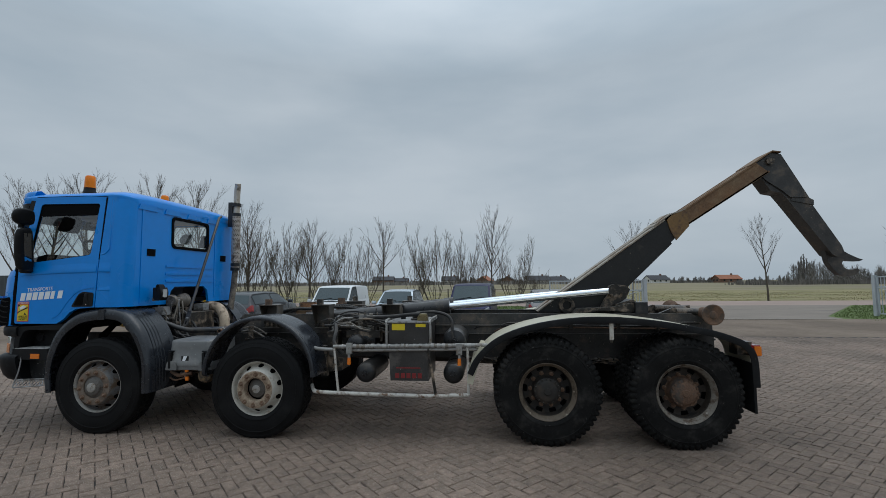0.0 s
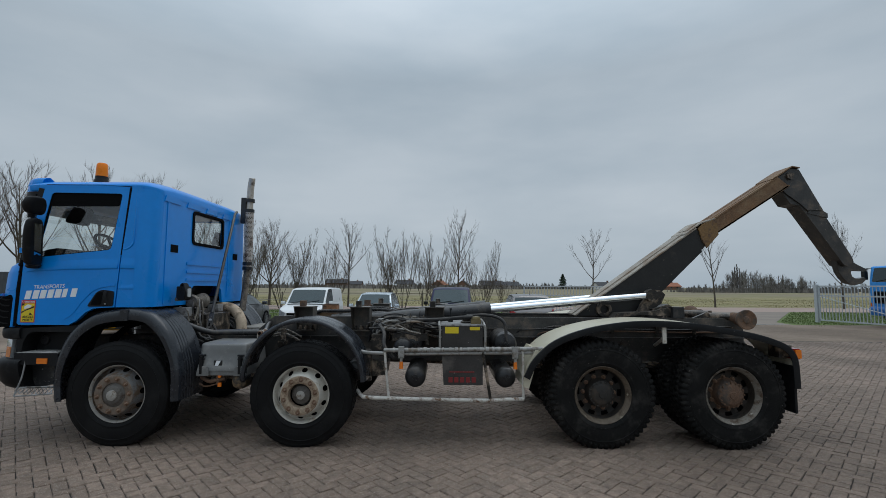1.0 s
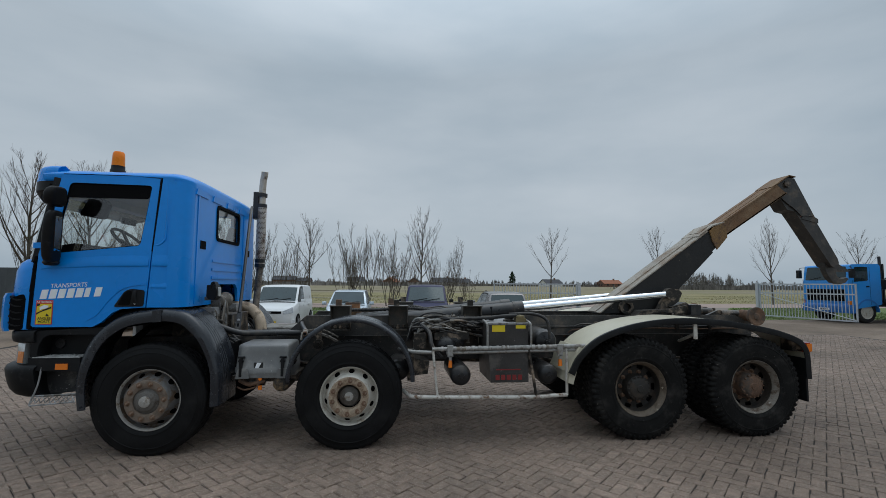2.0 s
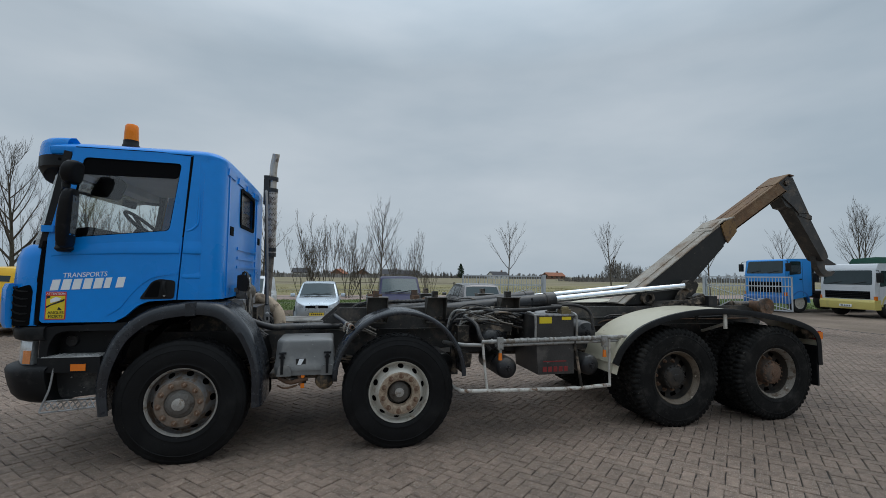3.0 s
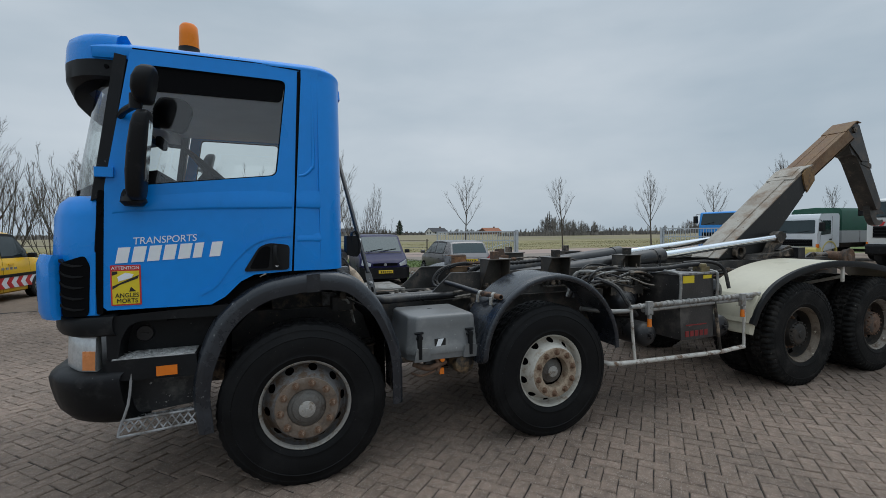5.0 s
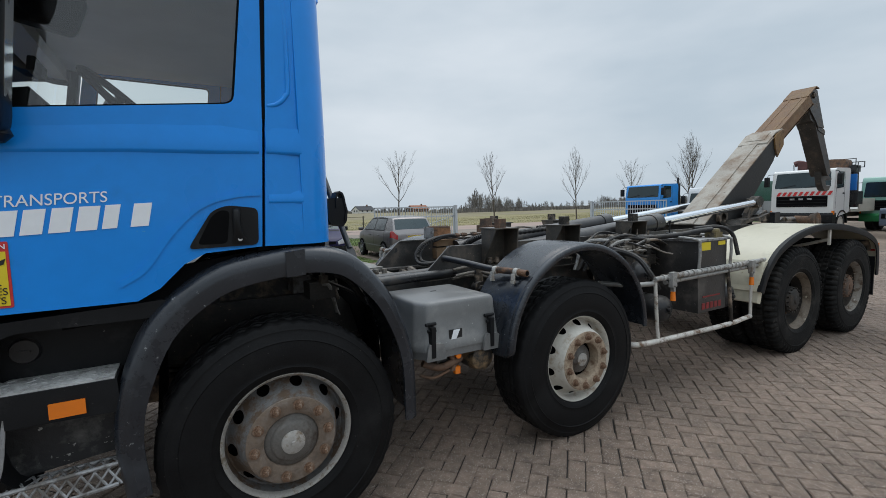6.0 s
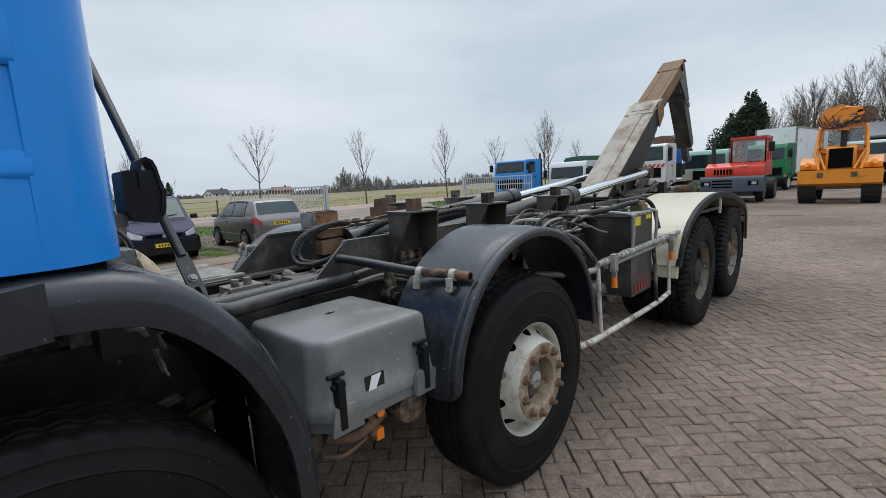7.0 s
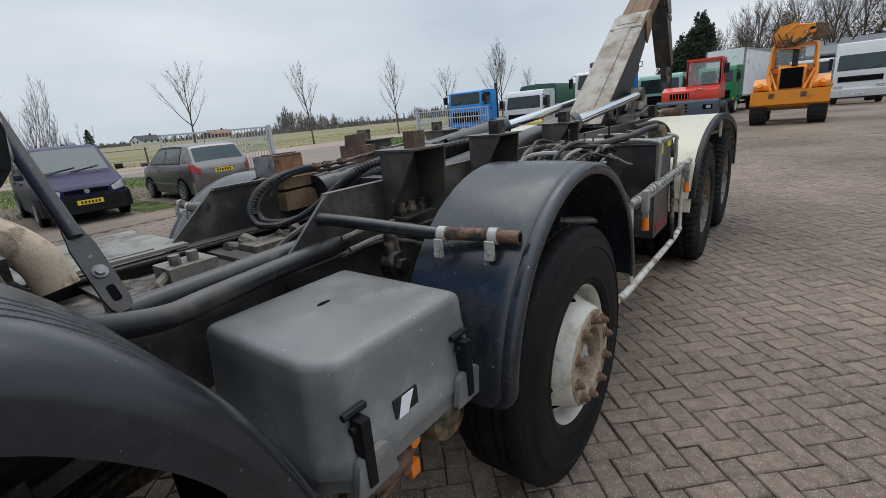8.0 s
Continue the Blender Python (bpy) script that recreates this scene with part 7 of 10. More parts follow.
def car(name, m, label, col, L, Wd, H, belt, hood, ws0, ws1, rf1, rr, r=0.31, clear=0.2, roofw=0.76, boxy=0.0, side=((0.0, 0.5), (0.52, 1.0)), front=True, category="car", lower=None):
    """A car along +x from its nose at x = 0. ws0, ws1: foot and head of the windscreen; rf1: rear end of the roof; rr: foot of the rear window."""
    c = thing(name, m, label, category)
    w = Wd / 2
    ax1, ax2 = L * 0.19, L * 0.80
    def along(pts, x):
        for (x0, v0), (x1, v1) in zip(pts, pts[1:]):
            if x <= x1:
                return v0 + (v1 - v0) * max(0.0, (x - x0) / (x1 - x0))
        return pts[-1][1]

    def soft(pts, x, d):
        return sum(along(pts, x + d * k) for k in (-1, -0.5, 0, 0.5, 1)) / 5

    top = [(-0.2, hood - 0.22), (0.0, hood - 0.20), (0.05, hood - 0.11), (0.22, hood - 0.03), (ws0 * 0.6, hood + (belt - hood) * 0.45), (ws0, belt + 0.01), (ws1, H - 0.035), (ws1 + 0.25, H), ((ws1 + rf1) / 2, H + 0.015),
           (rf1 - 0.15, H - 0.015), (rf1, H - 0.05), (rr, belt + 0.02), (L - 0.02, belt - 0.06), (L, belt - 0.14), (L + 0.2, belt - 0.16)]
    plan = [(-0.2, 0.52), (0.0, 0.54), (0.05, 0.74), (0.15, 0.88), (0.34, 0.955), (ax1, 0.985), (L * 0.36, 1.0), (ax2, 0.995), (L - 0.26, 0.965), (L - 0.12, 0.925), (L - 0.04, 0.85), (L, 0.70), (L + 0.2, 0.66)]
    sole = [(0.0, 0.42), (0.10, 0.28), (0.35, clear), (L - 0.35, clear), (L - 0.10, 0.30), (L, 0.42)]
    A0, A1 = ws0 + 0.22 * (ws1 - ws0), rf1 + 0.25 * (rr - rf1)
    spans = [(A0 + (A1 - A0) * a, A0 + (A1 - A0) * d - 0.05) for a, d in side]
    glass0, glass1 = (ws0 + 0.06, ws1 - 0.05), (rf1 + 0.03, rr - 0.05)
    rims = [(a - 0.03, d + 0.03) for a, d in spans]
    seams = [(d + 0.020, d + 0.030) for a, d in spans] + [(spans[0][0] - 0.02, spans[0][0] - 0.01)]
    xs = sorted({round(L * k / 90, 4) for k in range(91)} | {round(v, 4) for sp in spans + rims + seams + [glass0, glass1] for v in sp})

    def ring(x):
        zt, ww, zf = soft(top, x, 0.045), w * soft(plan, x, 0.03), along(sole, x)
        zb = min(zt - 0.012, belt + 0.04 * x / L)
        f = min(max((zt - zb) / (H - belt), 0), 1)
        yr = ww * (0.92 * (1 - f) + roofw * f)
        half = [(0, zf), (ww * 0.86, zf), (ww * 0.97, zf + 0.05), (ww, zf + 0.45 * (zb - zf)), (ww * 0.995, zf + 0.72 * (zb - zf)), (ww * 0.97, zb - 0.03), (ww * 0.945, zb)]
        ze = zt - 0.04 * f
        half += [(ww * 0.945 + (yr - ww * 0.945) * u + 0.012 * f * math.sin(math.pi * u), zb + (ze - zb) * u) for u in (0.08, 0.5, 0.88)]
        half += [(yr, ze), (yr * 0.90, zt - 0.006), (yr * 0.5, zt + 0.004), (0, zt + 0.008)]
        return [Vector((x, y, z)) for y, z in half]

    G = [ring(x) for x in xs]
    b = NB()
    loft(b, [g + [Vector((v.x, -v.y, v.z)) for v in g[-2:0:-1]] for g in G])
    part("body", b, col, c, angle=40)

    def patch(nm, x0, x1, k0, k1, mt, sides, off=0.005, lab=""):
        """A piece of the body's skin set slightly proud of it."""
        ids = [i for i, x in enumerate(xs) if x0 - 1e-3 <= x <= x1 + 1e-3]
        for s in sides:
            q = NB()
            rows = []
            for i in ids:
                row = []
                for k in range(k0, k1 + 1):
                    dx = G[min(i + 1, len(G) - 1)][k] - G[max(i - 1, 0)][k]
                    dk = G[i][min(k + 1, 13)] - G[i][k - 1]
                    p = G[i][k] + dk.cross(dx).normalized() * off
                    row.append(p)
                if s == 0:
                    row += [Vector((p.x, -p.y, p.z)) for p in row[-2::-1]]
                rows.append([q.verts.new((p.x, p.y * (s or 1), p.z)) for p in row])
            for ra, rb in zip(rows, rows[1:]):
                for k in range(len(ra) - 1):
                    q.faces.new((ra[k], ra[k + 1], rb[k + 1], rb[k]))
            part(nm, q, mt, c, lab, angle=60)

    def lerp(p, q, t):
        return tuple(a + (b_ - a) * t for a, b_ in zip(p, q))
    patch("windscreen", *glass0, 11, 13, CARGLASS, (0,))
    patch("rear_window", *glass1, 11, 13, CARGLASS, (0,))
    patch("cowl", ws0 - 0.08, ws0 + 0.05, 11, 13, PLASTIC, (0,), 0.004)
    for xa, xb in spans:
        patch("side_window", xa, xb, 7, 9, CARGLASS, (-1, 1))
    for xa, xb in rims:
        patch("window_seal", xa, xb, 6, 10, PLASTIC, (-1, 1), 0.0025)
    for xa, xb in seams:
        patch("door_seam", xa, xb, 2, 6, TRIMSHADE, (-1, 1), 0.002)
    patch("headlamp", 0.0, 0.26, 4, 6, CARLAMP, (-1, 1), 0.008)
    patch("tail_lamp", L - 0.24, L, 4, 6, REDLENS, (-1, 1), 0.008)
    for s in (-1, 1):
        b = NB()
        prism(b, rounded([(ws0 + 0.22, belt + 0.0), (ws0 + 0.34, belt + 0.01), (ws0 + 0.34, belt + 0.13), (ws0 + 0.24, belt + 0.14)], 0.03, 2), *sorted((s * (w + 0.02), s * (w + 0.19))), bev=0.02)
        part("door_mirror", b, PLASTIC if lower else col, c)
        for ax in (ax1, ax2):
            small_wheel(c, ax, s * (w + 0.033), r, 0.2 * s)
            # the body has no cut-out: near-black disc painted as the arch's shade
            b = NB()
            cyl(b, (ax, s * (w - 0.15), r + 0.02), (ax, s * (w + 0.003), r + 0.02), r + 0.045, seg=36)
            part("wheel_housing", b, TRIMSHADE, c)
        # wheel arches
        for ax in (ax1, ax2):
            b = NB()
            path = [(ax + (r + 0.05) * math.cos(radians(a)), r + (r + 0.05) * math.sin(radians(a))) for a in range(190, -11, -10)]
            sheet(b, path, [(-0.02, s * (w + 0.004)), (0.03, s * (w + 0.006)), (0.03, s * (w - 0.1)), (-0.02, s * (w - 0.1))])
            part("wheel_arch", b, lower or TRIMSHADE, c)
    # front: grille, lamps, plate, bumper
    zl = hood - 0.17
    b = NB()
    box(b, -0.008, 0.10, -w * 0.48, w * 0.48, zl - 0.11, zl - 0.02, 0.01)
    part("grille", b, TRIMSHADE, c)
    b = NB()
    up = 0.22 if lower else 0.0
    prism(b, [(-w * 0.98, 0.26), (w * 0.98, 0.26), (w * 0.98, 0.50 + up * 0.9), (-w * 0.98, 0.50 + up * 0.9)], -0.03, 0.20, "x", bev=0.05)
    for v in b.verts:
        v.co.x += 0.25 * (abs(v.co.y) / w) ** 3
    part("bumper", b, lower or col, c)
    b = NB()
    box(b, -0.05, -0.03, -0.26, 0.26, 0.36 + up * 0.6, 0.47 + up * 0.6, 0.004)
    pl = part("number_plate", b, PLATEY, c)
    b = NB()
    for k in range(6):
        box(b, -0.054, -0.049, -0.20 + 0.07 * k, -0.16 + 0.07 * k, 0.385 + up * 0.6, 0.445 + up * 0.6)
    part("plate_bars", b, BLACKINK, pl)
    b = NB()
    cyl(b, (-0.014, 0, zl - 0.065), (0.05, 0, zl - 0.065), 0.055, seg=20)
    part("badge", b, CARRIM, c)
    # rear: lamps, plate, bumper
    b = NB()
    prism(b, [(-w * 0.98, 0.26), (w * 0.98, 0.26), (w * 0.98, 0.58), (-w * 0.98, 0.58)], L - 0.16, L + 0.05, "x", bev=0.05)
    for v in b.verts:
        v.co.x -= 0.18 * (abs(v.co.y) / w) ** 3
    part("rear_bumper", b, lower or col, c)
    b = NB()
    box(b, L - 0.01, L + 0.02, -0.26, 0.26, belt - 0.24, belt - 0.13, 0.004)
    pl = part("number_plate", b, PLATEY, c)
    b = NB()
    for k in range(6):
        box(b, L + 0.019, L + 0.024, -0.20 + 0.07 * k, -0.16 + 0.07 * k, belt - 0.215, belt - 0.155)
    part("plate_bars", b, BLACKINK, pl)
    for s in (-1, 1):
        for fr in (0.42, 0.66):
            b = NB()
            xh = L * fr
            box(b, xh, xh + 0.18, *sorted((s * (w - 0.005), s * (w + 0.02))), belt - 0.16, belt - 0.12, 0.006)
            part("door_handle", b, col, c)
    b = NB()
    cyl(b, ((ws1 + rf1) / 2 + 0.6, 0, H), ((ws1 + rf1) / 2 + 0.72, 0, H + 0.16), 0.006, 0.004, seg=5)
    part("aerial", b, PLASTIC, c)
    for k in (-0.25, 0.30):
        b = NB()
        e0 = lerp((ws0, 0, belt + 0.02), (ws1, 0, H - 0.04), 0.08)
        tube(b, [(e0[0] - 0.03, w * (k + 0.35), e0[2] + 0.01), (e0[0] + 0.03, w * k, e0[2] + 0.05), (e0[0] + 0.08, w * (k - 0.35), e0[2] + 0.10)], 0.010, 5, n=1)
        part("wiper", b, PLASTIC, c)
    return c


# Facing the yard: nose towards -y (turned by 90 degrees); the others show their tails.
WHITEP = paint("white_car_paint", (0.70, 0.71, 0.71))
car("delivery_van", pose(-2.2, 11.6, -0.22, 0, 0, 90), "white panel van with its nose to the yard", WHITEP, 4.40, 1.78, 1.80, 1.12, 1.02, 0.95, 1.60, 4.25, 4.36, roofw=0.84, side=((0.0, 0.36),), category="van", lower=None)
car("hatchback_car", pose(0.56, 11.9, -0.22, 0, 0, 90), "pale silver-blue small family car", mat("silver_blue_paint", (0.50, 0.56, 0.61), 0.28, 0.6, var=0.04, scale=1, bump=0.0, coat=0.3), 4.05, 1.70, 1.60, 1.02, 0.92, 0.75, 1.55, 3.45, 3.95, roofw=0.74)
pv = car("passenger_van", pose(3.68, 11.6, -0.22, 0, 0, 86), "dark purple passenger van with black bumper", mat("purple_van_paint", (0.0095, 0.008, 0.050), 0.34, var=0.05, scale=1, bump=0.0, coat=0.03, spec=0.24), 4.75, 1.84, 1.84, 1.14, 1.00, 0.72, 1.42, 4.55, 4.70, r=0.32, roofw=0.82, side=((0.0, 0.26), (0.28, 0.62), (0.64, 1.0)), category="van", lower=PLASTIC)
hb = car("hatchback_car", pose(7.04, 15.26, -0.22, 0, 0, -93.2), "grey compact car showing its tail", mat("taupe_grey_paint", (0.20, 0.187, 0.184), 0.30, 0.75, var=0.05, scale=1, bump=0.0, coat=0.1), 4.27, 1.78, 1.58, 1.03, 0.93, 0.80, 1.70, 3.86, 4.19, roofw=0.74, side=((0.02, 0.46), (0.48, 0.84)))
car("estate_car", pose(-4.5, 12.7, 0, 0, 0, -85), "dark grey estate car showing its tail", paint("anthracite_paint", (0.035, 0.037, 0.042), 0.3), 4.70, 1.80, 1.40, 0.95, 0.88, 1.20, 2.0, 4.30, 4.62, roofw=0.72)


b = NB()
tube(b, [(4.10, 0.02, 1.10), (4.085, 0.20, 1.135), (4.07, 0.36, 1.16)], 0.013, 6, n=2)
part("rear_wiper", b, PLASTIC, hb)
b = NB()
box(b, 4.255, 4.30, -0.34, 0.34, 0.915, 0.945, 0.006)
part("chrome_strip", b, CHROME, hb)
for s in (-1, 1):
    b = NB()
    box(b, 0.95, 3.35, *sorted((s * 0.868, s * 0.897)), 0.50, 0.525, 0.006)
    part("rubbing_strip", b, CARRIM, hb)
# ---------------- lorries standing in a row, facing -x ----------------
b = NB()
prism(b, rounded([(-0.075, -0.72), (0.08, -0.90), (0.42, -0.935), (0.42, 0.935), (0.08, 0.90), (-0.075, 0.72)], 0.08, 4), 0.27, 0.66, "z", bev=0.03)
part("front_bumper", b, PLASTIC, pv, "large black plastic bumper")
b = NB()
box(b, -0.10, -0.07, -0.26, 0.26, 0.46, 0.57, 0.004)
pl = part("number_plate", b, PLATEY, pv)
b = NB()
for k in range(6):
    box(b, -0.104, -0.099, -0.20 + 0.07 * k, -0.16 + 0.07 * k, 0.485, 0.545)
part("plate_bars", b, BLACKINK, pl)


def lorry(name, yc, x0, label, col, Wd=2.4, H=2.8, floor_z=0.85, depth=1.7, ws=(1.9, 2.6), grille=(0.95, 1.45), bump=None, bumpz=(0.45, 0.85), body=None, L=7.0, lean=0.12, chassis=None, lamp_z=0.68, rimcol=None, rz=0):
    c = thing(name, pose(x0, yc, 0, 0, 0, rz), label, "lorry", "lorries parked in a row")
    w = Wd / 2
    bump = bump or PLASTIC
    b = NB()
    prof = [(0.02, floor_z - 0.25), (0.0, floor_z + 0.2), (0.0, ws[0] - 0.05), (lean, ws[1] + 0.06), (lean + 0.12, H), (depth - 0.1, H + 0.03), (depth, H - 0.06), (depth, floor_z)]
    prism(b, rounded(prof, 0.07, 3), -w, w, bev=0.06, seg=3)
    cabm = part("cab", b, col, c, angle=45)
    # windscreen
    def fx(z):
        return 0.0 if z < ws[0] - 0.05 else lean * (z - ws[0] + 0.05) / (ws[1] + 0.11 - ws[0])
    b = NB()
    prism(b, rounded([(-w * 0.90, ws[0]), (w * 0.90, ws[0]), (w * 0.86, ws[1]), (-w * 0.86, ws[1])], 0.06, 3), -0.012, 0.03, "x")
    for v in b.verts:
        v.co.x += fx(v.co.z)
    part("windscreen", b, CARGLASS, cabm)
    for s in (-1, 1):
        b = NB()
        prism(b, rounded([(0.28, ws[0] - 0.08), (1.02, ws[0] - 0.02), (1.02, ws[1] - 0.02), (0.36, ws[1] - 0.02)], 0.06, 3), *sorted((s * (w - 0.02), s * (w + 0.008))))
        part("side_window", b, CARGLASS, cabm)
        b = NB()
        prism(b, [(1.12, floor_z), (1.13, floor_z), (1.13, H - 0.12), (1.12, H - 0.12)], *sorted((s * (w - 0.02), s * (w + 0.004))))
        part("door_seam", b, TRIMSHADE, cabm)
        b = NB()
        prism(b, [(0.18, floor_z), (0.19, floor_z), (0.24, ws[0]), (0.23, ws[0])], *sorted((s * (w - 0.02), s * (w + 0.004))))
        part("door_seam", b, TRIMSHADE, cabm)
        b = NB()
        box(b, 0.92, 1.06, *sorted((s * w, s * (w + 0.03))), ws[0] - 0.32, ws[0] - 0.26, 0.01)
        part("door_handle", b, PLASTIC, cabm)
        b = NB()
        prism(b, rounded([(-0.10, ws[0] + 0.10), (0.06, ws[0] + 0.10), (0.06, ws[1] - 0.12), (-0.10, ws[1] - 0.12)], 0.04, 3), *sorted((s * (w + 0.12), s * (w + 0.30))), bev=0.03)
        tube(b, [(0.12, s * (w - 0.02), ws[1]), (0.0, s * (w + 0.15), ws[1] - 0.02), (-0.02, s * (w + 0.2), ws[1] - 0.14)], 0.015, 6)
        part("mirror", b, PLASTIC, c)
        b = NB()
        prism(b, rounded([(s * (w - 0.50), lamp_z - 0.09), (s * (w - 0.10), lamp_z - 0.09), (s * (w - 0.08), lamp_z + 0.09), (s * (w - 0.50), lamp_z + 0.09)][::s], 0.03, 3), -0.075, 0.05, "x", bev=0.01)
        part("headlamp", b, CARLAMP, c)
        b = NB()
        box(b, -0.03, 0.12, *sorted((s * (w - 0.05), s * (w + 0.012))), lamp_z + 0.16, lamp_z + 0.34, 0.02)
        part("indicator", b, ORANGE, c)
        b = NB()
        path = [(0.95 + 0.56 * math.cos(radians(a)), 0.50 + 0.56 * math.sin(radians(a))) for a in range(180, -1, -12)]
        sheet(b, path, [(-0.02, s * (w + 0.012)), (0.05, s * (w + 0.012)), (0.05, s * (w - 0.35)), (-0.02, s * (w - 0.35))])
        part("mudguard", b, PLASTIC if col is not None and bump is PLASTIC else bump, c)
        small_wheel(c, 0.95, s * (w - 0.04), 0.50, 0.3 * s, rimcol or WHITERIM, False)
        small_wheel(c, L - 1.9, s * (w - 0.04), 0.50, 0.5 * s, rimcol or GREYRIM, False)
    b = NB()
    box(b, -0.02, 0.03, -w * 0.82, w * 0.82, grille[0], grille[1], 0.012)
    gr = part("grille", b, TRIMSHADE, cabm)
    for k in range(4):
        b = NB()
        z = grille[0] + 0.05 + (grille[1] - grille[0] - 0.1) * k / 3
        box(b, -0.034, 0.0, -w * 0.78, w * 0.78, z - 0.012, z + 0.012, 0.004)
        part("grille_slat", b, PLASTIC, gr)
    b = NB()
    prism(b, rounded([(-0.08, bumpz[0]), (0.30, bumpz[0]), (0.30, bumpz[1]), (-0.05, bumpz[1]), (-0.10, bumpz[1] - 0.1)], 0.03, 3), -w - 0.01, w + 0.01, bev=0.03)
    part("bumper", b, bump, c)
    b = NB()
    box(b, -0.125, -0.095, -0.26, 0.26, bumpz[0] + 0.1, bumpz[0] + 0.21, 0.004)
    pl = part("number_plate", b, WHITE, c)
    b = NB()
    for k in range(6):
        box(b, -0.129, -0.124, -0.20 + 0.07 * k, -0.16 + 0.07 * k, bumpz[0] + 0.125, bumpz[0] + 0.185)
    part("plate_bars", b, BLACKINK, pl)
    b = NB()
    for y in (-0.42, 0.42):
        box(b, 0.4, L, y - 0.04, y + 0.04, 0.72, 0.98)
    cyl(b, (L - 1.9, -w + 0.1, 0.5), (L - 1.9, w - 0.1, 0.5), 0.08)
    cyl(b, (0.95, -w + 0.1, 0.5), (0.95, w - 0.1, 0.5), 0.07)
    box(b, 0.3, 1.6, -0.5, 0.5, 0.45, 0.95, 0.04)
    part("chassis", b, chassis or STEELDARK, c)
    for k in (-1, 1):
        b = NB()
        tube(b, [(fx(ws[0]) - 0.02, w * 0.45 * k + 0.3, ws[0] + 0.02), (fx(ws[0]) - 0.015, w * 0.45 * k - 0.3, ws[0] + 0.14)], 0.012, 5, n=1)
        part("wiper", b, PLASTIC, cabm)
    if body:
        body(c, w, depth, L)
    return c


def dark_platform(c, w, d, L):
    b = NB()
    box(b, d + 0.12, d + 0.20, -w, w, 0.95, 2.75, 0.01)
    part("headboard", b, STEELBLACK, c)
    b = NB()
    box(b, d + 0.10, L + 0.3, -w - 0.02, w + 0.02, 0.98, 1.12, 0.01)
    part("platform", b, STEELBLACK, c)
    b = NB()
    tube(b, [(d + 0.05, -w * 0.95, 1.0), (d + 0.05, -w * 0.95, 2.9), (d + 0.0, -w * 0.97, 3.02)], 0.06, 10)
    part("exhaust", b, STEELBLACK, c)


def tarp_body(c, w, d, L):
    b = NB()
    box(b, d + 0.15, L + 0.2, -w - 0.03, w + 0.03, 1.0, 1.6, 0.01)
    part("drop_side", b, paint("pale_grey_side", (0.36, 0.37, 0.37)), c)
    for k in range(1, 4):
        b = NB()
        x = d + 0.15 + (L + 0.05 - d) * k / 4
        box(b, x - 0.03, x + 0.03, -w - 0.045, w + 0.045, 1.0, 1.62, 0.006)
        part("side_post", b, DULLALU, c)
    b = NB()
    prism(b, [(-w, 1.58), (-w - 0.01, 2.55), (-w * 0.9, 2.72), (0, 2.78), (w * 0.9, 2.72), (w + 0.01, 2.55), (w, 1.58)], d + 0.18, L + 0.15, "x", bev=0.03)
    part("tarpaulin", b, mat("green_tarpaulin", (0.012, 0.075, 0.045), 0.55, var=0.25, scale=2.5, fine=12, bump=0.3, bdist=0.02), c, "dark green tarpaulin cover")


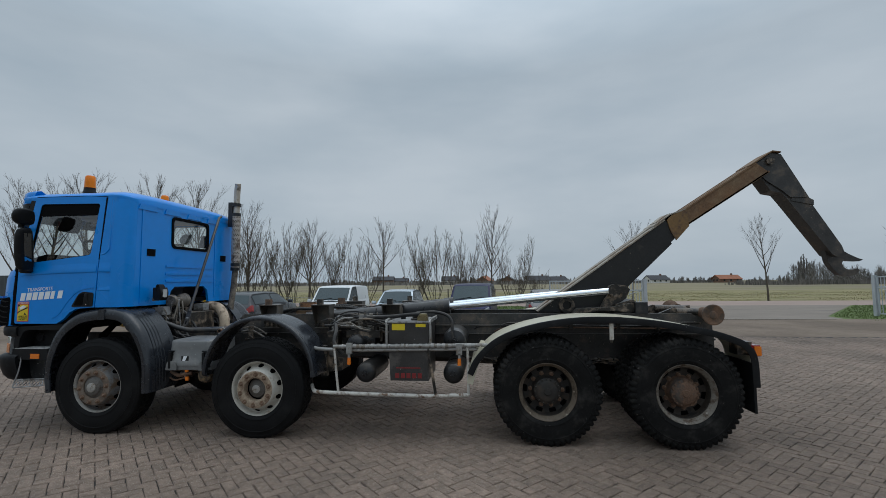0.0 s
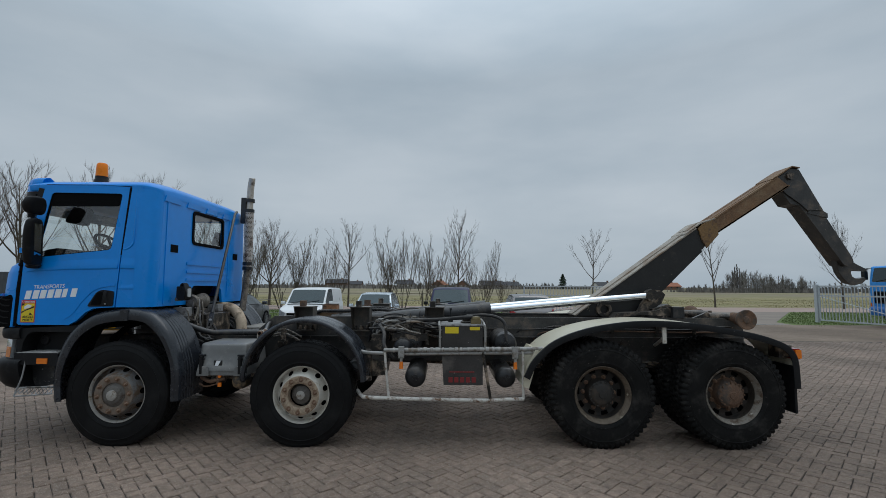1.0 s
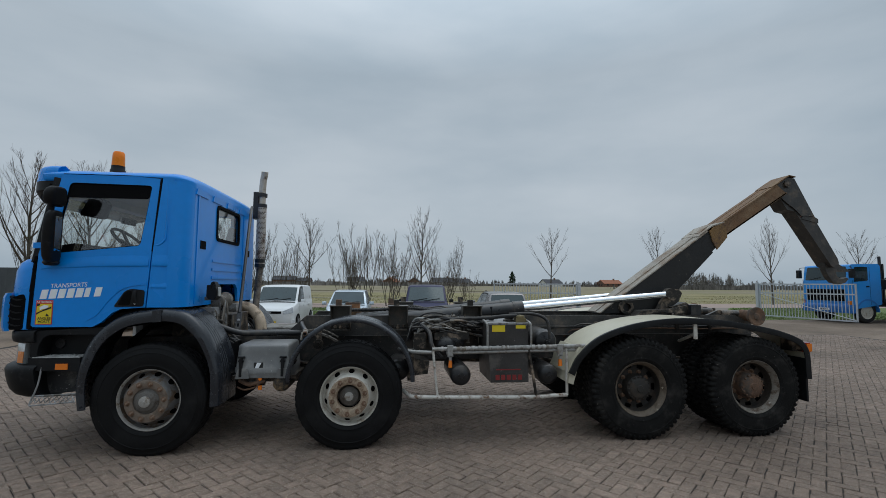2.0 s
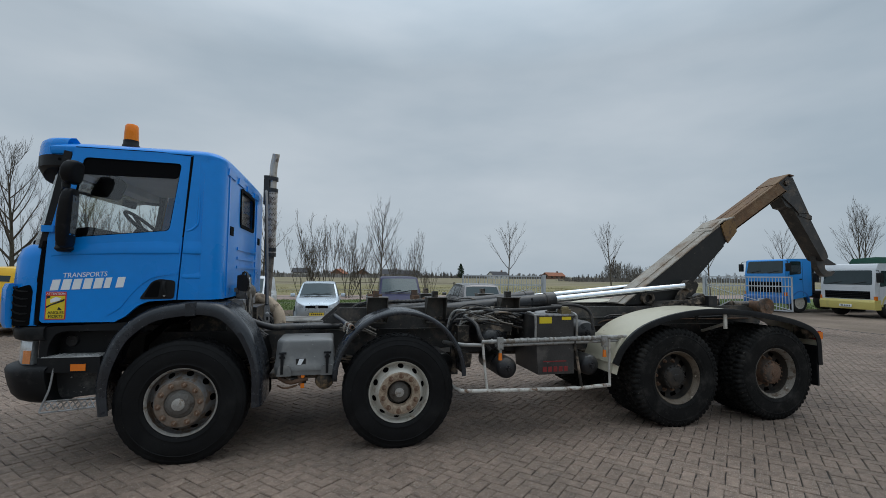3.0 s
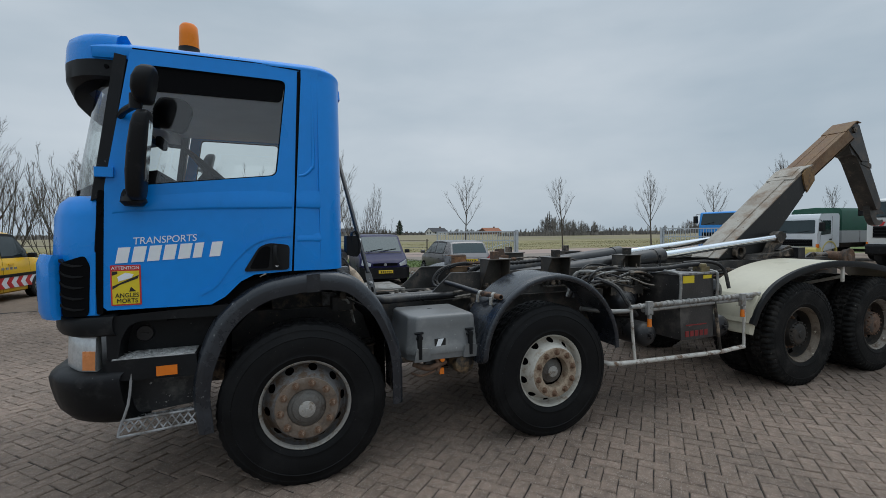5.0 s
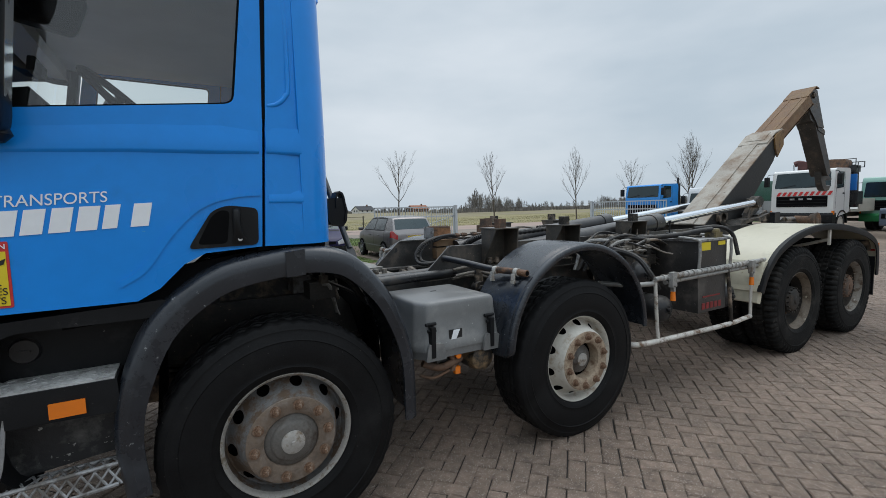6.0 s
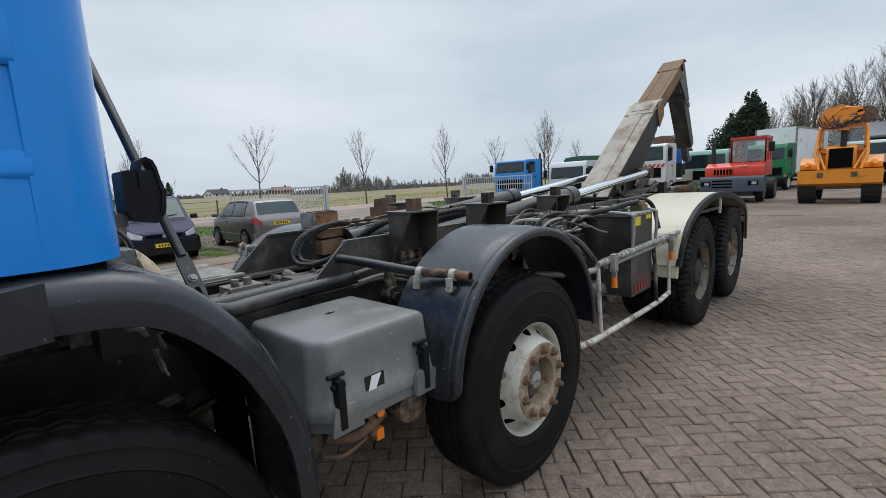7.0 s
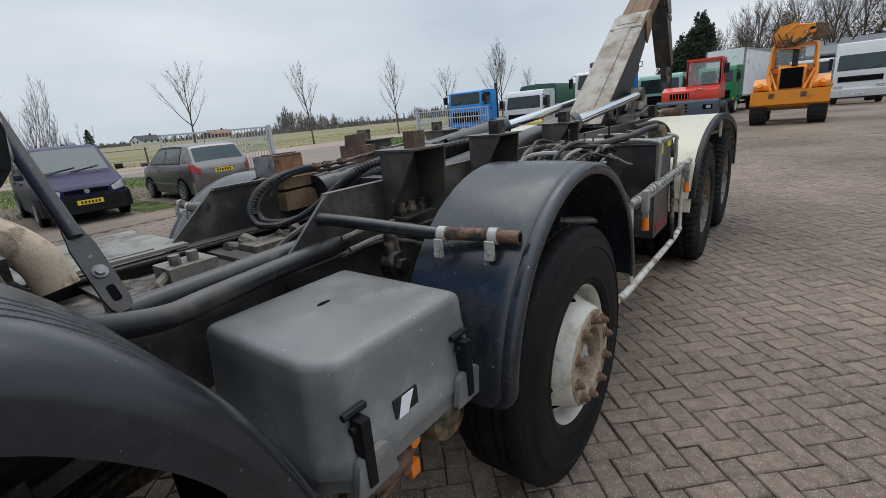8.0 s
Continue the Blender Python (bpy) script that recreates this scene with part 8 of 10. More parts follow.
def crane_body(c, w, d, L):
    b = NB()
    for k in range(10):
        y = -w + 0.12 + k * (2 * w - 0.24) / 10
        prism(b, [(y, 1.80), (y + 0.12, 1.80), (y + 0.02, 1.98), (y - 0.10, 1.98)], -0.026, -0.014, "x")
    part("warning_stripes", b, STICKR, c, "red and white warning stripes")
    b = NB()
    for k, y in enumerate((0.34, 0.0, -0.34)):
        box(b, -0.045, -0.034, y - 0.09, y + 0.09, 1.60, 1.68)
    part("badge_bars", b, DULLALU, c)
    b = NB()
    box(b, d + 0.2, d + 0.9, -w * 0.8, w * 0.8, 1.0, 1.5, 0.03)
    cyl(b, (d + 0.55, -w + 0.05, 1.2), (d + 0.55, -w + 0.05, 3.1), 0.20, 0.16, seg=14)
    box(b, d + 0.3, d + 0.9, -w - 0.2, -w + 0.35, 1.35, 1.95, 0.06)
    box(b, d + 0.3, d + 0.8, -w - 0.1, 0.4, 2.85, 3.15, 0.05)
    part("crane_column", b, STEELBLACK, c)
    b = NB()
    box(b, d + 0.25, d + 0.36, -w - 0.14, -w + 0.16, 2.0, 2.75, 0.03)
    part("crane_cover", b, DARKBLUE, c)
    b = NB()
    for p, q in (((-w - 0.35, 3.05), (-w + 0.1, 3.05)), ((-w - 0.35, 3.30), (-w + 0.1, 3.30)), ((-w - 0.35, 3.05), (-w - 0.35, 3.30)), ((-w - 0.12, 3.05), (-w - 0.12, 3.30)), ((-w + 0.1, 2.8), (-w + 0.1, 3.30))):
        cyl(b, (d + 0.4, *p), (d + 0.4, *q), 0.02, seg=6)
    part("crane_platform", b, STEELBLACK, c)
    b = NB()
    for y in (-w + 0.01, w - 0.01):
        box(b, d + 1.1, L, y - 0.02, y + 0.02, 1.02, 1.45, 0.01)
    box(b, d + 1.1, L, -w + 0.03, w - 0.03, 0.985, 1.06, 0.01)
    part("drop_side_bed", b, WHITERIM, c, "off-white drop-side load bed")
    b = NB()
    prism(b, rounded([(-1.05, 3.0), (-0.2, 2.95), (0.1, 3.2), (0.0, 3.42), (-0.4, 3.5), (-1.0, 3.45)], 0.12, 3), d + 0.1, d + 0.75, "x", bev=0.06)
    part("rusty_winch", b, RUSTY, c, "rust-brown winch drum housing")
    b = NB()
    tube(b, [(d + 0.5, 0.2, 3.0), (d + 0.45, 0.6, 3.3), (d + 0.4, 0.95, 3.45), (d + 0.35, 1.15, 3.4)], 0.14, 8)
    box(b, d + 0.2, d + 0.6, 0.55, 0.95, 3.0, 3.5, 0.06)
    part("crane_boom", b, mat("dark_red_crane", (0.09, 0.03, 0.025), 0.6, var=0.3, bump=0.2), c, "dark red folded crane boom")
    b = NB()
    for k in range(4):
        lathe(b, [(0.03, -0.012), (0.045, 0.0), (0.03, 0.012)], (d + 0.35, 1.17, 3.35 - 0.085 * k), seg=10, axis=("x", "y")[k % 2], closed=True)
    tube(b, [(d + 0.35, 1.17, 3.05), (d + 0.35, 1.17, 2.95), (d + 0.35, 1.24, 2.88), (d + 0.35, 1.15, 2.83), (d + 0.35, 1.08, 2.90)], 0.03, 7)
    part("chain_hook", b, STEELBLACK, c)
    random.seed(9)
    b = NB()
    for k in range(10):
        y, z = random.uniform(-0.5, 0.5), random.uniform(2.9, 3.4)
        tube(b, [(d + 0.3, y, z), (d + 0.2, y + 0.1, z + 0.25), (d + 0.4, y + random.uniform(-.2, .2), z + 0.1)], 0.03, 6)
    part("crane_hoses", b, HOSE, c)
    b = NB()
    box(b, d + 0.15, L + 0.2, -w - 0.03, w + 0.03, 1.0, 1.12, 0.01)
    box(b, d + 1.2, L + 0.2, -w - 0.03, -w + 0.02, 1.12, 1.62, 0.01)
    box(b, d + 1.2, L + 0.2, w - 0.02, w + 0.03, 1.12, 1.62, 0.01)
    part("flat_bed", b, paint("cream_bed", (0.48, 0.46, 0.40)), c)
    b = NB()
    box(b, d + 1.2, d + 1.7, -w * 0.7, -w * 0.1, 2.2, 3.1, 0.03)
    part("blue_locker", b, paint("locker_blue", (0.02, 0.10, 0.35)), c)
    b = NB()
    for p, q in (((d + 0.9, -w * 0.9, 2.6), (d + 0.9, -w * 0.9, 3.5)), ((d + 0.9, -w * 0.5, 2.6), (d + 0.9, -w * 0.5, 3.5)), ((d + 0.9, -w * 0.9, 3.5), (d + 0.9, -w * 0.5, 3.5)), ((d + 0.9, -w * 0.9, 3.2), (d + 0.9, -w * 0.5, 3.2))):
        cyl(b, p, q, 0.02, seg=6)
    part("basket_frame", b, STEELBLACK, c)


def box_body(c, w, d, L):
    b = NB()
    box(b, d + 0.05, L + 1.5, -w - 0.06, w + 0.06, 1.0, 4.02, 0.03)
    part("box_body", b, mat("white_box_panel", (0.76, 0.77, 0.78), 0.45, var=0.06, scale=1.5, fine=20, bump=0.03, dirt=(0.42, 0.42, 0.40), amt=0.15, dscale=1.2), c)
    b = NB()
    for s in (-1, 1):
        for z in (1.03, 3.98):
            box(b, d + 0.03, L + 1.52, *sorted((s * (w + 0.02), s * (w + 0.085))), z - 0.05, z + 0.05, 0.01)
        box(b, d + 0.03, d + 0.12, *sorted((s * (w - 0.02), s * (w + 0.085))), 1.0, 4.03, 0.01)
    part("box_trim", b, DULLALU, c)


lorry("flatbed_lorry", 13.87, 23.3, "sky blue lorry cab with dark platform behind", paint("sky_blue_paint", (0.02, 0.255, 0.68)), 2.3, 2.72, ws=(1.98, 2.62), grille=(1.0, 1.55), body=dark_platform, bump=paint("blue_bumper", (0.02, 0.16, 0.5)))
lorry("tarpaulin_lorry", 10.6, 24.3, "white and pale yellow lorry with dark green tarpaulin", paint("chalk_white_paint", (0.62, 0.64, 0.66)), 2.3, 2.42, ws=(1.47, 2.12), grille=(0.84, 1.18), bump=paint("pale_yellow", (0.62, 0.52, 0.16)), bumpz=(0.36, 0.80), body=tarp_body, lamp_z=0.62, floor_z=0.8, L=7.5)
lorry("crane_lorry", 6.55, 24.8, "white lorry with red striped front and loading crane", paint("off_white_paint", (0.62, 0.62, 0.60)), 2.45, 3.0, ws=(2.16, 2.86), grille=(1.28, 1.78), body=crane_body, floor_z=1.0, bumpz=(0.55, 1.0), lamp_z=0.75, L=8.0)
lorry("tractor_lorry", 4.7, 29.5, "pale teal lorry with green bumper behind the others", paint("teal_paint", (0.22, 0.40, 0.33)), 2.3, 2.65, ws=(1.65, 2.4), grille=(1.0, 1.5), bump=paint("green_bumper", (0.02, 0.20, 0.07)), L=6.0)
lorry("box_lorry", 2.75, 36.0, "green lorry with tall white box body", paint("green_paint", (0.012, 0.17, 0.06)), 2.2, 2.95, ws=(1.95, 2.65), body=box_body, L=8.0, rz=-8)
lorry("tractor_lorry", -4.5, 38.5, "white long-haul lorry with dark grille bar", paint("pearl_white", (0.66, 0.67, 0.67)), 2.5, 3.55, ws=(1.95, 2.85), grille=(1.30, 1.62), body=None, bumpz=(0.42, 0.95), lean=0.28, bump=paint("white_bumper", (0.55, 0.56, 0.56)), lamp_z=1.0, L=6.5)
lorry("tractor_lorry", -2.1, 41.0, "white lorry cab beside the shed", paint("dull_white", (0.52, 0.53, 0.53)), 2.3, 2.9, ws=(2.0, 2.7), body=None, L=6.0)

# ---------------- red terminal tractor ----------------
RED = paint("orange_red_paint", (0.62, 0.045, 0.02), amt=0.08)
SLATE = paint("slate_blue_steel", (0.06, 0.078, 0.11), 0.5)
tt = thing("terminal_tractor", pose(24.0, 2.28, 0), "orange-red terminal tractor with offset cab and slate bumper", "lorry")
b = NB()
prism(b, rounded([(0.12, 1.18), (0.14, 1.62), (0.65, 1.80), (2.3, 1.80), (2.3, 1.18)], 0.04, 2), -1.2, 1.08, bev=0.03)
part("bonnet", b, RED, tt)
b = NB()
panel(b, rounded([(-1.20, 1.75), (0.16, 1.75), (0.14, 2.86), (-1.18, 2.86)], 0.05, 3), [rounded([(-1.14, 1.79), (0.10, 1.79), (0.08, 2.80), (-1.12, 2.80)], 0.05, 3)], 0.55, 0.62, "x")
panel(b, rounded([(0.55, 1.75), (1.95, 1.75), (1.95, 2.86), (0.55, 2.86)], 0.05, 3), [rounded([(0.66, 1.86), (1.25, 1.86), (1.25, 2.74), (0.66, 2.74)], 0.05, 3), rounded([(1.33, 1.86), (1.86, 1.86), (1.86, 2.74), (1.33, 2.74)], 0.05, 3)], -1.21, -1.14)
panel(b, rounded([(0.55, 1.75), (1.95, 1.75), (1.95, 2.86), (0.55, 2.86)], 0.05, 3), [rounded([(0.66, 1.86), (1.86, 1.86), (1.86, 2.74), (0.66, 2.74)], 0.05, 3)], 0.10, 0.17)
panel(b, rounded([(-1.20, 1.75), (0.16, 1.75), (0.14, 2.86), (-1.18, 2.86)], 0.05, 3), [rounded([(-1.10, 2.0), (0.06, 2.0), (0.04, 2.76), (-1.08, 2.76)], 0.05, 3)], 1.90, 1.96, "x")
box(b, 0.50, 2.0, -1.22, 0.18, 2.84, 2.92, 0.03)
part("cab_frame", b, RED, tt)
b = NB()
box(b, 0.575, 0.585, -1.12, 0.08, 1.82, 2.78)
box(b, 0.64, 1.88, -1.18, -1.172, 1.84, 2.76)
box(b, 0.64, 1.88, 0.13, 0.138, 1.84, 2.76)
box(b, 1.925, 1.935, -1.1, 0.06, 1.98, 2.78)
pane = part("cab_glass", b, GLASS, tt)
pane.visible_shadow = False
# black boxes added to stand for the shade under the tractor
b = NB()
box(b, 0.15, 2.4, -0.82, 0.82, 0.30, 1.17, 0.03)
box(b, 2.4, 4.4, -0.45, 0.45, 0.55, 0.95, 0.03)
part("underbody", b, STEELBLACK, tt)
b = NB()
prism(b, rounded([(1.3, 1.6), (1.75, 1.6), (1.85, 2.35), (1.65, 2.4), (1.55, 1.9), (1.3, 1.85)], 0.06, 3), -0.8, -0.3, bev=0.04)
tube(b, [(0.95, -0.55 + 0.2 * math.cos(2.2), 2.0)] + [(0.95 + 0.06 * math.sin(a), -0.55 + 0.2 * math.cos(a), 2.05 + 0.12 * math.sin(a)) for a in [2 * math.pi * k / 12 for k in range(13)]], 0.015, 6, n=1)
part("driver_seat", b, TRIMSHADE, tt)
b = NB()
box(b, 0.095, 0.13, -0.05, 0.72, 1.28, 1.52, 0.01)
gr = part("grille", b, TRIMSHADE, tt)
for k in range(6):
    b = NB()
    box(b, 0.08, 0.10, -0.03 + 0.125 * k, 0.0 + 0.125 * k, 1.28, 1.52, 0.004)
    part("grille_bar", b, RED, gr)
b = NB()
prism(b, rounded([(-0.06, 0.50), (0.5, 0.46), (0.6, 1.16), (0.0, 1.20), (-0.06, 1.1)], 0.03, 2), -1.25, 1.25, bev=0.02)
bu = part("bumper", b, SLATE, tt, "slate blue steel bumper")
b = NB()
for z in (0.72, 0.86, 1.0):
    box(b, -0.075, -0.05, -0.05, 0.75, z - 0.035, z + 0.035, 0.01)
part("bumper_slot", b, TRIMSHADE, bu)
for y in (-0.85, 1.0):
    b = NB()
    box(b, -0.075, -0.05, y - 0.19, y + 0.19, 0.78, 0.98, 0.015)
    hs = part("lamp_recess", b, TRIMSHADE, bu)
    b = NB()
    box(b, -0.085, -0.06, y - 0.13, y + 0.05, 0.82, 0.94, 0.015)
    part("headlamp", b, CARLAMP, hs)
for s in (-1, 1):
    small_wheel(tt, 1.0, 1.12 * s, 0.5, 0.3 * s, GREYRIM, False)
    small_wheel(tt, 3.6, 1.2 * s, 0.5, 0.55 * s, GREYRIM, False)
b = NB()
prism(b, rounded([(-0.05, 2.2), (0.1, 2.2), (0.1, 2.6), (-0.05, 2.6)], 0.03, 2), -1.55, -1.36, bev=0.02)
tube(b, [(0.6, -1.2, 2.75), (0.2, -1.4, 2.72), (0.02, -1.45, 2.55)], 0.02, 6)
part("mirror", b, PLASTIC, tt)
b = NB()
box(b, 0.5, 4.4, -0.5, 0.5, 0.6, 1.0, 0.02)
box(b, 2.6, 4.2, -0.6, 0.6, 1.0, 1.2, 0.03)
part("chassis", b, STEELDARK, tt)
b = NB()
cyl(b, (1.0, 0.95, 1.7), (1.0, 0.95, 2.7), 0.09, seg=12)
part("exhaust", b, STEELBLACK, tt)
b = NB()
for y in (-0.55, -0.45, -0.30):
    box(b, 0.03, 0.2, y - 0.03, y + 0.03, 1.64, 1.67)
part("marking_bars", b, WHITE, tt)

# ---------------- orange wheeled loader with a crane boom ----------------
ORM = paint("orange_machine_paint", (0.72, 0.24, 0.012), 0.45, 0.2, dirt=(0.20, 0.09, 0.03), amt=0.22)
ld = thing("wheeled_loader", pose(23.3, -1.42, 0), "orange wheeled loader with wide bucket and crane head", "loader")
b = NB()
prism(b, [(-0.10, 0.78), (0.30, 0.62), (0.55, 0.75), (0.35, 1.30), (-0.10, 1.30)], -1.25, 1.25, bev=0.015)
bk = part("bucket", b, ORM, ld, "wide orange steel bucket")
for y in (-0.45, 0.55):
    b = NB()
    box(b, -0.125, -0.09, y - 0.09, y + 0.09, 1.02, 1.2, 0.01)
    part("bucket_patch", b, RUSTY, bk)
b = NB()
box(b, 0.2, 1.0, -0.75, 0.75, 0.55, 0.8, 0.03)
part("underframe", b, RUSTY, ld)
for s in (-1, 1):
    small_wheel(ld, 0.75, 1.25 * s, 0.66, 0.58 * s, ORM, False)
    small_wheel(ld, 3.4, 1.25 * s, 0.66, 0.58 * s, ORM, False)
    for xx in (0.75, 3.4):
        for k in range(22):
            a = 2 * math.pi * k / 22
            q = NB()
            box(q, 0.60, 0.685, -0.56 if s > 0 else 0.02, -0.02 if s > 0 else 0.56, -0.035, 0.035)
            bmesh.ops.rotate(q, matrix=Matrix.Rotation(a, 3, "Y"), verts=q.verts)
            bmesh.ops.translate(q, vec=(xx, 1.25 * s, 0.66), verts=q.verts)
            part("tyre_lug", q, CARTYRE, ld)
    b = NB()
    tube(b, [(0.25, 0.62 * s, 1.30), (0.55, 0.78 * s, 1.9), (0.95, 0.72 * s, 2.85), (1.1, 0.68 * s, 3.0)], 0.055, 8, n=1)
    tube(b, [(0.25, 0.42 * s, 1.30), (0.9, 0.78 * s, 2.2)], 0.045, 8, n=1)
    tube(b, [(2.2, 0.72 * s, 1.5), (2.1, 0.70 * s, 3.0), (1.1, 0.68 * s, 3.0)], 0.05, 8, n=1)
    part("guard_frame", b, ORM, ld)
    b = NB()
    prism(b, rounded([(0.3, 1.32), (1.3, 1.45), (1.4, 1.75), (0.9, 1.8), (0.3, 1.55)], 0.06, 3), *sorted((0.62 * s, 1.22 * s)), bev=0.03)
    cyl(b, (0.35, 0.9 * s, 1.45), (0.2, 1.0 * s, 1.55), 0.10)
    part("fender", b, ORM, ld)
b = NB()
prism(b, rounded([(0.55, 1.25), (0.55, 2.1), (0.8, 2.25), (2.0, 2.2), (2.0, 1.25)], 0.05, 3), -0.45, 0.45, bev=0.04)
part("bonnet", b, ORM, ld)
b = NB()
box(b, 0.52, 0.57, -0.36, 0.36, 1.36, 2.12, 0.03)
part("radiator_grille", b, TRIMSHADE, ld)
b = NB()
box(b, 1.15, 2.15, -0.66, 0.66, 2.15, 2.95, 0.03)
pane = part("cab_glass", b, GLASS, ld)
pane.visible_shadow = False
b = NB()
box(b, 1.05, 2.25, -0.72, 0.72, 2.93, 3.02, 0.02)
for y in (-0.68, 0.68):
    for x in (1.12, 2.18):
        box(b, x - 0.04, x + 0.04, y - 0.04, y + 0.04, 2.1, 2.95, 0.01)
box(b, 1.08, 2.22, -0.72, 0.72, 2.02, 2.16, 0.02)
part("cab_frame", b, ORM, ld)


def tilted_box(c, size, ax, deg, bev=0.03):
    q = NB()
    box(q, -size[0] / 2, size[0] / 2, -size[1] / 2, size[1] / 2, -size[2] / 2, size[2] / 2, bev)
    bmesh.ops.transform(q, matrix=Matrix.Translation(c) @ Matrix.Rotation(radians(deg), 4, ax), verts=q.verts)
    part("crane_link", q, ORM, ld)


for c_, size_, deg_ in (((0.72, -0.05, 3.05), (0.42, 0.34, 0.5), 8), ((0.72, 0.42, 3.36), (0.36, 0.52, 0.46), 38), ((0.70, 0.28, 3.62), (0.30, 0.60, 0.20), -14),
                        ((0.72, -0.22, 3.50), (0.34, 0.66, 0.20), -8), ((0.70, -0.20, 3.28), (0.26, 0.60, 0.15), 12), ((0.74, 0.62, 3.16), (0.20, 0.20, 0.42), -20), ((0.58, 0.05, 3.42), (0.12, 0.50, 0.12), 30)):
    tilted_box(c_, size_, "X", deg_)
for p0, p1, r in (((0.52, 0.46, 3.44), (0.92, 0.46, 3.44), 0.13), ((0.55, -0.48, 3.42), (0.90, -0.48, 3.42), 0.11)):
    b = NB()
    cyl(b, p0, p1, r, seg=16)
    part("crane_pivot", b, ORM, ld)
for p0, p1 in (((0.56, 0.62, 3.10), (0.56, 0.05, 3.66)), ((0.86, -0.52, 3.62), (0.86, 0.20, 3.70))):
    b = NB()
    cyl(b, p0, p1, 0.05, seg=10)
    part("crane_ram", b, ORM, ld)
b = NB()
random.seed(31)
for k in range(9):
    y = random.uniform(0.2, 0.8)
    tube(b, [(0.5, y, random.uniform(3.1, 3.5)), (0.46, y - 0.2, random.uniform(2.9, 3.1)), (0.47, random.uniform(-0.3, 0.1), random.uniform(2.9, 3.05)), (0.55, random.uniform(-0.5, -0.1), 3.3)], 0.016, 6)
cyl(b, (0.7, -0.05, 2.2), (0.7, -0.05, 3.3), 0.10, seg=10)
part("crane_hoses", b, HOSE, ld)
b = NB()
lathe(b, [(0.002, 0.66), (0.30, 0.68), (0.32, 0.70), (0.30, 0.72), (0.002, 0.74)], (0, -0.66, 3.34), seg=24, axis="x")
part("cable_drum", b, RUSTY, ld, "rust-brown round drum plate")
b = NB()
box(b, 2.0, 3.9, -0.7, 0.7, 0.8, 2.0, 0.06)
part("rear_body", b, ORM, ld)

# ---------------- yellow escort van beyond the cab ----------------
YEL = paint("signal_yellow_paint", (0.80, 0.46, 0.01), amt=0.05)
yv = car("escort_van", pose(-7.20, 12.81, 0, 0, 0, 263), "yellow escort van with red and white chevron band", YEL, 4.4, 1.80, 1.80, 1.10, 1.0, 0.95, 1.6, 4.25, 4.36, roofw=0.84, side=((0.02, 0.36),), category="van", lower=PLASTIC)
for s in (-1, 1):
    b = NB()
    box(b, 0.30, 4.15, *sorted((s * 0.90, s * 0.912)), 0.34, 0.62)
    band = part("white_band", b, WHITE, yv)
    b = NB()
    box(b, 0.35, 4.2, *sorted((s * 0.895, s * 0.925)), 0.625, 0.70, 0.01)
    part("rub_strip", b, PLASTIC, yv)
    for k in range(10):
        b = NB()
        x = 0.36 + 0.37 * k
        prism(b, [(x, 0.34), (x + 0.17, 0.34), (x + 0.30, 0.48), (x + 0.17, 0.62), (x, 0.62), (x + 0.13, 0.48)], *sorted((s * 0.911, s * 0.918)))
        part("red_chevron", b, STICKR, band)
    b = NB()
    for k in range(11):
        box(b, 1.7 + 0.16 * k, 1.80 + 0.16 * k, *sorted((s * 0.893, s * 0.903)), 0.82, 0.88)
    part("lettering_bars", b, DULLALU, yv)
b = NB()
cyl(b, (2.2, 0, 1.80), (2.2, 0, 1.85), 0.09)
bb = part("beacon_base", b, PLASTIC, yv)
b = NB()
lathe(b, [(0.075, 1.85), (0.07, 1.97), (0.002, 1.99)], (2.2, 0, 0), seg=16, axis="z")
part("beacon_dome", b, AMBER, bb, "amber beacon")


# ---------------- trees ----------------
BARK = mat("tree_bark", (0.085, 0.070, 0.052), 0.9, var=0.3, scale=4, fine=40, bump=0.4, dirt=(0.06, 0.07, 0.035), amt=0.25, dscale=3)
TWIG = mat("bare_twigs", (0.075, 0.056, 0.042), 0.9, var=0.25, scale=2, fine=20, bump=0.0)
PALETWIG = mat("pale_twigs", (0.085, 0.066, 0.046), 0.9, var=0.25, scale=2, fine=20, bump=0.0)
# woodland colour paled, so distance haze is painted into the trees
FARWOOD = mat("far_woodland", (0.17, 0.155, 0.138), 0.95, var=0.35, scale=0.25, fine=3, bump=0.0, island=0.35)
EVERGREEN = mat("evergreen_leaves", (0.018, 0.036, 0.016), 0.8, var=0.4, scale=1.0, fine=8, bump=0.0, island=0.4)
OLIVE = mat("olive_brush", (0.135, 0.108, 0.066), 0.9, var=0.4, scale=1.0, fine=8, bump=0.0, island=0.4)


def stem(V, F, pts, r0, r1, sides):
    base = len(V)
    n = len(pts)
    u = None
    for i, p in enumerate(pts):
        d = (pts[min(i + 1, n - 1)] - pts[max(i - 1, 0)]).normalized()
        if u is None:
            u, _ = frame_of(d)
        u = (u - d * u.dot(d)).normalized()
        v = d.cross(u)
        r = r0 + (r1 - r0) * i / (n - 1)
        for k in range(sides):
            a = 2 * math.pi * k / sides
            V.append(tuple(p + (u * math.cos(a) + v * math.sin(a)) * r))
    for i in range(n - 1):
        for k in range(sides):
            a, b = base + i * sides + k, base + i * sides + (k + 1) % sides
            F.append((a, b, b + sides, a + sides))


def wander(rng, p, d, length, n, bend, up):
    pts = [p.copy()]
    for _ in range(n):
        d = (d + Vector((rng.uniform(-1, 1), rng.uniform(-1, 1), rng.uniform(-1, 1))) * bend + Vector((0, 0, up))).normalized()
        p = p + d * (length / n)
        pts.append(p.copy())
    return pts


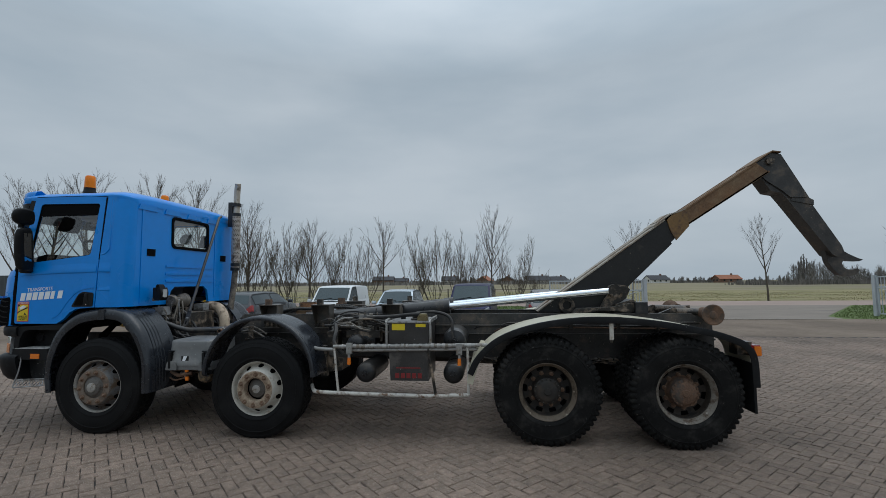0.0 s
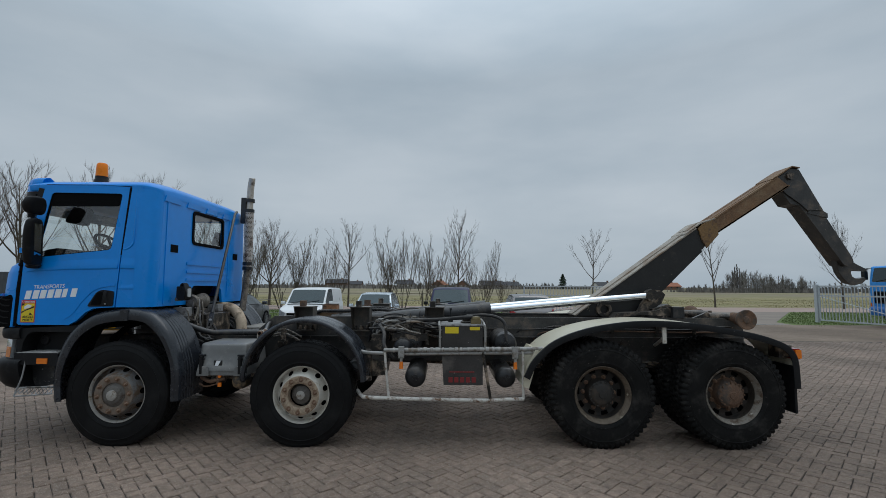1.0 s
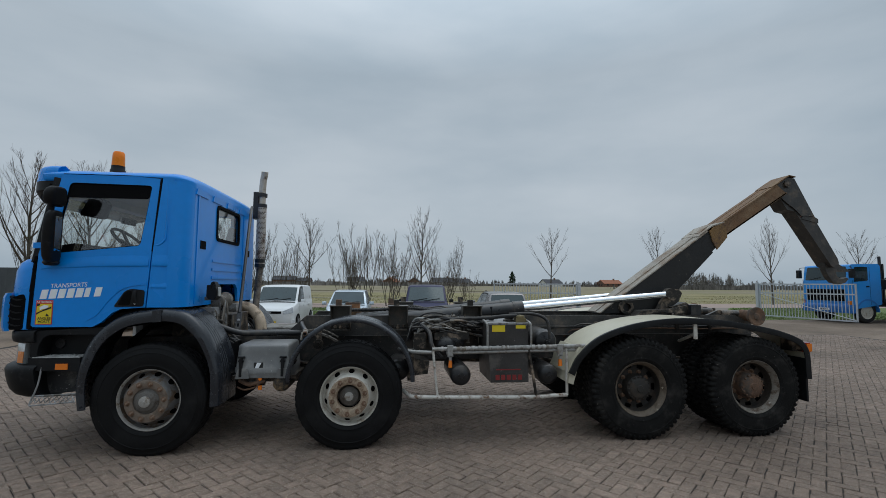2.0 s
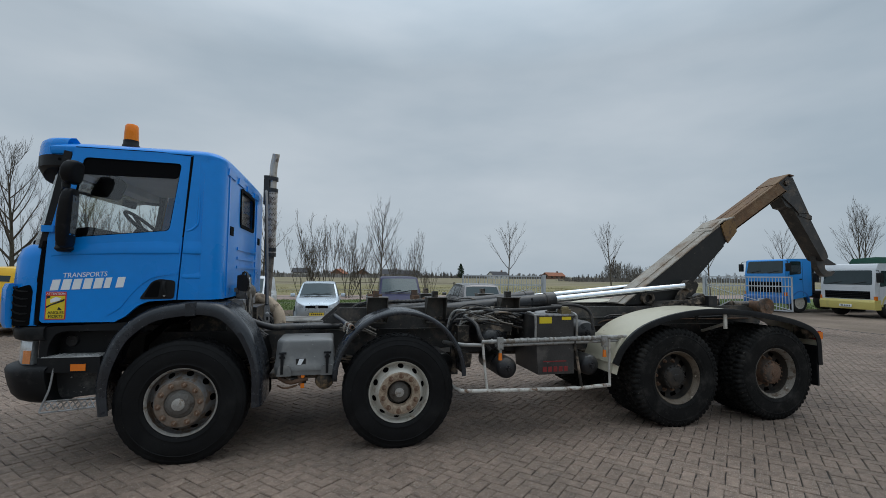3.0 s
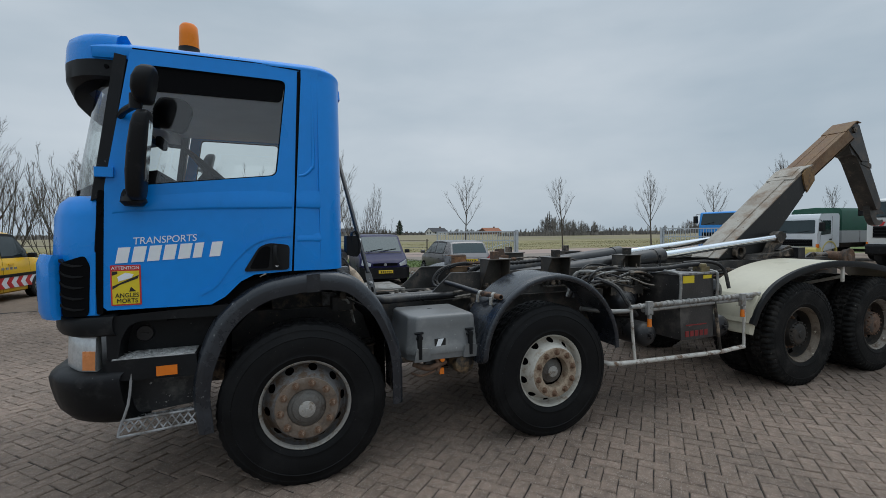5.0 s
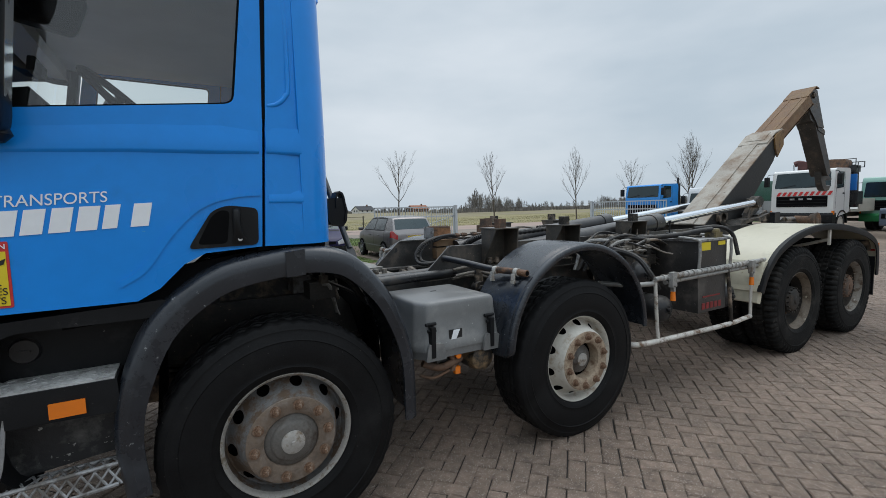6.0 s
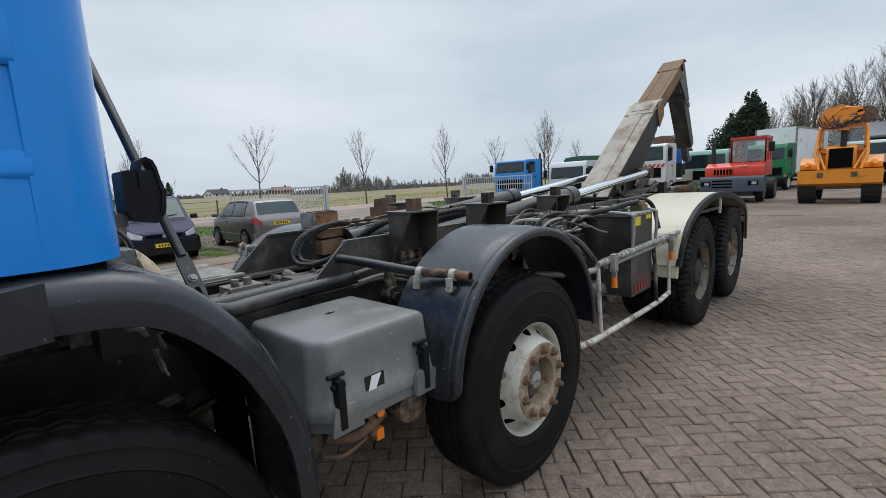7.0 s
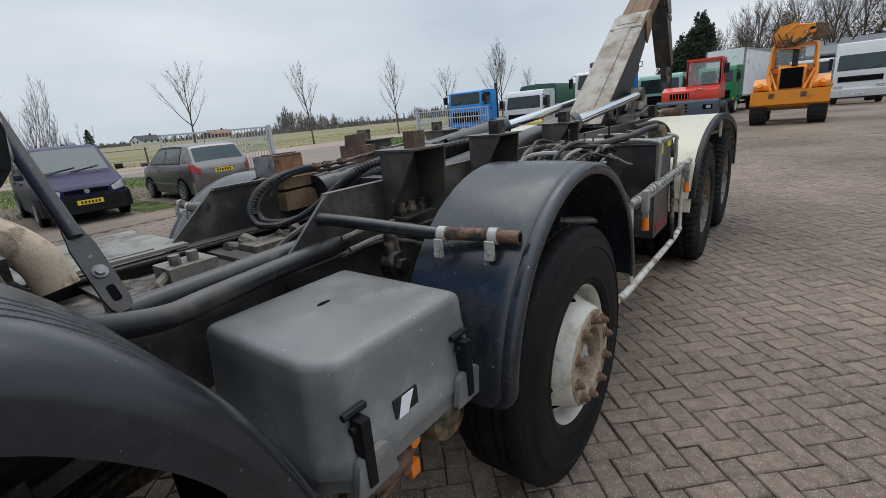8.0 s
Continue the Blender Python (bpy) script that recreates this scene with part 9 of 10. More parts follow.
def tree_meshes(seed, h, clear, spread, limbs=9, subs=6, twigs=6, trunk_r=0.09, angle=38, up=0.10, stems=1, rmin=0.010):
    rng = random.Random(seed)
    TV, TF, CV, CF = [], [], [], []
    for s in range(stems):
        a0 = rng.uniform(0, 6.28)
        base = Vector((0.35 * math.cos(a0), 0.35 * math.sin(a0), -0.05)) if stems > 1 else Vector((0, 0, -0.05))
        d0 = Vector((0.50 * math.cos(a0), 0.50 * math.sin(a0), 1)) if stems > 1 else Vector((rng.uniform(-.04, .04), rng.uniform(-.04, .04), 1))
        hh = h * (rng.uniform(0.7, 1.0) if stems > 1 else 0.93)
        tr = wander(rng, base, d0.normalized(), hh, 12, 0.035, 0.05)
        r = trunk_r * (0.55 if stems > 1 else 1)
        stem(TV, TF, tr, r, rmin, 7)
        for i in range(limbs):
            t = clear + (1 - clear) * (i + rng.uniform(0, 0.8)) / limbs * 0.92
            k = t * 12
            p = tr[int(k)].lerp(tr[min(int(k) + 1, 12)], k % 1)
            a = i * 2.4 + rng.uniform(-0.5, 0.5)
            el = radians(90 - angle - rng.uniform(-10, 14) + 18 * (t - clear))
            d = Vector((math.cos(a) * math.cos(el), math.sin(a) * math.cos(el), math.sin(el)))
            ln = spread * (1.15 - 0.75 * (t - clear) / (1 - clear)) * rng.uniform(0.75, 1.1)
            lim = wander(rng, p, d, ln, 7, 0.06, up)
            r1 = r * (1 - t) * 0.55 + rmin * 1.3
            stem(CV, CF, lim, r1, rmin, 5)
            for j in range(subs):
                q = lim[min(2 + int(5 * j / subs), 6)].lerp(lim[min(3 + int(5 * j / subs), 7)], rng.random())
                dv = (lim[-1] - lim[0]).normalized()
                d2 = (dv + Vector((rng.uniform(-1, 1), rng.uniform(-1, 1), rng.uniform(-0.4, 0.8))) * 0.55).normalized()
                sb = wander(rng, q, d2, ln * rng.uniform(0.28, 0.52), 4, 0.09, up)
                stem(CV, CF, sb, rmin * 1.15, rmin * 0.8, 3)
                for k2 in range(twigs):
                    q2 = sb[1 + rng.randrange(3)].lerp(sb[2 + rng.randrange(3)], rng.random())
                    d3 = (d2 + Vector((rng.uniform(-1, 1), rng.uniform(-1, 1), rng.uniform(-0.5, 0.9))) * 0.62).normalized()
                    stem(CV, CF, wander(rng, q2, d3, ln * rng.uniform(0.10, 0.26), 2, 0.10, up), rmin * 0.8, rmin * 0.45, 3)
    return (TV, TF), (CV, CF)


def mesh_part(name, V, F, material, parent):
    me = bpy.data.meshes.new(name)
    me.from_pydata(V, [], F)
    me.materials.append(material)
    me.polygons.foreach_set("use_smooth", [True] * len(me.polygons))
    ob = new(name, me)
    ob.parent = parent
    return ob


def make_tree(name, m, label, group, mats=(BARK, TWIG), **kw):
    t = thing(name, m, label, "tree", group)
    (TV, TF), (CV, CF) = tree_meshes(**kw)
    mesh_part("trunk", TV, TF, mats[0], t)
    mesh_part("crown", CV, CF, mats[1], t)
    return t


ROW = "young trees along the road"
t1 = make_tree("tree", pose(4.7, 31.6, 0), "young bare roadside tree with upright crown", ROW, seed=1, h=7.5, clear=0.30, spread=2.9, limbs=15, subs=7, twigs=4, angle=37, rmin=0.0062)
t2 = make_tree("tree", pose(16.4, 33.2, 0), "young bare roadside tree with rounded crown", ROW, seed=2, h=6.3, clear=0.36, spread=2.6, limbs=12, subs=6, twigs=4, trunk_r=0.085, angle=40, rmin=0.0062)
t3 = make_tree("tree", pose(27.2, 33.6, 0), "young bare roadside tree with pointed crown", ROW, seed=3, h=6.9, clear=0.32, spread=2.6, limbs=13, subs=6, twigs=4, trunk_r=0.085, angle=36, rmin=0.0062)
for src, x, y, rz, k in ((t2, -4.2, 30.6, 120, 1.05), (t1, 36.6, 31.5, 80, 0.95), (t2, 45.0, 31.0, 200, 1.0), (t1, 53.0, 29.0, 10, 1.15), (t3, 66.0, 31.0, 40, 1.0), (t1, 42.0, 22.0, 60, 1.0)):
    c = copy_thing(src, pose(x, y, 0, 0, 0, rz) @ Matrix.Scale(k, 4))
BIG = "bare trees behind the fence"
b1 = make_tree("tree", pose(-15.6, 30, 0), "tall bare tree with wide spreading crown", BIG, seed=11, h=7.9, clear=0.22, spread=3.7, limbs=19, subs=8, twigs=5, trunk_r=0.14, angle=44, rmin=0.0068)
for x, y, rz, k in ((-19.5, 29.5, 70, 1.22), (-24, 30, 150, 1.3), (-28.5, 28, 30, 1.3), (-33, 29, 250, 1.25), (-37, 30, 210, 1.3), (-45, 30, 100, 1.25), (-11.5, 33, 280, 0.85)):
    copy_thing(b1, pose(x, y, 0, 0, 0, rz) @ Matrix.Scale(k, 4))
SHR = "bare shrubs behind the fence"
s1 = make_tree("shrub", pose(-8.5, 28, 0), "tall bare multi-stemmed shrub", SHR, (BARK, PALETWIG), seed=21, h=6.6, clear=0.12, spread=2.2, limbs=7, subs=4, twigs=4, trunk_r=0.05, angle=21, stems=8, rmin=0.0055)
for x, y, rz, k in ((-14, 27.5, 50, 1.0), (-12, 28.3, 140, 0.95), (-10.3, 27, 230, 1.05), (-6.6, 28, 310, 0.85), (-15.5, 28, 200, 0.9), (-4.9, 27.6, 30, 0.8), (-1.2, 28.4, 80, 0.85), (0.4, 28, 190, 1.0), (2.0, 29, 20, 0.9), (3.2, 28, 140, 0.75), (6.4, 30.6, 140, 0.9), (6.6, 29.5, 100, 0.55), (8.2, 28.8, 250, 0.45), (-17, 27, 120, 1.0), (-21, 27, 10, 0.9)):
    copy_thing(s1, pose(x, y, 0, 0, 0, rz) @ Matrix.Scale(k, 4))
FARB = "large bare trees beyond the yard"
f1 = make_tree("tree", pose(56, -3.5, 0), "large bare tree beyond the yard", FARB, seed=41, h=10.4, clear=0.2, spread=5.2, limbs=22, subs=10, twigs=7, trunk_r=0.2, angle=38, rmin=0.008)
for x, y, rz, k in ((57, 2.0, 60, 0.80), (60, -9, 170, 1.0), (58, -14, 280, 0.95), (64, -20, 20, 1.1), (66, 6, 130, 0.7), (70, -28, 200, 1.1), (62, -1.0, 110, 0.95), (61, -5.8, 230, 0.95), (63, -12, 330, 1.05), (64, 3.2, 20, 0.85)):
    copy_thing(f1, pose(x, y, 0, 0, 0, rz) @ Matrix.Scale(k, 4))


def leaf_cloud(V, F, rng, c, rad, n, size):
    """Small tilted leaf clumps filling a ragged ellipsoid."""
    for _ in range(n):
        d = Vector((rng.gauss(0, 1), rng.gauss(0, 1), rng.gauss(0, 1))).normalized()
        p = Vector(c) + Vector((d.x * rad[0], d.y * rad[1], d.z * rad[2])) * (rng.random() ** 0.4)
        a = Vector((rng.uniform(-1, 1), rng.uniform(-1, 1), rng.uniform(-1, 1))).normalized() * size * rng.uniform(0.5, 1.4)
        q = a.cross(Vector((rng.uniform(-1, 1), rng.uniform(-1, 1), rng.uniform(-1, 1)))).normalized() * size * rng.uniform(0.3, 0.8)
        i = len(V)
        V += [tuple(p - a), tuple(p + q), tuple(p + a), tuple(p - q)]
        F.append((i, i + 1, i + 2, i + 3))


rng = random.Random(77)
V, F = [], []
for k in range(13):
    x, y = 51 + rng.uniform(-1.5, 3), rng.uniform(5.1, 8.8)
    top = 7.9 - (abs(y - 6.0) * 1.1 if y > 6 else abs(y - 6.0) * 1.6) + rng.uniform(-0.6, 0.4)
    leaf_cloud(V, F, rng, (x, y, top * 0.5), (1.2, 1.1, top * 0.52), 2600, 0.10)
for k in range(16):
    y = rng.uniform(5.3, 8.2)
    top = 8.1 - (abs(y - 6.0) * 1.1 if y > 6 else abs(y - 6.0) * 1.6) + rng.uniform(-0.3, 0.3)
    for j in range(4):
        leaf_cloud(V, F, rng, (51 + rng.uniform(-1, 1.5), y, top - 0.45 * j), (0.12 + 0.16 * j, 0.14 + 0.18 * j, 0.28), 60 + 70 * j, 0.09)
ev = mesh_part("evergreen_hedge", V, F, EVERGREEN, None)
tagged(ev, "dark evergreen hedge behind the lorries", "hedge", kind="stuff")
V, F = [], []
for k in range(50):
    x, y = 60 + rng.uniform(-2, 4), rng.uniform(-26, 6.6)
    top = 8.0 + rng.uniform(-1.6, 1.4)
    leaf_cloud(V, F, rng, (x, y, top * 0.5), (1.6, 1.5, top * 0.5), 2600, 0.085)
br = mesh_part("brushwood", V, F, OLIVE, None)
tagged(br, "olive brown winter brushwood beyond the yard", "shrubs", kind="stuff")

# far woods: ragged strips of thin stems and twigs
V, F = [], []
rng = random.Random(5)


def stroke(x, y, z0, x1, y1, z1, w):
    i = len(V)
    V.extend([(x - w, y, z0), (x + w, y, z0), (x1 + w * 0.35, y1, z1), (x1 - w * 0.35, y1, z1)])
    F.append((i, i + 1, i + 2, i + 3))


def wood_strip(x0, x1, y0, y1, hmin, hmax, n):
    """Bare trees and undergrowth along a line, in clumps of differing height."""
    fat = math.hypot(x0, y0) / 300
    for _ in range(n // 13):
        t = rng.random()
        x, y = x0 + (x1 - x0) * t + rng.uniform(-2, 2), y0 + (y1 - y0) * t + rng.uniform(-6, 6)
        wave = 0.5 + 0.9 * noise.noise(Vector((x * 0.05, y * 0.05, 1.7)))
        if wave < 0.12:
            continue
        h = (hmin * 0.8 + (hmax - hmin * 0.8) * min(wave, 1.1)) * rng.uniform(0.7, 1.25)
        rad = h * rng.uniform(0.22, 0.36)
        stroke(x, y, 0, x + rng.uniform(-0.3, 0.3), y, h * 0.9, 0.16 * fat)
        for _ in range(38):
            a, u = rng.uniform(0, 6.28), rng.random() ** 0.6
            zz = h * rng.uniform(0.35, 1.0)
            lim = rad * u * math.sin(math.pi * min(zz / h * 0.85 + 0.1, 1)) ** 0.7
            ex, ey = x + lim * math.cos(a), y + lim * math.sin(a)
            stroke(x + (ex - x) * 0.35, y + (ey - y) * 0.35, zz - h * rng.uniform(0.12, 0.25), ex, ey, zz, 0.085 * fat)
        for _ in range(16):
            bx, bh = x + rng.uniform(-2.5, 2.5), rng.uniform(0.5, 1.9)
            by = y + rng.uniform(-2, 2)
            stroke(bx, by, 0, bx + rng.uniform(-0.2, 0.2), by, bh, rng.uniform(0.15, 0.4) * fat)


wood_strip(-160, 40, 310, 306, 2.5, 5.0, 4200)
for k in range(2600):
    hx = -170 + 0.085 * k + rng.uniform(-1, 1)
    stroke(hx, 270 + rng.uniform(-1, 1), 0, hx + rng.uniform(-0.5, 0.5), 270, rng.uniform(1.2, 2.6), rng.uniform(0.15, 0.4))
wood_strip(40, 160, 312, 306, 2.0, 4.5, 2600)
wood_strip(86, 105, 150, 150, 1.6, 3.2, 420)
wood_strip(104, 128, 152, 150, 3.2, 6.4, 1300)
wood_strip(128, 150, 150, 150, 1.6, 3.4, 360)
wood_strip(150, 175, 150, 150, 1.2, 2.2, 300)
wood_strip(190, 420, 210, 200, 2.5, 5.0, 3000)
wood_strip(330, 520, 280, 200, 8.0, 12.0, 4000)
wood_strip(160, 420, 60, 20, 2.0, 5.0, 2500)
for k in range(5):
    xx = 103.5 + 0.8 * k
    top = (7.4, 9.0, 9.6, 8.2, 6.8)[k]
    for j in range(90):
        z = top * rng.random() ** 0.8
        x = xx + rng.gauss(0, 0.30) * (1.15 - z / top)
        l = rng.uniform(0.6, 1.6)
        i = len(V)
        a = rng.uniform(-0.25, 0.25)
        V.extend([(x - 0.035, 150, max(z - l, 0)), (x + 0.035, 150.2, max(z - l, 0)), (x + a + 0.01, 150, z + 0.3), (x + a - 0.01, 150.2, z + 0.3)])
        F.append((i, i + 1, i + 2, i + 3))
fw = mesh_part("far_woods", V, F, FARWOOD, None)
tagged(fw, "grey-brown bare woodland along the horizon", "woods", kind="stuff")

# ---------------- farmhouses across the field ----------------
ROOFDK = mat("dark_roof_tiles", (0.045, 0.045, 0.05), 0.8, var=0.2, scale=0.5, fine=6, bump=0.2)
ROOFRED = mat("orange_roof_tiles", (0.27, 0.10, 0.05), 0.8, var=0.2, scale=0.5, fine=6, bump=0.2)
WALLW = mat("white_plaster", (0.62, 0.60, 0.56), 0.85, var=0.08, scale=0.6, fine=8, bump=0.05)
WALLB = mat("brown_brick_wall", (0.16, 0.09, 0.06), 0.9, var=0.15, scale=0.6, fine=8, bump=0.1)


def house(x, y, rz, w, d, eave, ridge, wall, roof, label):
    eave, ridge = eave * 0.75, ridge * 0.72
    h = thing("farmhouse", pose(x, y, 0, 0, 0, rz), label, "house", "farmhouses across the field")
    b = NB()
    prism(b, [(-d / 2, 0), (d / 2, 0), (d / 2, eave), (0, ridge), (-d / 2, eave)], -w / 2, w / 2, "x")
    wl_ = part("wall", b, wall, h)
    for s in (-1, 1):
        b = NB()
        t = Vector((s * d / 2, eave)) - Vector((0, ridge))
        e = Vector((0, ridge)) + t * 1.1
        prism(b, [(0, ridge + 0.05), (e.x, e.y + 0.05), (e.x, e.y + 0.3), (0, ridge + 0.3)], -w / 2 - 0.4, w / 2 + 0.4, "x")
        part("roof", b, roof, h)
    b = NB()
    box(b, w * 0.2, w * 0.2 + 0.9, -0.45, 0.45, ridge - 0.5, ridge + 1.2)
    part("chimney", b, WALLB, h)
    for i in range(3):
        b = NB()
        xx = -w * 0.3 + w * 0.3 * i
        box(b, xx - 0.6, xx + 0.6, -d / 2 - 0.06, -d / 2 + 0.05, 0.9, 2.2)
        part("window", b, CARGLASS, h)
    for yy in (-d * 0.18, d * 0.18):
        b = NB()
        box(b, -w / 2 - 0.06, -w / 2 + 0.05, yy - 0.5, yy + 0.5, 0.9, 2.2)
        part("window", b, CARGLASS, h)
    return h


house(112, 300, 20, 14, 8, 2.8, 6.6, WALLW, ROOFDK, "white farmhouse with dark tiled roof")
house(155, 300, 12, 15, 8, 3.0, 6.4, WALLB, ROOFRED, "brick barn with bright orange roof")
house(-68, 300, 5, 14, 9, 4.5, 8.0, WALLB, ROOFDK, "long dark brick barn")
house(-58, 305, 0, 12, 8, 3.4, 6.4, WALLB, ROOFDK, "low dark brick outbuilding")
house(-22, 300, 10, 11, 8, 3.8, 7.6, WALLW, ROOFDK, "white house among bare trees")
house(1.5, 300, 70, 10, 8, 3.4, 7.4, WALLB, ROOFRED, "brick house with red gable")
house(17, 300, 80, 9, 8, 3.4, 7.4, WALLB, ROOFDK, "brick house with steep gable")
house(36, 300, 8, 15, 9, 3.2, 7.4, WALLW, ROOFDK, "white house with long dark roof")
house(50, 305, 10, 10, 8, 3.0, 6.6, WALLB, ROOFDK, "brick cottage with dark roof")
house(250, 330, 10, 14, 9, 3.0, 6.0, WALLW, ROOFDK, "distant pale farmhouse with dark roof")
rng = random.Random(9)
V, F = [], []
for z, r in ((2, 2.2), (4, 2.3), (6, 1.9), (7.6, 1.2), (8.8, 0.6)):
    leaf_cloud(V, F, rng, (84, 298, z), (r * 1.2, r * 1.2, 1.5), 260, 0.4)
cf = thing("conifer_tree", pose(0, 0, 0), "dark clipped conifer beside a farmhouse", "tree")
mesh_part("crown", V, F, EVERGREEN, cf)
b = NB()
cyl(b, (84, 298, 0), (84, 298, 6), 0.25, 0.1)
part("trunk", b, BARK, cf)

# ---------------- shed beyond the lorries ----------------
shed = thing("storage_shed", pose(50, -14, 0), "long low grey storage shed", "shed")
b = NB()
box(b, 0, 8, -14, 12, 0, 3.4)
part("wall", b, mat("shed_sheeting", (0.05, 0.045, 0.045), 0.8, var=0.2, scale=0.8, fine=6, bump=0.1), shed)
b = NB()
prism(b, [(-0.5, 3.35), (8.5, 4.9), (8.5, 5.05), (-0.5, 3.5)], -14.3, 12.3, bev=0.02)
part("roof", b, mat("grey_sheet_roof", (0.15, 0.16, 0.165), 0.7, var=0.15, scale=0.5, fine=5, bump=0.1), shed)
for k in range(5):
    b = NB()
    y = 9 - 5 * k
    box(b, -0.06, 0.1, y - 1.8, y + 1.8, 0, 3.0)
    part("door", b, mat("dark_shed_opening", (0.02, 0.02, 0.022), 0.9, var=0.1, bump=0.0), shed)
fen = thing("sheet_fence", pose(-34, 17, 0), "dark corrugated sheet fence", "fence")
b = NB()
for k in range(70):
    x = k * 0.3
    prism(b, [(x, 0.0), (x + 0.15, 0.05), (x + 0.30, 0.0), (x + 0.30, 0.02), (x + 0.15, 0.07), (x, 0.02)], 0, 2.3, "z")
part("sheeting", b, mat("dark_grey_sheet", (0.06, 0.065, 0.07), 0.6, var=0.2, bump=0.05), fen)

# ---------------- gates and fence ----------------
ZINC = mat("galvanised_gate", (0.48, 0.50, 0.52), 0.5, 0.25, var=0.1, scale=3, fine=30, bump=0.03)


def gate(m, label, L=4.5, H=1.72):
    g = thing("gate", m, label, "gate", "yard gates")
    b = NB()
    box(b, -0.07, 0.07, -0.07, 0.07, 0, H + 0.06, 0.01)
    part("gate_post", b, ZINC, g)
    fr = None
    for z in (0.12, H - 0.48, H - 0.02):
        b = NB()
        box(b, 0.12, L, -0.025, 0.025, z - 0.03, z + 0.03, 0.005)
        part("rail", b, ZINC, g)
    for x in (0.14, L - 0.02):
        b = NB()
        box(b, x - 0.03, x + 0.03, -0.025, 0.025, 0.09, H, 0.005)
        part("stile", b, ZINC, g)
    n = 30
    src = None
    for k in range(1, n):
        x = 0.14 + (L - 0.16) * k / n
        if src is None:
            b = NB()
            box(b, -0.013, 0.013, -0.012, 0.012, 0.12, H + 0.0)
            src = part("bar", b, ZINC, g)
            src.location = (x, 0, 0)
        else:
            instance(src, g, Matrix.Translation((x, 0, 0)))
    b = NB()
    tube(b, [(0.16, -0.03, H - 0.52), (L - 0.05, -0.03, 0.16)], 0.018, 6, n=1)
    part("brace", b, ZINC, g)
    return g


gate(pose(11.92, 16.45, 0, 0, 0, 181.5), "galvanised steel bar gate swung open along the fence")
gate(pose(22.0, 16.5, 0, 0, 0, -77), "galvanised steel bar gate swung into the yard", H=1.80)
FENCEM = mat("weathered_fence_wood", (0.10, 0.085, 0.065), 0.9, var=0.25, scale=3, fine=30, bump=0.2)
fence = thing("field_fence", pose(0, 17.2, 0), "slim weathered posts with fence wires", "fence")
src = None
for k in range(20):
    x = 7.2 - 2.4 * k
    if src is None:
        b = NB()
        cyl(b, (0, 0, -0.05), (0, 0, 1.36), 0.035, 0.03, seg=8)
        src = part("post", b, FENCEM, fence)
        src.location = (x, 0, 0)
    else:
        instance(src, fence, Matrix.Translation((x, 0, 0)))
for z, r in ((1.30, 0.012), (0.95, 0.008), (0.6, 0.008), (0.3, 0.008)):
    b = NB()
    cyl(b, (7.3, 0.0, z), (-39, 0.0, z), r, seg=6)
    part("rail", b, FENCEM if r > 0.011 else GALV, fence)


# ---------------- the ground ----------------
SOIL = mat("field_soil", (0.20, 0.165, 0.10), 0.95, var=0.25, scale=0.03, fine=0.9, bump=0.3, dirt=(0.17, 0.165, 0.055), amt=0.4, dscale=0.05, sharp=0.25, bdist=0.08)
MEADOW = mat("rough_grass", (0.22, 0.185, 0.085), 0.95, var=0.3, scale=0.25, fine=5, bump=0.4, dirt=(0.10, 0.115, 0.03), amt=0.38, dscale=0.3, sharp=0.25, bdist=0.05)
JOINT = mat("joint_sand", (0.022, 0.018, 0.015), 0.95, var=0.3, scale=2, fine=60, bump=0.2)
FARPAVE = mat("distant_paving", (0.195, 0.153, 0.121), 0.88, spec=0.10, var=0.22, scale=0.5, fine=8, bump=0.35, dirt=(0.105, 0.088, 0.066), amt=0.34, dscale=0.6, sharp=0.3, bdist=0.02)
ASPHALT = mat("asphalt", (0.22, 0.188, 0.16), 0.88, spec=0.12, var=0.15, scale=0.4, fine=30, bump=0.2, dirt=(0.14, 0.13, 0.12), amt=0.2, dscale=0.5, sharp=0.3)
ROADM = mat("road_surface", (0.32, 0.245, 0.21), 0.88, spec=0.12, var=0.12, scale=0.3, fine=20, bump=0.1)
GRASSM = mat("grass_soil", (0.095, 0.135, 0.032), 0.95, var=0.35, scale=0.8, fine=24, bump=0.4, dirt=(0.14, 0.12, 0.05), amt=0.22, dscale=0.9, sharp=0.25, bdist=0.03)
BLADE = mat("grass_blades", (0.095, 0.135, 0.034), 0.8, var=0.3, scale=1.5, fine=20, bump=0.0, island=0.35)
DRYBLADE = mat("dry_grass_blades", (0.22, 0.19, 0.085), 0.85, var=0.3, scale=0.6, fine=20, bump=0.0, island=0.35)


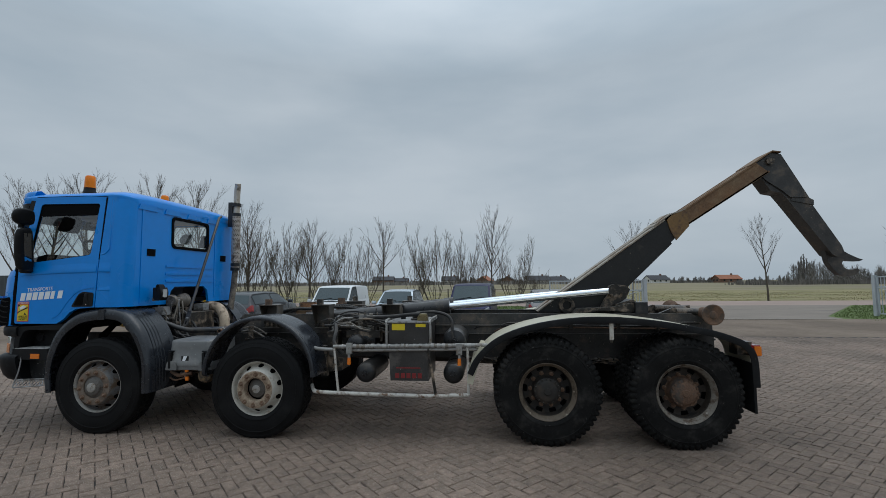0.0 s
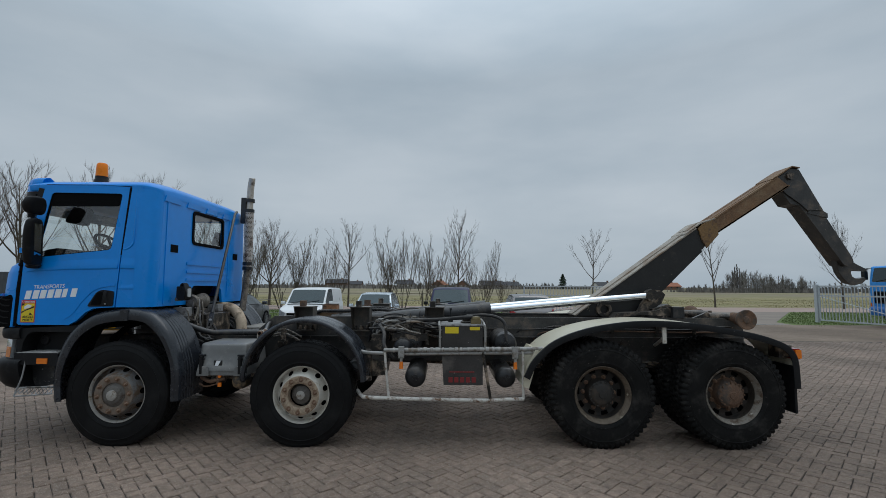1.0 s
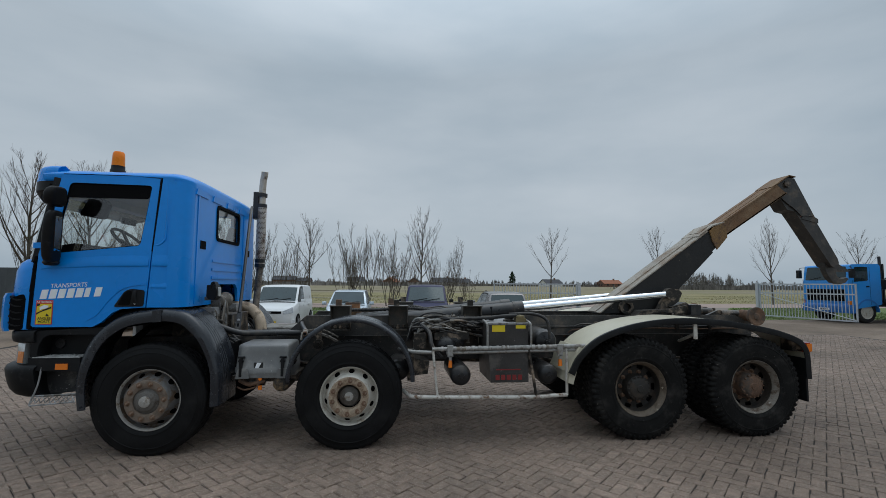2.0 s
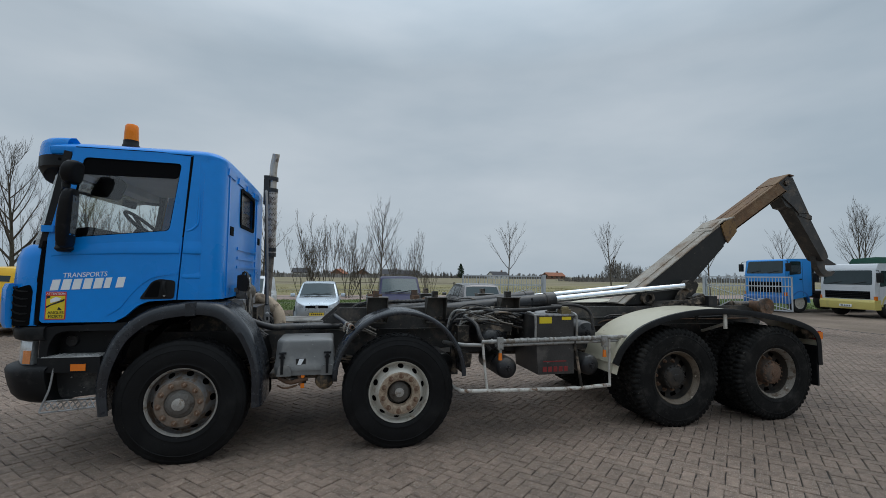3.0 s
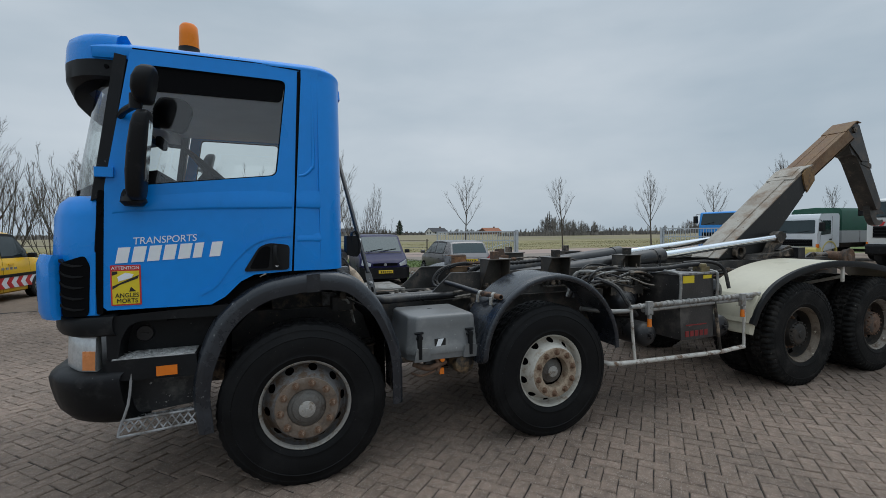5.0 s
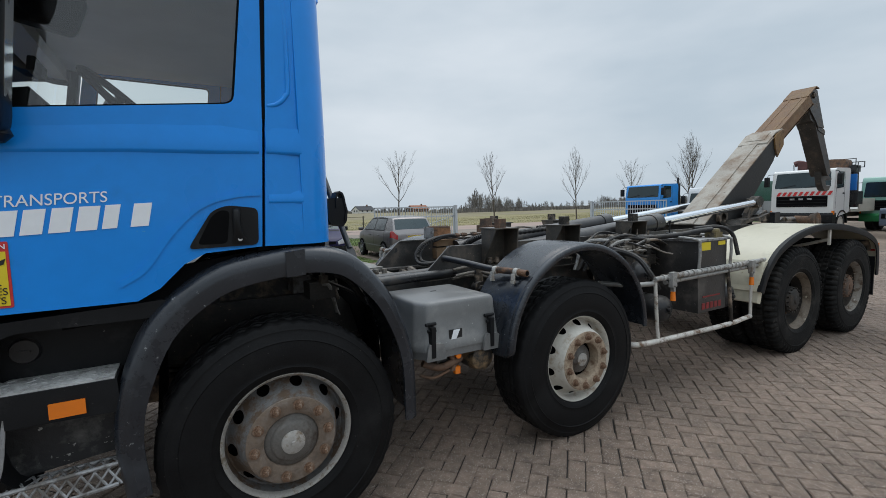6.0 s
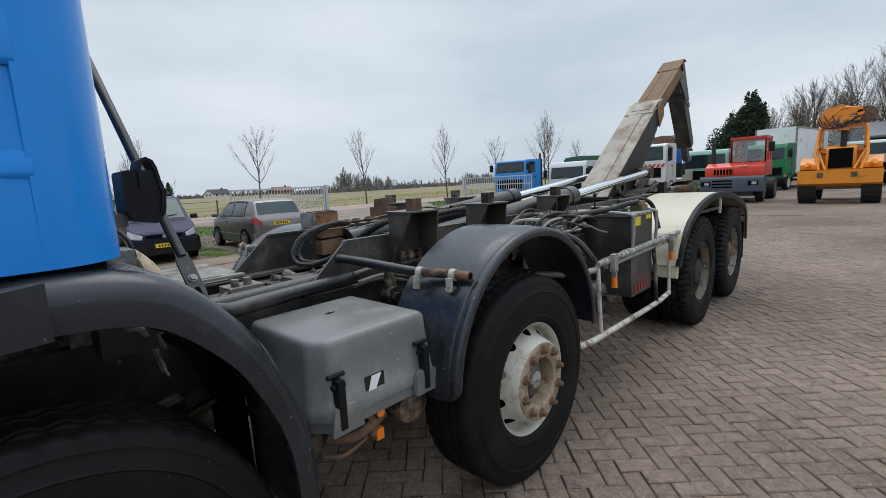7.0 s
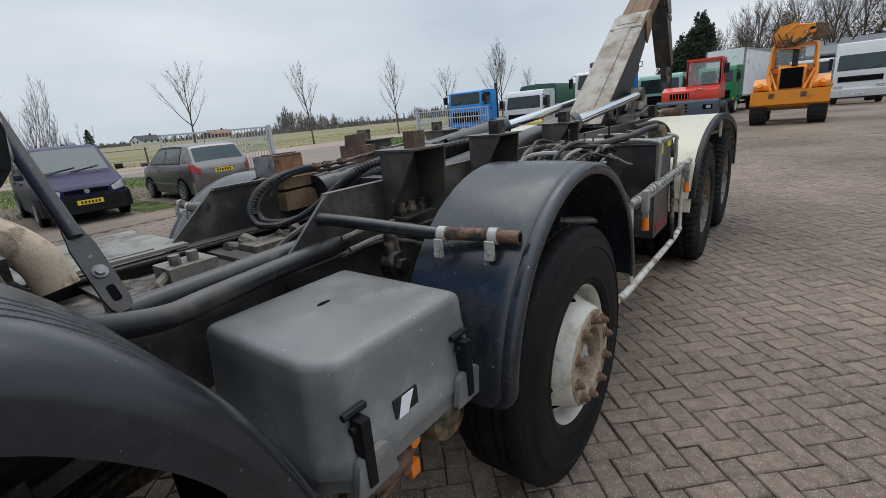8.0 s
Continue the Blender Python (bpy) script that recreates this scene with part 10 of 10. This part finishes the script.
def brick_mat(name, **kw):
    m = mat(name, (0.181, 0.1335, 0.104), 0.74, spec=0.25, world=True, var=0.36, scale=14, fine=95, bump=0.6, dirt=(0.095, 0.08, 0.068), amt=0.34, dscale=0.9, sharp=0.45, bdist=0.004, **kw)
    n, l = m.node_tree.nodes, m.node_tree.links
    bs = n["Principled BSDF"]
    old = bs.inputs["Base Color"].links[0].from_socket
    co = n.new("ShaderNodeNewGeometry")
    vo = n.new("ShaderNodeTexVoronoi")
    vo.inputs["Scale"].default_value = 125
    l.new(co.outputs["Position"], vo.inputs["Vector"])
    mr = n.new("ShaderNodeMapRange")
    mr.inputs["From Min"].default_value, mr.inputs["From Max"].default_value = 0.40, 0.20
    mr.inputs["To Min"].default_value, mr.inputs["To Max"].default_value = 0.0, 1.0
    l.new(vo.outputs["Distance"], mr.inputs["Value"])
    no = n.new("ShaderNodeTexNoise")
    no.inputs["Scale"].default_value = 38
    l.new(co.outputs["Position"], no.inputs["Vector"])
    gt = n.new("ShaderNodeMapRange")
    gt.inputs["From Min"].default_value, gt.inputs["From Max"].default_value = 0.42, 0.56
    gt.inputs["To Max"].default_value = 0.95
    l.new(no.outputs["Fac"], gt.inputs["Value"])
    mu = n.new("ShaderNodeMath")
    mu.operation = "MULTIPLY"
    l.new(mr.outputs["Result"], mu.inputs[0])
    l.new(gt.outputs["Result"], mu.inputs[1])
    mx = n.new("ShaderNodeMixRGB")
    l.new(mu.outputs[0], mx.inputs["Fac"])
    l.new(old, mx.inputs["Color1"])
    mx.inputs["Color2"].default_value = (0.40, 0.345, 0.29, 1)
    l.new(mx.outputs["Color"], bs.inputs["Base Color"])
    return m


def patchy(m, scale, lo, hi):
    """Wide dusty and damp patches over a surface."""
    n, l = m.node_tree.nodes, m.node_tree.links
    bs = n["Principled BSDF"]
    old = bs.inputs["Base Color"].links[0].from_socket
    co = n.new("ShaderNodeNewGeometry")
    no = n.new("ShaderNodeTexNoise")
    no.inputs["Scale"].default_value, no.inputs["Detail"].default_value = scale, 5
    l.new(co.outputs["Position"], no.inputs["Vector"])
    mr = n.new("ShaderNodeMapRange")
    mr.inputs["From Min"].default_value, mr.inputs["From Max"].default_value = 0.34, 0.66
    mr.inputs["To Min"].default_value, mr.inputs["To Max"].default_value = lo, hi
    l.new(no.outputs["Fac"], mr.inputs["Value"])
    mx = n.new("ShaderNodeMixRGB")
    mx.blend_type = "MULTIPLY"
    mx.inputs["Fac"].default_value = 1
    l.new(old, mx.inputs["Color1"])
    l.new(mr.outputs["Result"], mx.inputs["Color2"])
    l.new(mx.outputs["Color"], bs.inputs["Base Color"])


patchy(FARPAVE, 0.30, 0.72, 1.22)
BRICK = brick_mat("paving_brick", island=0.13)
BRICKONE = brick_mat("paving_brick_single", rnd=0.13)
patchy(BRICK, 0.30, 0.72, 1.22)
patchy(BRICKONE, 0.30, 0.72, 1.22)


def slab(name, x0, x1, y0, y1, z, material, label, category):
    b = NB()
    b.faces.new([b.verts.new(p) for p in ((x0, y0, z), (x1, y0, z), (x1, y1, z), (x0, y1, z))])
    return tagged(part(name, b, material), label, category, kind="structure")


b = NB()
gx, gy = (-1800, -4.95, -4.9, 9.7, 9.75, 1800), (-1800, 8.55, 8.6, 16.9, 16.95, 1800)
sheetv = [[b.verts.new((x, y, -0.27 if 1 < i < 4 and 1 < j < 4 else -0.05)) for j, y in enumerate(gy)] for i, x in enumerate(gx)]
for i in range(5):
    for j in range(5):
        b.faces.new((sheetv[i][j], sheetv[i + 1][j], sheetv[i + 1][j + 1], sheetv[i][j + 1]))
tagged(part("ground", b, SOIL), "wide flat field reaching the horizon", "ground", kind="structure")
slab("meadow", -300, 300, 33.0, 75.0, -0.040, MEADOW, "rough yellow grass beside the road", "ground")


def ramp(v, a, b):
    t = min(max((v - a) / (b - a), 0), 1)
    return t * t * (3 - 2 * t)


def dip(x, y):
    """The yard falls away slightly towards the parked cars."""
    return -0.2 * ramp(x, -4.8, -3.4) * (1 - ramp(x, 8.4, 9.6)) * ramp(y, 8.7, 11.2) * (1 - ramp(y, 16.4, 16.95))


b = NB()
xs = [-60, -5.0] + [-4.8 + 0.4 * k for k in range(37)] + [9.8, 75]
ys = [-40, 8.5] + [8.7 + 0.35 * k for k in range(18)]
grid = [[b.verts.new((x, y, -0.020 + dip(x, y))) for y in ys + [15.0]] for x in xs]
for i in range(len(xs) - 1):
    for j in range(len(ys)):
        b.faces.new((grid[i][j], grid[i + 1][j], grid[i + 1][j + 1], grid[i][j + 1]))
low = [[grid[i][-1]] + [b.verts.new((xs[i], y, -0.020 + dip(xs[i], y))) for y in (15.6, 16.2, 16.4, 16.6, 16.8, 16.95)] for i in range(2, len(xs) - 2)]
for p, q in zip(low, low[1:]):
    for j in range(6):
        b.faces.new((p[j], q[j], q[j + 1], p[j + 1]))
pavement = tagged(part("pavement", b, FARPAVE), "brown-grey brick paved yard", "pavement", kind="structure")
slab("verge", -120, -4.7, 15.0, 26.2, -0.030, GRASSM, "grass verge behind the fence", "grass")
slab("verge", -4.7, 9.5, 16.9, 26.2, -0.030, GRASSM, "grass verge behind the parked cars", "grass")
slab("verge", 9.5, 15.6, 15.0, 26.2, -0.030, GRASSM, "grass verge beside the entrance", "grass")
slab("verge", 15.6, 120, 15.0, 26.2, -0.030, GRASSM, "grass verge beside the gate", "grass")
slab("road", -300, 300, 26.2, 33.0, -0.024, ROADM, "pale paved road past the yard", "road")
b = NB()
b.faces.new([b.verts.new((x, y, -0.016)) for x, y in ((11.6, 15.0), (19.6, 15.0), (20.0, 16.6), (28.0, 26.2), (6.5, 26.2), (11.2, 17.5))])
tagged(part("driveway", b, ASPHALT), "grey asphalt entrance between the gates", "road", kind="structure")
b = NB()
box(b, 11.2, 19.2, 14.92, 15.06, -0.03, -0.008)
tagged(part("drain_channel", b, STEELBLACK), "dark drain channel across the entrance", "drain", kind="structure")
BX0, BX1, BY0, BY1 = -7.5, 18.0, -8.6, 8.5
slab("paving_bed", BX0, BX1, BY0, BY1, -0.010, JOINT, "dark sand between paving bricks", "pavement")

b = NB()
lawn = [[b.verts.new((x + 0.12 * noise.noise(Vector((x * 2, y * 2, 1))), y, -0.014 + dip(x, y))) for y in [11.5 + 0.25 * k for k in range(22)]] for x in (4.72, 4.95, 5.2, 5.45, 5.72)]
for p, q in zip(lawn, lawn[1:]):
    for j in range(21):
        b.faces.new((p[j], q[j], q[j + 1], p[j + 1]))
tagged(part("lawn_strip", b, GRASSM), "short green grass strip between the parked cars", "grass", kind="structure")

# grass tufts
rng = random.Random(15)


def blades(n, x0, x1, y0, y1, h0, h1, w0, test=None):
    V, F = [], []
    for _ in range(n):
        x, y = rng.uniform(x0, x1), rng.uniform(y0, y1)
        if test and not test(x, y):
            continue
        h, a = rng.uniform(h0, h1), rng.uniform(0, 6.28)
        dx, dy = math.cos(a) * w0, math.sin(a) * w0
        lx, ly = rng.uniform(-.5, .5) * h, rng.uniform(-.5, .5) * h
        i = len(V)
        z = -0.03 + dip(x, y)
        V += [(x - dx, y - dy, z), (x + dx, y + dy, z), (x + lx, y + ly, z + h)]
        F.append((i, i + 1, i + 2))
    return V, F


V, F = blades(26000, -12, 11.5, 13.6, 26, 0.04, 0.12, 0.014, lambda x, y: (y > 15 and (y < 17.5 or x < 11.0 - (y - 17.5) * 0.54)) or y <= 15 and noise.noise(Vector((x * 0.8, y * 0.8, 0))) > 0.05 + (15 - y) * 0.25)
V2, F2 = blades(16000, 19.4, 34, 14.2, 26, 0.03, 0.09, 0.014, lambda x, y: x > 20.2 + max(0, y - 16.6) * 0.83 and (y > 15.2 or noise.noise(Vector((x * 0.6, y * 0.6, 3))) > 0.1))
V3, F3 = blades(9000, 4.75, 5.75, 11.4, 17.0, 0.015, 0.045, 0.012, lambda x, y: noise.noise(Vector((x * 1.5, y * 1.5, 5))) > -0.2)
F2 += [tuple(i + len(V2) for i in f) for f in F3]
V2 += V3
off = len(V)
tagged(mesh_part("grass", V + V2, F + [tuple(i + off for i in f) for f in F2], BLADE, None), "green winter grass on the verges", "grass", kind="stuff")
V, F = blades(30000, -40, 95, 33.2, 60, 0.03, 0.09, 0.035, lambda x, y: noise.noise(Vector((x * 0.15, y * 0.3, 8))) > -0.15)
tagged(mesh_part("dry_grass", V, F, DRYBLADE, None), "dry yellow grass along the field", "grass", kind="stuff")

# ---------------- paving bricks in herringbone ----------------
BW = 0.106
ANG = radians(43.5)
ca, sa = math.cos(ANG), math.sin(ANG)
rs = np.random.RandomState(4)
V, F, singles = [], [], []


def brick_verts(L2, W2):
    t = 0.006
    top = [(-L2 + t, -W2 + t, 0), (L2 - t, -W2 + t, 0), (L2 - t, W2 - t, 0), (-L2 + t, W2 - t, 0)]
    low = [(-L2, -W2, -0.006), (L2, -W2, -0.006), (L2, W2, -0.006), (-L2, W2, -0.006)]
    foot = [(x, y, -0.02) for x, y, _ in low]
    return top + low + foot


BF = [(0, 1, 2, 3)] + [(i, 4 + i, 4 + (i + 1) % 4, (i + 1) % 4) for i in range(4)] + [(4 + i, 8 + i, 8 + (i + 1) % 4, 4 + (i + 1) % 4) for i in range(4)]
span = int(23 / BW)
cx0, cy0 = 5.194, 0.109
for c in range(-span, span):
    for r in range(-span, span):
        k = (c - r) % 4
        if k == 0:
            u, v, L2, W2 = (c + 1) * BW, (r + 0.5) * BW, BW - 0.0030, BW / 2 - 0.0030
        elif k == 3:
            u, v, L2, W2 = (c + 0.5) * BW, (r + 1) * BW, BW / 2 - 0.0030, BW - 0.0030
        else:
            continue
        x, y = cx0 + u * ca - v * sa, cy0 + u * sa + v * ca
        if not (BX0 + 0.2 < x < BX1 - 0.2 and BY0 + 0.2 < y < BY1 - 0.2):
            continue
        dz, tx, ty = rs.normal(0, 0.0016), rs.normal(0, 0.010), rs.normal(0, 0.010)
        sx, sy, rot = rs.normal(0, 0.0016), rs.normal(0, 0.0016), rs.normal(0, 0.008)
        if 1.35 < x < 4.65 and -3.3 < y < -1.35:
            singles.append((x + sx, y + sy, dz, tx, ty, rot, k))
            continue
        i = len(V)
        cr, sr = math.cos(ANG + rot), math.sin(ANG + rot)
        chip = rs.normal(0, 0.0016, 24)
        for q, (px, py, pz) in enumerate(brick_verts(L2, W2)):
            px, py = px + chip[q % 12], py + chip[12 + q % 12]
            V.append((x + sx + px * cr - py * sr, y + sy + px * sr + py * cr, pz + dz + tx * px + ty * py))
        F += [tuple(i + q for q in f) for f in BF]
me = bpy.data.meshes.new("paving_bricks")
me.from_pydata(V, [], F)
me.materials.append(BRICK)
bricks = new("paving_bricks", me)
bricks.parent = pavement
tagged(bricks, kind="stuff")
kinds = []
for k in range(12):
    me = bpy.data.meshes.new("brick")
    chip = rs.normal(0, 0.0018, 24)
    me.from_pydata([(x + chip[q], y + chip[12 + q], z) for q, (x, y, z) in enumerate(brick_verts(BW - 0.0030, BW / 2 - 0.0030))], [], BF)
    me.materials.append(BRICKONE)
    kinds.append(me)
for q, (x, y, dz, tx, ty, rot, k) in enumerate(singles):
    ob = new("brick", kinds[(q * 7) % 12])
    ob.parent = pavement
    ob.matrix_basis = Matrix.Translation((x, y, dz)) @ Matrix.Rotation(ANG + rot + (math.pi / 2 if k == 3 else 0), 4, "Z") @ Matrix.Rotation(ty, 4, "X") @ Matrix.Rotation(-tx, 4, "Y")
